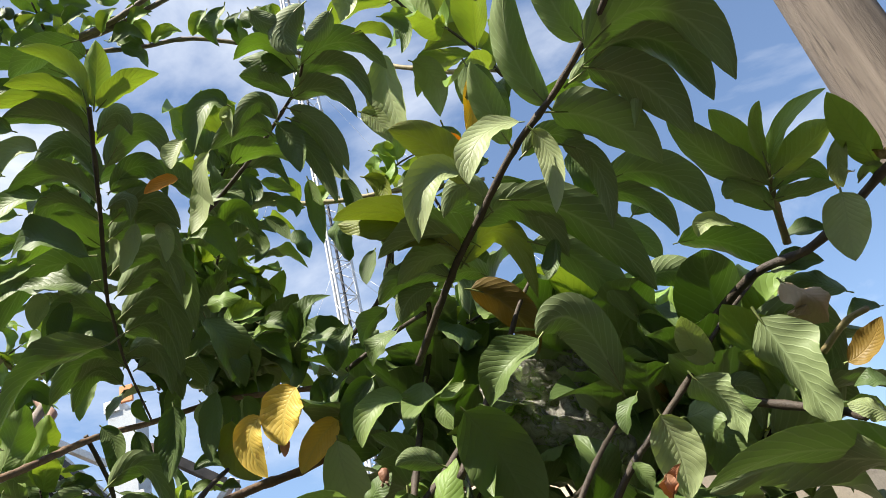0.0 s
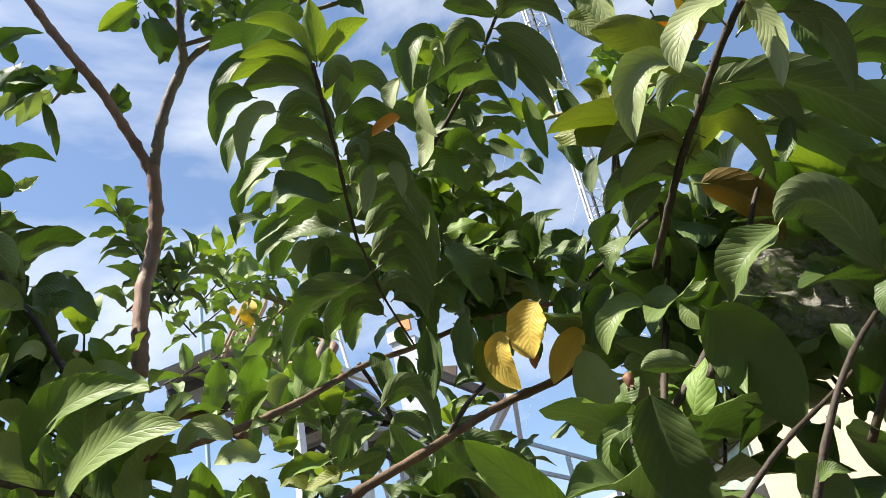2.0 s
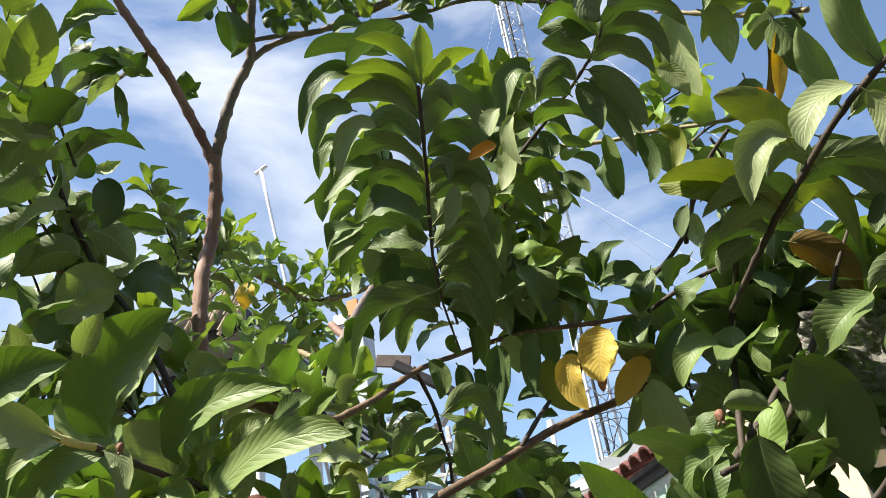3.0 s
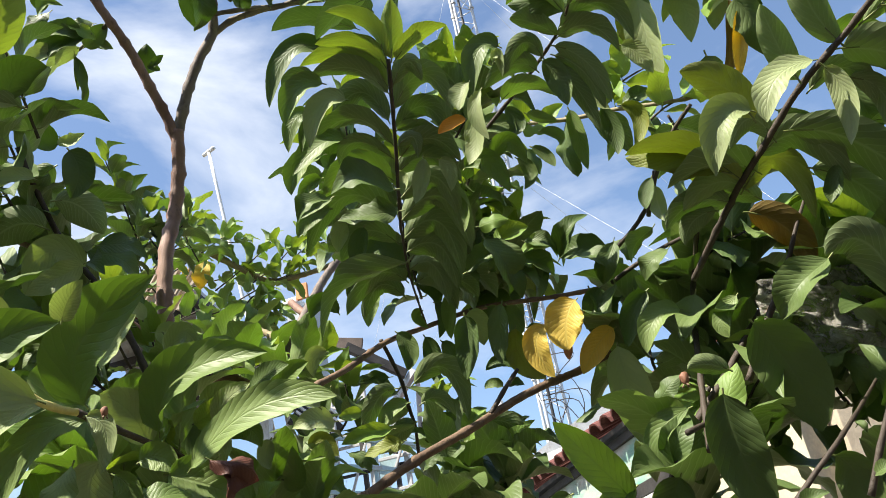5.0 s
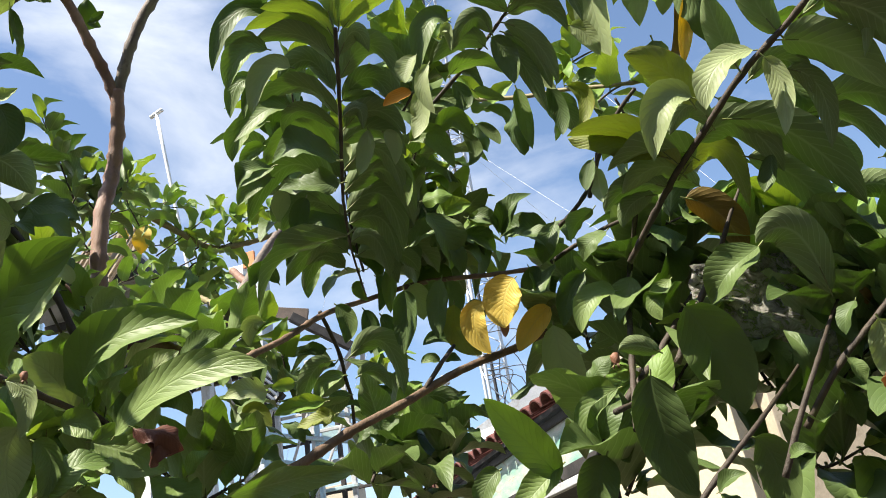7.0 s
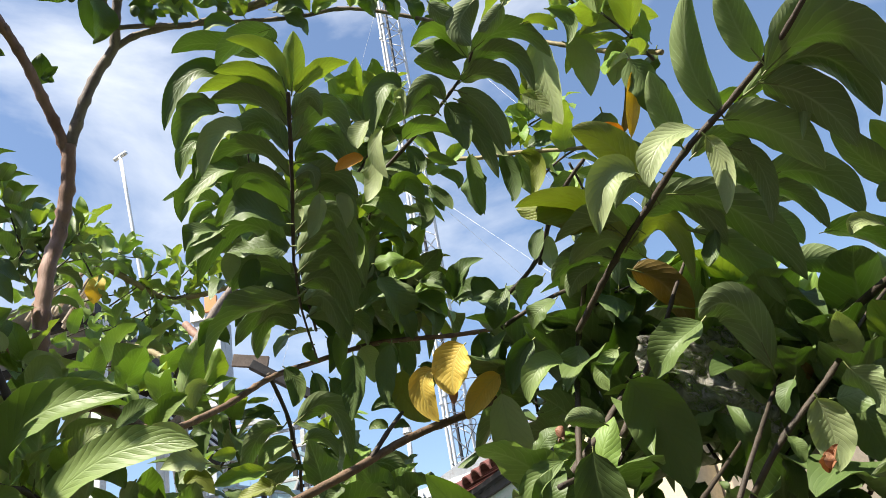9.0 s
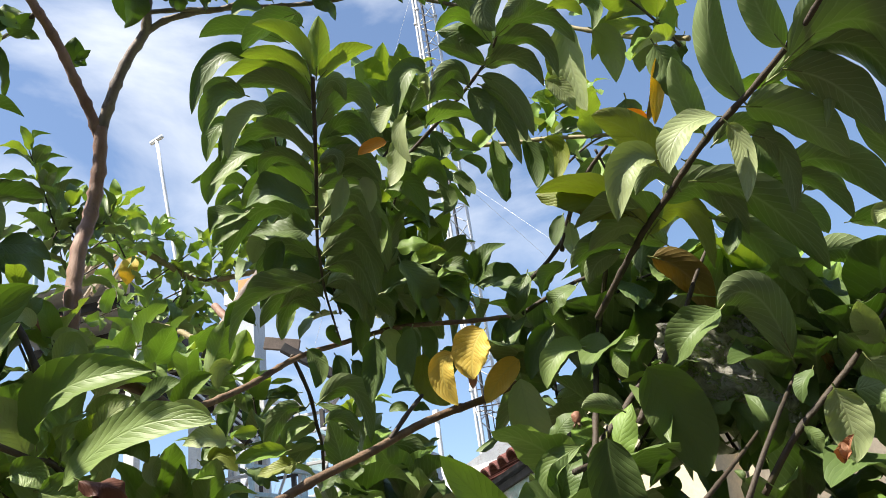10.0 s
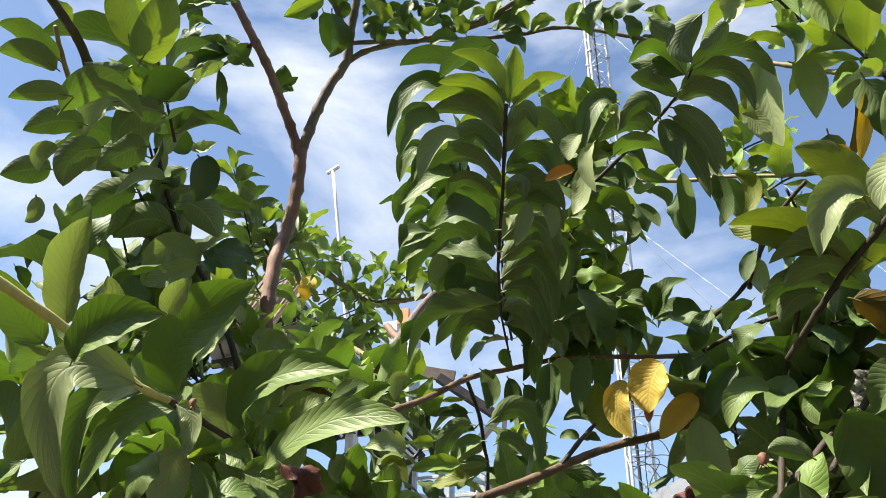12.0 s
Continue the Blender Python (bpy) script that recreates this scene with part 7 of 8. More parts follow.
arch(right, (0.342, 1.182, 2.210), (0.400, 1.205, 2.168), (0.438, 1.239, 2.098), (0.34, 0.69, 0.64), 0.048, "green")
arch(right, (0.255, 1.218, 2.190), (0.295, 1.235, 2.160), (0.315, 1.262, 2.102), (0.30, 0.76, 0.58), 0.049, "amber")
arch(right, (0.425, 1.167, 2.244), (0.484, 1.177, 2.226), (0.512, 1.198, 2.175), (0.54, 0.26, 0.80), 0.036, "green")
arch(right, (0.319, 1.132, 2.279), (0.350, 1.146, 2.252), (0.368, 1.152, 2.234), (0.58, 0.32, 0.75), 0.033, "green")
arch(right, (0.385, 1.059, 2.320), (0.427, 1.061, 2.318), (0.442, 1.071, 2.294), (0.39, 0.14, 0.91), 0.030, "fresh")
arch(right, (0.447, 0.959, 2.319), (0.485, 0.949, 2.341), (0.509, 0.935, 2.363), (-0.25, 0.65, 0.71), 0.038, "green")
arch(right, (0.366, 1.167, 2.199), (0.356, 1.173, 2.171), (0.344, 1.173, 2.152), (-0.41, -0.91, 0.06), 0.024, "green")
arch(right, (0.215, 1.207, 2.200), (0.182, 1.205, 2.194), (0.164, 1.214, 2.167), (-0.09, 0.94, 0.34), 0.031, "green")
arch(right, (0.283, 1.254, 2.218), (0.253, 1.242, 2.229), (0.213, 1.242, 2.211), (-0.16, 0.48, 0.86), 0.033, "green")
arch(right, (0.603, 1.119, 2.178), (0.584, 1.094, 2.216), (0.561, 1.070, 2.251), (0.36, 0.66, 0.65), 0.037, "young")
arch(right, (0.606, 1.125, 2.169), (0.553, 1.097, 2.204), (0.511, 1.059, 2.252), (0.45, 0.37, 0.81), 0.047, "green")
arch(right, (0.601, 1.096, 2.178), (0.600, 1.072, 2.213), (0.609, 1.055, 2.234), (-0.10, 0.79, 0.60), 0.018, "young")
arch(right, (0.604, 1.096, 2.177), (0.629, 1.065, 2.206), (0.670, 1.038, 2.215), (-0.71, -0.64, 0.28), 0.029, "young")
arch(right, (0.603, 1.103, 2.166), (0.646, 1.091, 2.184), (0.681, 1.079, 2.199), (-0.13, 0.62, 0.77), 0.042, "young")
arch(right, (0.608, 1.128, 2.163), (0.646, 1.119, 2.173), (0.669, 1.126, 2.155), (0.14, 0.45, 0.89), 0.026, "fresh")
arch(right, (0.608, 1.133, 2.155), (0.641, 1.131, 2.153), (0.677, 1.129, 2.149), (0.10, 0.29, 0.95), 0.026, "fresh")
arch(right, (0.606, 1.143, 2.146), (0.577, 1.125, 2.172), (0.554, 1.124, 2.166), (-0.01, 0.74, 0.67), 0.033, "fresh")
arch(right, (0.655, 1.007, 2.094), (0.636, 0.979, 2.125), (0.617, 0.949, 2.150), (-0.41, -0.49, -0.77), 0.033, "young")
arch(right, (0.628, 1.040, 2.093), (0.623, 1.050, 2.063), (0.617, 1.059, 2.027), (-0.41, -0.89, -0.19), 0.043, "pale")
arch(right, (0.633, 0.992, 2.127), (0.619, 1.001, 2.103), (0.614, 1.005, 2.079), (-0.59, -0.81, 0.02), 0.019, "olive")
arch(right, (0.636, 1.016, 2.087), (0.652, 1.011, 2.093), (0.658, 1.020, 2.076), (0.44, 0.14, 0.89), 0.016, "fresh")
arch(right, (0.545, 0.978, 1.814), (0.464, 0.950, 1.847), (0.377, 0.944, 1.837), (0.06, 0.34, 0.94), 0.051, "green")
arch(right, (0.396, 1.100, 1.945), (0.401, 1.112, 1.910), (0.398, 1.122, 1.867), (-0.20, -0.94, -0.26), 0.046, "pale")
arch(right, (0.510, 1.205, 2.021), (0.612, 1.195, 2.033), (0.598, 1.260, 1.915), (0.38, 0.65, 0.66), 0.041, "green")
arch(right, (0.385, 1.199, 2.010), (0.356, 1.153, 2.083), (0.309, 1.150, 2.080), (0.03, 0.80, 0.59), 0.055, "green")
arch(right, (0.536, 1.221, 1.911), (0.540, 1.228, 1.887), (0.540, 1.235, 1.858), (-0.45, -0.86, -0.26), 0.024, "fresh")
arch(right, (0.558, 1.046, 1.931), (0.579, 1.037, 1.938), (0.592, 1.019, 1.954), (-0.68, -0.73, 0.12), 0.027, "amber")
arch(right, (0.562, 1.157, 2.147), (0.531, 1.147, 2.155), (0.516, 1.148, 2.141), (0.15, -0.94, 0.30), 0.024, "pale")
arch(right, (0.437, 1.225, 2.100), (0.461, 1.240, 2.070), (0.460, 1.257, 2.033), (-0.15, -0.87, -0.47), 0.032, "green")
arch(right, (0.474, 1.145, 1.997), (0.456, 1.125, 2.020), (0.452, 1.105, 2.038), (-0.08, -0.68, -0.73), 0.031, "pale")
arch(right, (0.498, 1.190, 1.995), (0.530, 1.186, 1.998), (0.548, 1.204, 1.960), (0.43, 0.45, 0.78), 0.025, "young")
arch(right, (0.485, 1.187, 1.978), (0.513, 1.190, 1.971), (0.513, 1.211, 1.933), (0.15, 0.84, 0.53), 0.030, "green")
arch(right, (0.495, 1.295, 2.274), (0.529, 1.290, 2.279), (0.545, 1.315, 2.234), (0.30, 0.65, 0.70), 0.032, "green")
arch(right, (0.447, 1.296, 2.272), (0.494, 1.309, 2.246), (0.515, 1.326, 2.213), (0.34, 0.62, 0.71), 0.039, "green")
arch(right, (0.467, 1.261, 2.157), (0.510, 1.257, 2.158), (0.542, 1.271, 2.123), (0.12, 0.84, 0.53), 0.040, "green")
arch(right, (0.526, 1.260, 2.198), (0.587, 1.265, 2.181), (0.636, 1.284, 2.133), (0.47, 0.17, 0.87), 0.062, "green")
arch(right, (0.587, 1.328, 2.156), (0.614, 1.347, 2.123), (0.595, 1.365, 2.086), (0.30, 0.83, 0.47), 0.042, "green")
arch(right, (0.212, 1.206, 2.037), (0.241, 1.235, 1.977), (0.252, 1.266, 1.899), (-0.08, -0.91, -0.41), 0.080, "green")
arch(right, (0.144, 1.099, 1.936), (0.143, 1.122, 1.873), (0.164, 1.152, 1.803), (-0.01, -0.93, -0.37), 0.060, "green")
arch(right, (0.034, 1.363, 2.100), (0.035, 1.391, 2.026), (0.051, 1.423, 1.943), (0.07, -0.93, -0.35), 0.060, "pale")
arch(right, (0.106, 1.256, 1.963), (0.058, 1.248, 1.935), (0.070, 1.258, 1.888), (-0.28, -0.95, 0.11), 0.035, "fresh")
arch(right, (0.012, 1.179, 1.855), (-0.015, 1.136, 1.900), (-0.047, 1.084, 1.947), (0.45, -0.75, -0.48), 0.046, "fresh")
arch(right, (0.018, 1.174, 1.869), (-0.012, 1.167, 1.848), (-0.048, 1.157, 1.820), (-0.05, -0.92, 0.40), 0.039, "fresh")
arch(right, (0.072, 1.215, 1.875), (0.053, 1.223, 1.841), (0.035, 1.232, 1.801), (-0.02, -0.98, -0.22), 0.052, "green")
arch(right, (0.241, 1.158, 1.854), (0.259, 1.173, 1.822), (0.252, 1.195, 1.758), (-0.13, -0.92, -0.37), 0.046, "green")
arch(right, (0.135, 1.319, 2.117), (0.098, 1.305, 2.107), (0.074, 1.307, 2.062), (-0.09, -0.94, 0.32), 0.039, "fresh")
arch(right, (0.097, 1.350, 2.168), (0.071, 1.353, 2.142), (0.048, 1.364, 2.095), (0.02, -0.98, -0.20), 0.036, "green")
arch(right, (0.028, 1.433, 2.224), (0.007, 1.440, 2.192), (0.025, 1.460, 2.149), (0.06, -0.94, -0.34), 0.034, "green")
arch(right, (0.215, 1.318, 2.115), (0.188, 1.317, 2.088), (0.189, 1.320, 2.059), (-0.32, -0.94, 0.11), 0.029, "fresh")
arch(right, (-0.055, 1.153, 1.874), (-0.073, 1.150, 1.858), (-0.084, 1.152, 1.827), (-0.10, -0.99, 0.09), 0.029, "green")
arch(right, (0.159, 1.381, 2.070), (0.148, 1.369, 2.088), (0.120, 1.366, 2.077), (-0.24, 0.84, 0.49), 0.026, "green")
arch(right, (0.171, 1.266, 2.001), (0.145, 1.253, 2.012), (0.118, 1.246, 2.010), (-0.23, 0.83, 0.51), 0.028, "green")
arch(right, (0.082, 1.344, 2.055), (0.107, 1.347, 2.057), (0.127, 1.343, 2.068), (-0.16, 0.80, 0.58), 0.028, "green")
arch(right, (0.121, 1.256, 1.934), (0.099, 1.260, 1.896), (0.098, 1.261, 1.867), (-0.31, -0.95, 0.05), 0.031, "green")
arch(right, (0.326, 1.331, 1.992), (0.278, 1.320, 1.986), (0.241, 1.318, 1.964), (-0.19, 0.97, 0.14), 0.045, "green")
arch(right, (0.372, 1.318, 1.992), (0.325, 1.300, 2.000), (0.298, 1.276, 2.032), (-0.20, 0.84, 0.51), 0.047, "green")
arch(right, (0.222, 1.295, 2.680), (0.219, 1.321, 2.604), (0.225, 1.342, 2.525), (-0.45, -0.85, -0.26), 0.060, "pale")
arch(right, (0.266, 1.318, 2.670), (0.293, 1.338, 2.634), (0.286, 1.353, 2.574), (-0.38, -0.84, -0.38), 0.050, "pale")
arch(right, (0.355, 1.350, 2.677), (0.347, 1.361, 2.634), (0.328, 1.364, 2.591), (-0.33, -0.94, -0.05), 0.043, "pale")
arch(right, (0.371, 1.373, 2.648), (0.358, 1.395, 2.573), (0.319, 1.394, 2.506), (-0.37, -0.93, -0.00), 0.030, "amber")
arch(right, (0.176, 1.218, 2.778), (0.189, 1.233, 2.749), (0.173, 1.237, 2.714), (-0.05, -0.96, -0.27), 0.041, "pale")
arch(right, (0.322, 1.275, 2.780), (0.347, 1.296, 2.742), (0.360, 1.307, 2.705), (-0.24, -0.84, -0.48), 0.056, "pale")
arch(right, (0.414, 1.376, 2.672), (0.356, 1.322, 2.690), (0.287, 1.285, 2.655), (0.58, -0.81, -0.04), 0.053, "olive")
arch(right, (0.204, 1.331, 2.690), (0.200, 1.347, 2.642), (0.205, 1.360, 2.595), (-0.30, -0.91, -0.28), 0.042, "olive")
# dark twig bark on these stems also stands for shade inside the crown
stem(right, "twig", .006, .0045, [(0.027, 1.225, 1.819), (0.093, 1.273, 1.927), (0.167, 1.315, 2.007), (0.224, 1.334, 2.071), (0.281, 1.350, 2.131), (0.321, 1.359, 2.178)])
stem(right, "twig", .0036, .0018, [(0.150, 1.077, 1.782), (0.200, 1.089, 1.827), (0.245, 1.109, 1.864), (0.306, 1.212, 1.919), (0.360, 1.295, 1.971)])
stem(right, "twig", .0038, .0018, [(0.246, 1.065, 1.798), (0.277, 1.064, 1.852), (0.316, 1.087, 1.908), (0.370, 1.185, 1.976), (0.413, 1.268, 2.026)])
stem(right, "twig", .004, .003, [(0.095, 1.193, 1.921), (0.127, 1.230, 1.935), (0.157, 1.258, 1.943)])
stem(right, "twig", .0048, .003, [(0.166, 1.303, 2.149), (0.241, 1.195, 2.208), (0.287, 1.140, 2.237), (0.342, 1.074, 2.270), (0.390, 1.026, 2.287), (0.422, 0.983, 2.297), (0.448, 0.935, 2.302), (0.470, 0.885, 2.312), (0.500, 0.815, 2.330)])
stem(right, "twig", .004, .003, [(0.048, 1.454, 2.236), (0.098, 1.429, 2.247), (0.146, 1.376, 2.241), (0.189, 1.324, 2.229)])
stem(right, "twig", .0045, .0035, [(0.115, 1.217, 1.898), (0.153, 1.368, 2.116), (0.180, 1.388, 2.205), (0.197, 1.319, 2.238)])
stem(right, "twig", .0045, .0018, [(0.311, 1.220, 1.862), (0.359, 1.180, 1.918), (0.429, 1.168, 1.975), (0.466, 1.179, 2.009), (0.504, 1.188, 2.044), (0.554, 1.200, 2.084), (0.603, 1.233, 2.124)])
stem(right, "twig", .005, .002, [(0.187, 1.248, 1.977), (0.235, 1.245, 2.049), (0.274, 1.233, 2.102), (0.306, 1.229, 2.155), (0.333, 1.250, 2.199)])
stem(right, "stalk", .005, .003, [(0.621, 1.189, 2.124), (0.612, 1.143, 2.161), (0.609, 1.106, 2.190)])
stem(right, "twig", .006, .004, [(0.446, 1.317, 2.045), (0.518, 1.250, 2.078), (0.564, 1.170, 2.090), (0.611, 1.127, 2.082), (0.640, 1.074, 2.086), (0.657, 1.001, 2.085), (0.679, 0.983, 2.092)])
stem(right, "stalk", .004, .003, [(0.581, 1.140, 1.975), (0.600, 1.104, 1.987), (0.607, 1.067, 1.981)])
stem(right, "twig", .005, .004, [(0.501, 1.179, 1.957), (0.526, 1.151, 1.936), (0.556, 1.110, 1.907), (0.555, 1.059, 1.884)])
stem(right, "stalk", .005, .004, [(0.412, 1.308, 2.594), (0.330, 1.385, 2.686), (0.260, 1.412, 2.747), (0.207, 1.440, 2.800)])
stem(right, "twig", .004, .003, [(0.135, 1.382, 2.302), (0.159, 1.331, 2.336), (0.200, 1.275, 2.372), (0.235, 1.237, 2.389)])
leaf(right, (0.064, 1.268, 1.892), (0.103, 1.268, 1.958), (-0.06, -1.00, 0.03), 0.042, "green", 0.09)
leaf(right, (0.067, 1.301, 1.986), (0.108, 1.284, 2.015), (-0.45, -0.89, 0.10), 0.031, "green", 0.09)
leaf(right, (0.164, 1.358, 2.146), (0.131, 1.374, 2.074), (-0.55, -0.83, 0.07), 0.047, "green", 0.09)
leaf(right, (0.233, 1.404, 1.947), (0.205, 1.413, 1.908), (-0.59, -0.77, 0.25), 0.028, "green", 0.09)
leaf(right, (0.205, 1.408, 1.940), (0.208, 1.418, 1.892), (0.51, -0.85, -0.14), 0.029, "green", 0.09)
leaf(right, (0.180, 1.074, 1.797), (0.211, 1.061, 1.809), (-0.47, -0.80, 0.37), 0.018, "green", 0.09)
leaf(right, (0.181, 1.074, 1.795), (0.203, 1.067, 1.767), (0.29, -0.85, 0.45), 0.016, "green", 0.09)
leaf(right, (0.255, 1.062, 1.816), (0.281, 1.056, 1.815), (-0.18, -0.87, 0.45), 0.015, "green", 0.09)
leaf(right, (0.282, 1.201, 1.892), (0.289, 1.199, 1.876), (0.25, -0.95, 0.20), 0.010, "green", 0.09)
leaf(right, (0.113, 1.323, 1.858), (0.109, 1.325, 1.829), (-0.59, -0.81, 0.03), 0.017, "green", 0.09)
leaf(right, (0.129, 1.322, 1.862), (0.149, 1.318, 1.842), (0.27, -0.85, 0.45), 0.017, "green", 0.09)
leaf(right, (0.234, 1.163, 2.232), (0.121, 1.146, 2.286), (0.23, -0.96, 0.17), 0.045, "olive", 0.09)
leaf(right, (0.311, 1.149, 2.074), (0.241, 1.170, 2.021), (-0.39, -0.91, 0.16), 0.052, "green", 0.09)
leaf(right, (0.389, 1.060, 1.887), (0.375, 1.080, 1.863), (-0.60, -0.75, -0.26), 0.013, "dry", 0.09)
leaf(right, (0.436, 1.332, 2.080), (0.454, 1.315, 2.087), (-0.57, -0.76, -0.31), 0.015, "yellow", 0.09)
leaf(right, (0.474, 1.312, 2.105), (0.489, 1.318, 2.113), (0.39, -0.92, -0.02), 0.012, "yellow", 0.09)
leaf(right, (0.434, 1.247, 1.999), (0.428, 1.237, 2.023), (0.48, -0.85, -0.20), 0.016, "amber", 0.09)
leaf(right, (0.337, 1.265, 2.028), (0.324, 1.252, 2.075), (0.58, -0.81, -0.07), 0.029, "green", 0.09)
leaf(right, (0.307, 1.280, 1.991), (0.319, 1.303, 1.921), (0.42, -0.88, -0.22), 0.043, "green", 0.09)
leaf(right, (0.328, 1.241, 1.908), (0.319, 1.216, 1.982), (0.39, -0.88, -0.25), 0.046, "green", 0.09)
leaf(right, (0.368, 1.231, 1.908), (0.373, 1.231, 1.852), (0.49, -0.87, 0.05), 0.033, "green", 0.09)
leaf(right, (0.317, 1.396, 1.917), (0.350, 1.385, 1.941), (-0.47, -0.85, 0.25), 0.024, "green", 0.09)
leaf(right, (0.436, 1.091, 1.969), (0.458, 1.091, 1.895), (0.89, 0.36, 0.27), 0.044, "green", 0.09)
leaf(right, (0.010, 1.412, 2.281), (0.053, 1.422, 2.241), (0.42, -0.88, 0.22), 0.035, "green", 0.09)
leaf(right, (0.070, 1.411, 2.288), (0.036, 1.438, 2.230), (-0.09, -0.93, -0.36), 0.036, "green", 0.09)
leaf(right, (0.135, 1.363, 2.272), (0.089, 1.371, 2.226), (-0.60, 0.42, 0.68), 0.038, "green", 0.09)
leaf(right, (0.145, 1.332, 2.217), (0.101, 1.351, 2.184), (-0.45, -0.89, 0.08), 0.034, "green", 0.09)
leaf(right, (0.653, 0.995, 2.105), (0.658, 0.988, 2.084), (-0.18, -0.94, 0.27), 0.013, "amber", 0.09)
leaf(right, (0.634, 1.011, 2.096), (0.615, 1.017, 2.084), (-0.48, -0.81, 0.34), 0.015, "yellow", 0.09)
leaf(right, (0.638, 1.152, 2.035), (0.587, 1.176, 2.078), (-0.25, -0.94, 0.24), 0.030, "green", 0.09)
leaf(right, (0.516, 1.082, 2.006), (0.539, 1.088, 1.883), (0.90, 0.40, 0.19), 0.064, "green", 0.09)
leaf(right, (0.529, 0.934, 1.814), (0.388, 0.989, 1.844), (0.39, 0.63, 0.68), 0.045, "green", 0.09)
leaf(right, (0.552, 1.006, 1.867), (0.524, 1.005, 1.886), (0.11, -0.99, 0.13), 0.020, "pale", 0.09)
leaf(right, (0.568, 1.123, 2.053), (0.597, 1.135, 2.001), (0.00, -0.98, -0.22), 0.037, "tan", 0.09)
leaf(right, (0.596, 1.120, 2.018), (0.561, 1.133, 2.021), (-0.33, -0.94, -0.04), 0.017, "tan", 0.09)
leaf(right, (0.660, 1.148, 2.008), (0.629, 1.162, 2.011), (-0.37, -0.86, 0.35), 0.020, "green", 0.09)
leaf(right, (0.563, 0.997, 1.887), (0.536, 1.006, 1.898), (-0.09, -0.87, 0.49), 0.018, "green", 0.09)
leaf(right, (0.430, 1.152, 1.951), (0.502, 1.137, 1.942), (-0.13, -0.91, 0.40), 0.043, "green", 0.09)
leaf(right, (0.543, 1.217, 1.959), (0.568, 1.203, 1.912), (0.17, -0.91, 0.37), 0.032, "green", 0.09)
leaf(right, (0.579, 1.165, 2.085), (0.628, 1.143, 2.072), (-0.34, -0.90, 0.26), 0.032, "green", 0.09)
leaf(right, (0.540, 1.224, 1.931), (0.577, 1.198, 1.925), (-0.43, -0.73, 0.53), 0.026, "green", 0.09)
leaf(right, (0.425, 1.278, 2.090), (0.441, 1.279, 2.040), (0.45, -0.89, 0.11), 0.030, "green", 0.09)
leaf(right, (0.422, 1.384, 2.659), (0.398, 1.429, 2.622), (-0.81, -0.56, -0.16), 0.037, "green", 0.09)
leaf(right, (0.156, 1.336, 2.327), (0.155, 1.359, 2.275), (-0.09, 0.91, 0.41), 0.028, "pale", 0.09)
leaf(right, (0.196, 1.329, 2.336), (0.168, 1.316, 2.373), (0.44, -0.89, 0.05), 0.028, "green", 0.09)
leaf(right, (0.223, 1.319, 2.348), (0.278, 1.321, 2.330), (0.06, -1.00, 0.07), 0.034, "green", 0.09)
leaf(right, (0.051, 1.163, 2.809), (-0.010, 1.147, 2.817), (-0.03, 0.51, 0.86), 0.037, "young", 0.09)
leaf(right, (-0.009, 1.150, 2.818), (-0.077, 1.147, 2.820), (0.03, -0.99, -0.15), 0.028, "young", 0.09)
leaf(right, (-0.105, 1.330, 3.050), (-0.161, 1.300, 3.062), (0.39, -0.87, -0.29), 0.033, "young", 0.09)
leaf(right, (-0.230, 1.288, 3.063), (-0.361, 1.237, 3.060), (0.36, -0.89, -0.27), 0.040, "green", 0.09)
leaf(right, (-0.265, 1.279, 3.061), (-0.246, 1.310, 3.034), (0.64, -0.69, -0.34), 0.026, "green", 0.09)
leaf(right, (-0.238, 1.307, 3.044), (-0.204, 1.348, 3.019), (0.69, -0.69, -0.20), 0.034, "green", 0.09)
leaf(right, (0.094, 1.185, 2.788), (0.156, 1.194, 2.777), (0.12, -0.99, -0.11), 0.036, "young", 0.09)
leaf(right, (0.104, 1.197, 2.776), (0.125, 1.229, 2.738), (0.64, -0.73, -0.24), 0.031, "green", 0.09)
leaf(right, (0.333, 1.163, 2.474), (0.309, 1.225, 2.398), (-0.17, -0.79, -0.59), 0.021, "yellow", 0.09)
leaf(right, (0.300, 1.216, 2.406), (0.259, 1.206, 2.421), (0.08, -0.91, -0.42), 0.018, "orange", 0.09)
leaf(right, (0.621, 1.186, 2.132), (0.660, 1.166, 2.118), (-0.32, -0.88, 0.35), 0.026, "green", 0.09)
leaf(right, (0.330, 1.155, 2.486), (0.362, 1.209, 2.401), (0.18, -0.86, -0.48), 0.051, "green", 0.09)
leaf(right, (0.416, 1.153, 2.303), (0.432, 1.199, 2.228), (0.12, -0.86, -0.50), 0.039, "green", 0.09)
leaf(right, (0.270, 1.286, 2.398), (0.331, 1.278, 2.413), (-0.14, -0.99, 0.05), 0.037, "green", 0.09)
leaf(right, (0.281, 1.241, 2.465), (0.291, 1.289, 2.393), (0.61, -0.70, -0.38), 0.050, "green", 0.09)
leaf(right, (0.266, 1.213, 2.070), (0.351, 1.218, 2.004), (0.14, -0.98, 0.11), 0.035, "green", 0.09)
leaf(right, (0.458, 1.195, 1.958), (0.480, 1.211, 1.871), (0.01, -0.98, -0.18), 0.053, "green", 0.09)
leaf(right, (0.531, 1.140, 2.016), (0.552, 1.156, 1.964), (0.09, -0.96, -0.25), 0.034, "green", 0.09)
leaf(right, (0.330, 1.261, 1.961), (0.356, 1.276, 1.918), (0.11, -0.96, -0.25), 0.030, "green", 0.09)
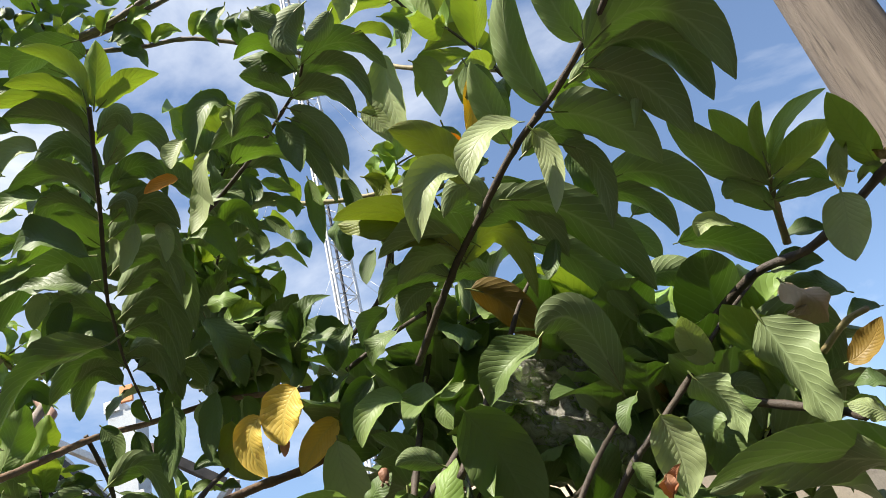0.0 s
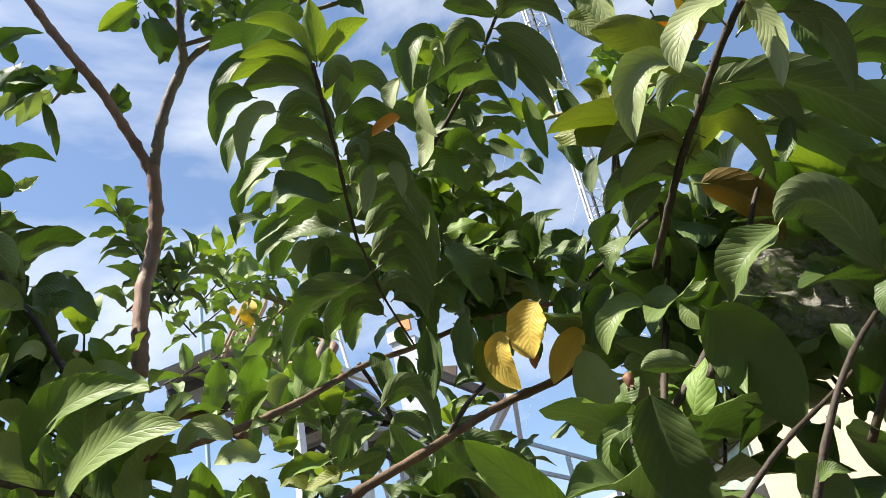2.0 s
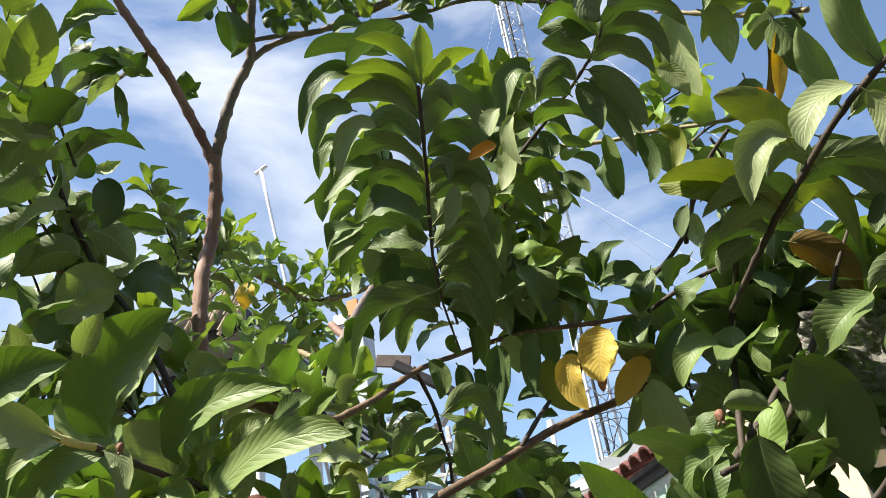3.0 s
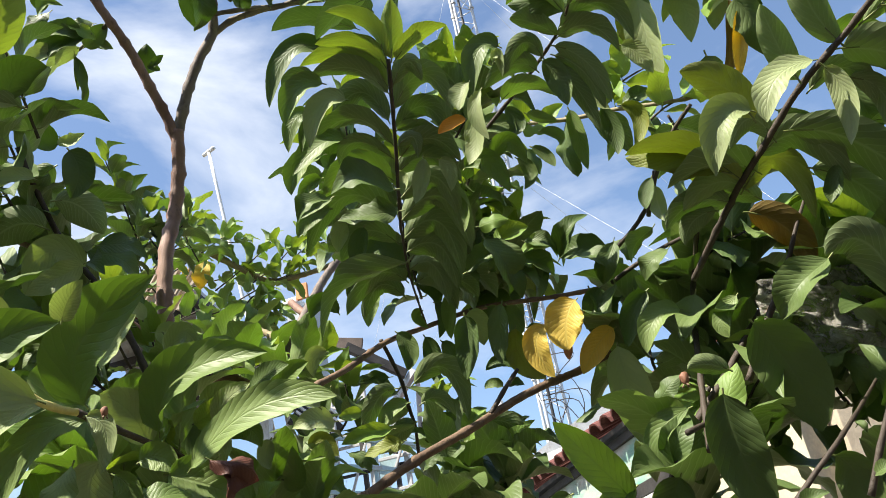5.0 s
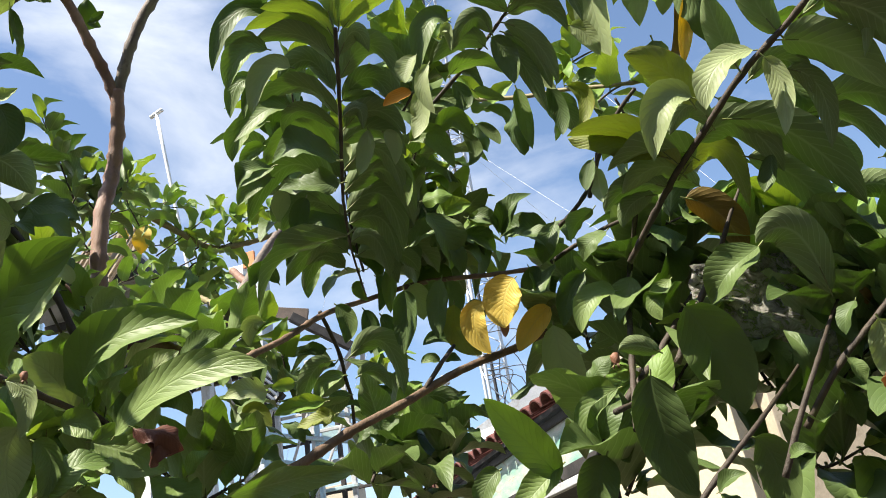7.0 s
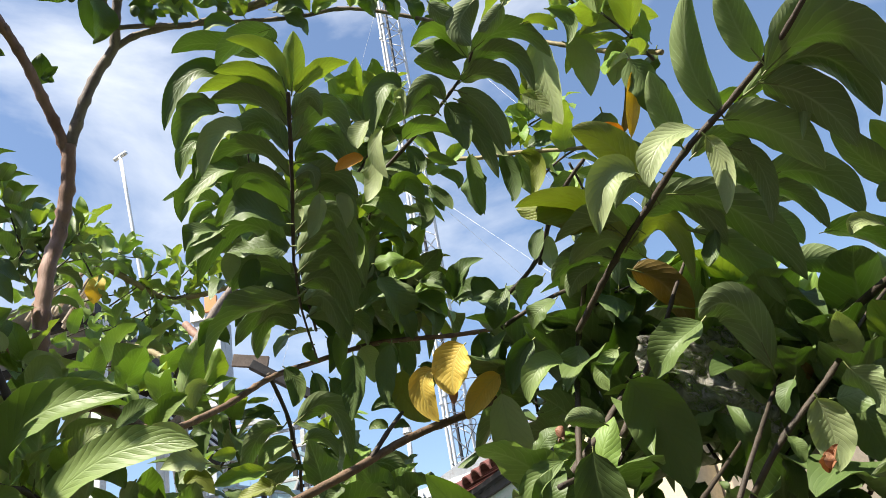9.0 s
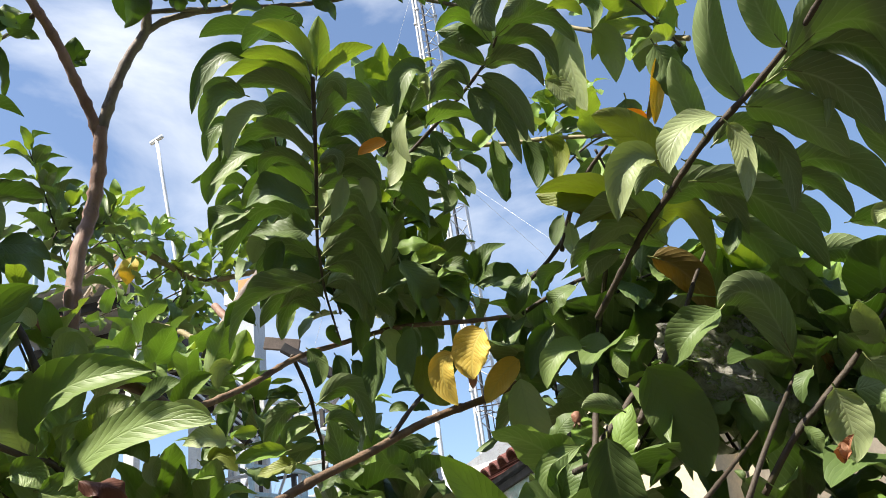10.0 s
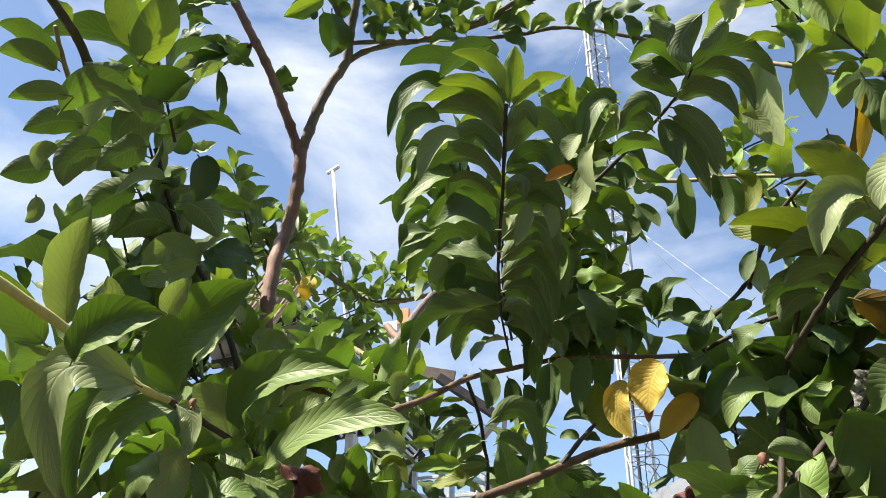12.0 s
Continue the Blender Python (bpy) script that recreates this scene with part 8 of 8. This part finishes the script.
leaf(right, (0.442, 1.267, 1.996), (0.475, 1.267, 1.964), (-0.04, -1.00, -0.04), 0.027, "green", 0.09)
leaf(right, (0.361, 1.137, 1.917), (0.370, 1.139, 1.886), (0.28, -0.96, 0.04), 0.019, "green", 0.09)
leaf(right, (0.374, 1.061, 1.882), (0.377, 1.070, 1.865), (-0.01, -0.89, -0.46), 0.011, "rosy", 0.09)
leaf(right, (0.382, 1.108, 1.972), (0.361, 1.111, 1.937), (-0.67, -0.65, 0.37), 0.024, "green", 0.09)
leaf(right, (0.312, 1.076, 2.660), (0.305, 1.158, 2.585), (0.09, 0.67, 0.73), 0.064, "young", 0.09)
leaf(right, (0.362, 1.083, 2.639), (0.371, 1.146, 2.585), (0.17, 0.63, 0.76), 0.047, "olive", 0.09)
shoot(right, 5, 0.150, "green", [(0.183, 1.437, 2.217), (0.224, 1.407, 2.231), (0.274, 1.369, 2.227)])
shoot(right, 5, 0.150, "green", [(0.117, 1.512, 2.162), (0.165, 1.500, 2.195), (0.195, 1.484, 2.232)])
shoot(right, 5, 0.150, "green", [(0.205, 1.478, 2.086), (0.215, 1.460, 2.145), (0.238, 1.442, 2.191)])
shoot(right, 5, 0.150, "green", [(0.137, 1.450, 2.004), (0.161, 1.468, 2.057), (0.202, 1.473, 2.105)])
shoot(right, 5, 0.150, "green", [(0.085, 1.493, 2.046), (0.075, 1.497, 2.109), (0.090, 1.510, 2.169)])
shoot(right, 5, 0.150, "green", [(0.150, 1.416, 1.909), (0.176, 1.405, 1.967), (0.225, 1.389, 2.019)])
shoot(right, 5, 0.165, "green", [(0.284, 1.378, 2.034), (0.308, 1.361, 2.083), (0.351, 1.339, 2.124)])
shoot(right, 5, 0.165, "green", [(0.330, 1.381, 1.988), (0.366, 1.357, 2.056), (0.410, 1.332, 2.102)])
shoot(right, 5, 0.165, "green", [(0.379, 1.367, 2.004), (0.422, 1.344, 2.052), (0.481, 1.322, 2.067)])
shoot(right, 5, 0.165, "green", [(0.361, 1.340, 1.891), (0.403, 1.322, 1.937), (0.451, 1.303, 1.965)])
shoot(right, 5, 0.165, "green", [(0.477, 1.347, 1.971), (0.527, 1.321, 2.011), (0.575, 1.292, 2.050)])
shoot(right, 5, 0.165, "green", [(0.316, 1.392, 1.945), (0.305, 1.387, 1.980), (0.298, 1.377, 2.030)])
shoot(right, 4, 0.16, "green", [(0.082, 1.326, 1.834), (0.109, 1.322, 1.873), (0.131, 1.314, 1.920)])
shoot(right, 5, 0.165, "green", [(0.459, 1.266, 1.852), (0.500, 1.244, 1.906), (0.548, 1.216, 1.954)])
shoot(right, 5, 0.165, "green", [(0.323, 1.352, 1.858), (0.338, 1.352, 1.825), (0.383, 1.290, 1.834)])
shoot(right, 3, .12, "young", [(0.397, 1.316, 2.588), (0.360, 1.286, 2.639), (0.319, 1.259, 2.683)])
shoot(right, 3, .12, "young", [(0.300, 1.330, 2.760), (0.265, 1.299, 2.801), (0.229, 1.266, 2.840)])

arch(near, (-0.528, 0.889, 2.044), (-0.505, 0.850, 2.101), (-0.396, 0.830, 2.141), (-0.10, -0.91, -0.41), 0.080, "fresh")
arch(near, (-0.513, 0.895, 2.087), (-0.490, 0.886, 2.102), (-0.449, 0.872, 2.127), (-0.33, -0.94, -0.02), 0.038, "pale")
arch(near, (-0.501, 0.816, 2.114), (-0.486, 0.807, 2.129), (-0.461, 0.798, 2.145), (0.18, -0.72, -0.67), 0.029, "pale")
arch(near, (-0.464, 0.933, 2.006), (-0.415, 0.906, 2.053), (-0.308, 0.906, 2.054), (-0.20, -0.98, 0.09), 0.061, "fresh")
arch(near, (-0.438, 0.964, 2.015), (-0.416, 0.961, 2.022), (-0.400, 0.951, 2.037), (0.08, -0.80, -0.60), 0.028, "young")
arch(near, (-0.408, 0.963, 2.007), (-0.388, 0.952, 2.027), (-0.353, 0.945, 2.039), (-0.25, -0.96, -0.12), 0.031, "pale")
arch(near, (-0.398, 0.892, 1.945), (-0.313, 0.876, 1.983), (-0.220, 0.874, 1.974), (-0.13, -0.97, 0.20), 0.045, "fresh")
arch(near, (-0.489, 0.952, 2.001), (-0.498, 0.924, 2.036), (-0.514, 0.897, 2.056), (0.62, -0.68, -0.39), 0.048, "pale")
arch(near, (-0.426, 0.894, 1.944), (-0.392, 0.901, 1.929), (-0.349, 0.910, 1.901), (0.19, -0.98, -0.01), 0.053, "fresh")
arch(near, (-0.468, 0.839, 1.959), (-0.482, 0.841, 1.927), (-0.480, 0.847, 1.886), (0.60, -0.78, -0.19), 0.046, "pale")
arch(near, (-0.458, 0.848, 1.944), (-0.443, 0.856, 1.920), (-0.458, 0.858, 1.885), (0.31, -0.94, -0.16), 0.026, "fresh")
arch(near, (-0.469, 0.819, 2.002), (-0.450, 0.825, 1.983), (-0.461, 0.831, 1.943), (0.22, -0.96, -0.17), 0.025, "pale")
arch(near, (-0.476, 0.826, 2.001), (-0.522, 0.806, 1.986), (-0.566, 0.804, 1.911), (0.16, -0.98, 0.07), 0.039, "fresh")
arch(near, (-0.504, 0.802, 2.020), (-0.530, 0.791, 2.011), (-0.557, 0.784, 1.986), (0.16, -0.95, 0.26), 0.028, "pale")
arch(near, (-0.499, 0.955, 2.160), (-0.504, 0.944, 2.173), (-0.525, 0.938, 2.162), (0.54, -0.84, 0.07), 0.019, "pale")
arch(near, (-0.454, 0.999, 2.138), (-0.468, 0.999, 2.119), (-0.486, 0.980, 2.137), (0.48, -0.81, -0.33), 0.023, "pale")
arch(near, (-0.444, 1.173, 2.026), (-0.457, 1.171, 2.017), (-0.455, 1.173, 2.005), (0.43, -0.87, -0.23), 0.015, "pale")
arch(near, (-0.416, 1.134, 1.968), (-0.398, 1.131, 1.971), (-0.388, 1.111, 2.003), (0.17, -0.77, -0.62), 0.031, "fresh")
arch(near, (-0.459, 0.890, 1.964), (-0.432, 0.892, 1.964), (-0.417, 0.898, 1.943), (0.16, -0.99, -0.04), 0.030, "fresh")
arch(near, (-0.516, 0.670, 2.022), (-0.528, 0.641, 2.045), (-0.528, 0.608, 2.074), (0.74, -0.52, -0.43), 0.039, "fresh")
arch(near, (-0.483, 0.677, 2.003), (-0.442, 0.667, 2.026), (-0.379, 0.671, 2.032), (-0.03, -0.99, -0.11), 0.050, "fresh")
arch(near, (-0.613, 0.780, 2.102), (-0.591, 0.745, 2.151), (-0.546, 0.713, 2.195), (0.11, -0.76, -0.64), 0.050, "pale")
arch(near, (-0.568, 0.765, 2.098), (-0.538, 0.763, 2.111), (-0.530, 0.743, 2.133), (0.37, -0.56, -0.75), 0.032, "pale")
arch(near, (-0.452, 0.734, 1.995), (-0.513, 0.693, 1.994), (-0.516, 0.732, 1.884), (0.12, -0.99, -0.05), 0.055, "pale")
arch(near, (-0.518, 0.820, 2.024), (-0.572, 0.795, 1.998), (-0.584, 0.821, 1.898), (0.22, -0.97, -0.12), 0.037, "fresh")
arch(near, (-0.478, 0.977, 2.112), (-0.451, 0.968, 2.136), (-0.438, 0.983, 2.109), (0.11, -0.93, -0.35), 0.026, "pale")
arch(near, (-0.502, 1.003, 2.157), (-0.476, 1.010, 2.135), (-0.445, 1.002, 2.141), (-0.06, -0.98, -0.20), 0.033, "pale")
arch(near, (-0.332, 1.082, 2.035), (-0.359, 1.061, 2.054), (-0.392, 1.058, 2.030), (0.35, -0.92, 0.18), 0.031, "pale")
arch(near, (-0.512, 1.076, 2.005), (-0.458, 1.060, 2.045), (-0.380, 1.070, 2.032), (-0.15, 0.51, 0.85), 0.040, "fresh")
arch(near, (-0.537, 1.031, 2.092), (-0.459, 1.012, 2.111), (-0.381, 1.002, 2.092), (-0.15, -0.84, 0.52), 0.061, "fresh")
arch(near, (-0.473, 1.059, 2.050), (-0.454, 1.043, 2.070), (-0.404, 1.037, 2.071), (-0.21, -0.94, -0.27), 0.034, "pale")
arch(near, (-0.414, 1.055, 2.071), (-0.383, 1.045, 2.080), (-0.347, 1.035, 2.084), (-0.32, -0.90, 0.28), 0.032, "green")
arch(near, (-0.405, 1.085, 2.011), (-0.414, 1.088, 1.995), (-0.411, 1.091, 1.975), (0.27, -0.94, -0.21), 0.023, "pale")
arch(near, (-0.457, 1.074, 2.023), (-0.426, 1.070, 2.027), (-0.414, 1.077, 2.002), (0.06, -1.00, -0.02), 0.030, "fresh")
arch(near, (-0.526, 1.051, 2.053), (-0.515, 1.060, 2.025), (-0.529, 1.061, 2.001), (0.56, -0.81, -0.19), 0.030, "young")
stem(near, "yellowstalk", .0055, .0038, [(-0.507, 0.499, 2.061), (-0.506, 0.586, 2.052), (-0.494, 0.679, 2.034), (-0.493, 0.729, 2.029), (-0.485, 0.775, 2.010), (-0.475, 0.813, 2.006)])
stem(near, "twig", .004, .003, [(-0.476, 0.812, 2.007), (-0.469, 0.861, 1.998), (-0.464, 0.919, 1.990), (-0.473, 0.989, 1.988), (-0.476, 1.053, 1.921)])
leaf(near, (-0.350, 0.850, 1.936), (-0.317, 0.884, 1.912), (0.75, -0.65, 0.12), 0.026, "russet", 0.09)
leaf(near, (-0.325, 0.868, 1.925), (-0.345, 0.869, 1.899), (0.12, -0.98, -0.14), 0.020, "russet", 0.09)
leaf(near, (-0.487, 0.822, 1.956), (-0.508, 0.817, 1.897), (0.01, -1.00, 0.09), 0.037, "fresh", 0.09)
leaf(near, (-0.458, 0.862, 1.893), (-0.402, 0.896, 1.919), (0.31, -0.85, 0.43), 0.041, "fresh", 0.09)
leaf(near, (-0.405, 0.895, 1.912), (-0.391, 0.919, 1.876), (0.90, -0.43, 0.06), 0.026, "fresh", 0.09)
leaf(near, (-0.346, 1.017, 1.882), (-0.210, 1.077, 1.896), (-0.39, 0.78, 0.48), 0.034, "fresh", 0.09)
leaf(near, (-0.401, 1.184, 2.021), (-0.378, 1.208, 1.994), (0.81, -0.52, 0.27), 0.024, "olive", 0.09)
leaf(near, (-0.423, 1.081, 1.931), (-0.400, 1.097, 1.958), (0.14, -0.90, 0.41), 0.023, "young", 0.09)
leaf(near, (-0.447, 0.917, 1.911), (-0.467, 0.893, 1.899), (0.59, -0.70, 0.41), 0.019, "fresh", 0.09)
leaf(near, (-0.343, 1.150, 2.032), (-0.390, 1.118, 2.027), (0.55, -0.82, 0.17), 0.032, "pale", 0.09)
leaf(near, (-0.325, 1.206, 2.055), (-0.355, 1.193, 2.049), (0.43, -0.88, -0.19), 0.019, "young", 0.09)
leaf(near, (-0.292, 1.228, 2.024), (-0.359, 1.203, 2.014), (0.32, -0.93, 0.17), 0.025, "young", 0.09)
leaf(near, (-0.281, 1.236, 2.006), (-0.338, 1.230, 1.997), (0.04, -0.93, 0.36), 0.026, "olive", 0.09)
leaf(near, (-0.475, 0.642, 1.997), (-0.494, 0.622, 1.971), (-0.82, 0.04, 0.57), 0.022, "fresh", 0.09)
leaf(near, (-0.632, 0.785, 1.946), (-0.664, 0.776, 1.910), (0.16, -0.98, 0.10), 0.028, "fresh", 0.09)
shoot(near, 5, .13, "fresh", [(-0.506, 1.007, 1.931), (-0.540, 0.971, 1.975), (-0.583, 0.927, 2.005)])
shoot(near, 5, .13, "fresh", [(-0.468, 1.152, 1.922), (-0.482, 1.072, 1.975), (-0.493, 0.994, 2.008)])
shoot(near, 5, .12, "fresh", [(-0.682, 1.202, 2.124), (-0.716, 1.155, 2.177), (-0.750, 1.110, 2.211)])
shoot(near, 5, .12, "fresh", [(-0.677, 1.317, 2.165), (-0.694, 1.283, 2.221), (-0.696, 1.257, 2.275)])
shoot(near, 5, .12, "fresh", [(-0.679, 1.129, 1.949), (-0.649, 1.139, 1.998), (-0.628, 1.139, 2.049)])
shoot(near, 5, .12, "fresh", [(-0.648, 0.901, 1.891), (-0.604, 0.935, 1.920), (-0.556, 0.970, 1.932)])
shoot(near, 6, .12, "fresh", [(-0.512, 1.135, 1.872), (-0.457, 1.160, 1.906), (-0.399, 1.184, 1.932)])
shoot(near, 4, .12, "fresh", [(-0.736, 0.826, 1.930), (-0.716, 0.839, 1.967), (-0.735, 0.880, 2.007)])
shoot(near, 4, .12, "fresh", [(-0.740, 0.902, 1.920), (-0.723, 0.909, 1.957), (-0.733, 0.960, 1.998)])
shoot(near, 4, .12, "fresh", [(-0.817, 0.859, 2.019), (-0.798, 0.864, 2.058), (-0.774, 0.882, 2.082)])

# ---- unseen limbs added above the path to shade the crown ----
limb_rng = random.Random(21)


def shade_limb(tree, count, x0, x1, y, spread, z):
    """Leafy shoots along an added limb out of sight above, placed to shade the crown below."""
    for i in range(count):
        px, py, pz = x0 + (x1 - x0) * (i + 0.5) / count + limb_rng.uniform(-0.03, 0.03), y + limb_rng.uniform(-spread, spread), z + limb_rng.uniform(-0.10, 0.10)
        dx, dy = limb_rng.uniform(-0.10, 0.10), limb_rng.uniform(-0.10, 0.10)
        shoot(tree, 5, 0.13, "green", [(px, py, pz), (px + dx * 0.5, py + dy * 0.5, pz + 0.05), (px + dx, py + dy, pz + 0.12)])


stem(right, "bark", 0.016, 0.005, [(0.80, 1.25, 1.9), (1.02, 1.02, 2.6), (0.90, 0.80, 3.25), (0.45, 0.68, 3.50), (0.20, 0.55, 3.49), (-0.03, 0.50, 3.47)])
shade_limb(right, 6, 0.35, 0.90, 0.60, 0.16, 3.48)
shade_limb(right, 4, -0.03, 0.15, 0.50, 0.05, 3.47)

# ---- trunks down to the ground, and the foliage that is left ----
for tree, x, y, z, r in ((far, -1.55, 2.75, 2.2, 0.045), (back, -0.35, 2.1, 2.1, 0.03), (left, -1.05, 1.15, 2.0, 0.035), (main, -0.55, 1.25, 1.75, 0.04), (right, 0.45, 1.30, 1.85, 0.04), (near, -0.62, 0.80, 1.75, 0.02)):
    foot = Vector(tree.root.location)
    stem(tree, "bark", r, r * 0.45, [tuple(foot + Vector((0, 0, -0.02))), tuple(foot.lerp(Vector((x, y, z)), 0.5) + Vector((0.03, 0.02, 0))), (x, y, z)])
for tree in (far, back, fork, left, main, right, near):
    join_spare(tree)

# ---- small things on the trees ----
def bud(name, at, size, material, label, calyx=True):
    """A small guava bud or fruit with the crown of its withered flower."""
    bm = bmesh.new()
    bmesh.ops.create_uvsphere(bm, u_segments=14, v_segments=10, radius=size)
    for v in bm.verts:
        f = v.co.z / size
        v.co.x *= 0.86 + 0.14 * f
        v.co.y *= 0.86 + 0.14 * f
        v.co.z *= 1.18
        if calyx:
            v.co *= 1 + 0.22 * noise.noise(v.co * (1.6 / size)) + 0.10 * noise.noise(v.co * (4.0 / size))
    root = thing(name, at, label, "bud" if calyx else "fruit")
    body = part("body", bm, material, root, "", True)
    if calyx:
        for i in range(5):
            a = i * 2 * math.pi / 5
            p = Vector((math.cos(a) * size * 0.55, math.sin(a) * size * 0.55, -size * 1.05))
            bm = bmesh.new()
            bar_mesh(bm, p, p + Vector((math.cos(a) * size * 0.35, math.sin(a) * size * 0.35, -size * 0.5)), size * 0.4, size * 0.10, 0.0, size * 0.03)
            part("sepal", bm, BARK["bark"], root, "dry brown sepal")
    return root


bud("guava_bud", (0.111, 1.195, 1.987), 0.0070, FRUIT, "small reddish brown guava bud among the big leaves")
bud("guava_bud", (-0.425, 0.790, 1.990), 0.0042, FRUIT, "small withered reddish bud at a young stem")
bud("guava_fruit", (-0.631, 1.241, 3.022), 0.0105, UNRIPE, "small dark unripe guava on the forked tree", False)
bud("guava_fruit", (-0.536, 1.309, 3.012), 0.0110, UNRIPE, "small dark unripe guava on the forked tree", False)
bud("guava_fruit", (-0.430, 1.317, 3.050), 0.0120, UNRIPE, "small dark unripe guava on the forked tree", False)

# crumpled clear film caught in the leaves
bm = bmesh.new()
cols, rows_n = 26, 26
grid = []
for j in range(rows_n + 1):
    line = []
    for i in range(cols + 1):
        u, v = i / cols, j / rows_n
        q = Vector((u * 3.1, v * 3.1, 0.7))
        fold = 0.020 * noise.noise(q) + 0.010 * noise.noise(q * 2.7) + 0.004 * noise.noise(q * 6.1)
        x = 0.240 + 0.135 * u + 0.030 * v * (u - 0.3) + 0.008 * noise.noise(q * 1.7 + Vector((3, 1, 0)))
        z = 2.115 - (0.085 + 0.075 * u) * v - 0.012 * u + 0.008 * noise.noise(q * 1.9 + Vector((0, 5, 2)))
        line.append(bm.verts.new((x, 1.285 + fold, z)))
    grid.append(line)
for j in range(rows_n):
    for i in range(cols):
        bm.faces.new((grid[j][i], grid[j][i + 1], grid[j + 1][i + 1], grid[j + 1][i]))
bmesh.ops.solidify(bm, geom=bm.faces[:], thickness=0.0004)
tagged(part("plastic_film", bm, FILM, None, "", True), "crumpled clear plastic film caught between the leaves", "plastic")
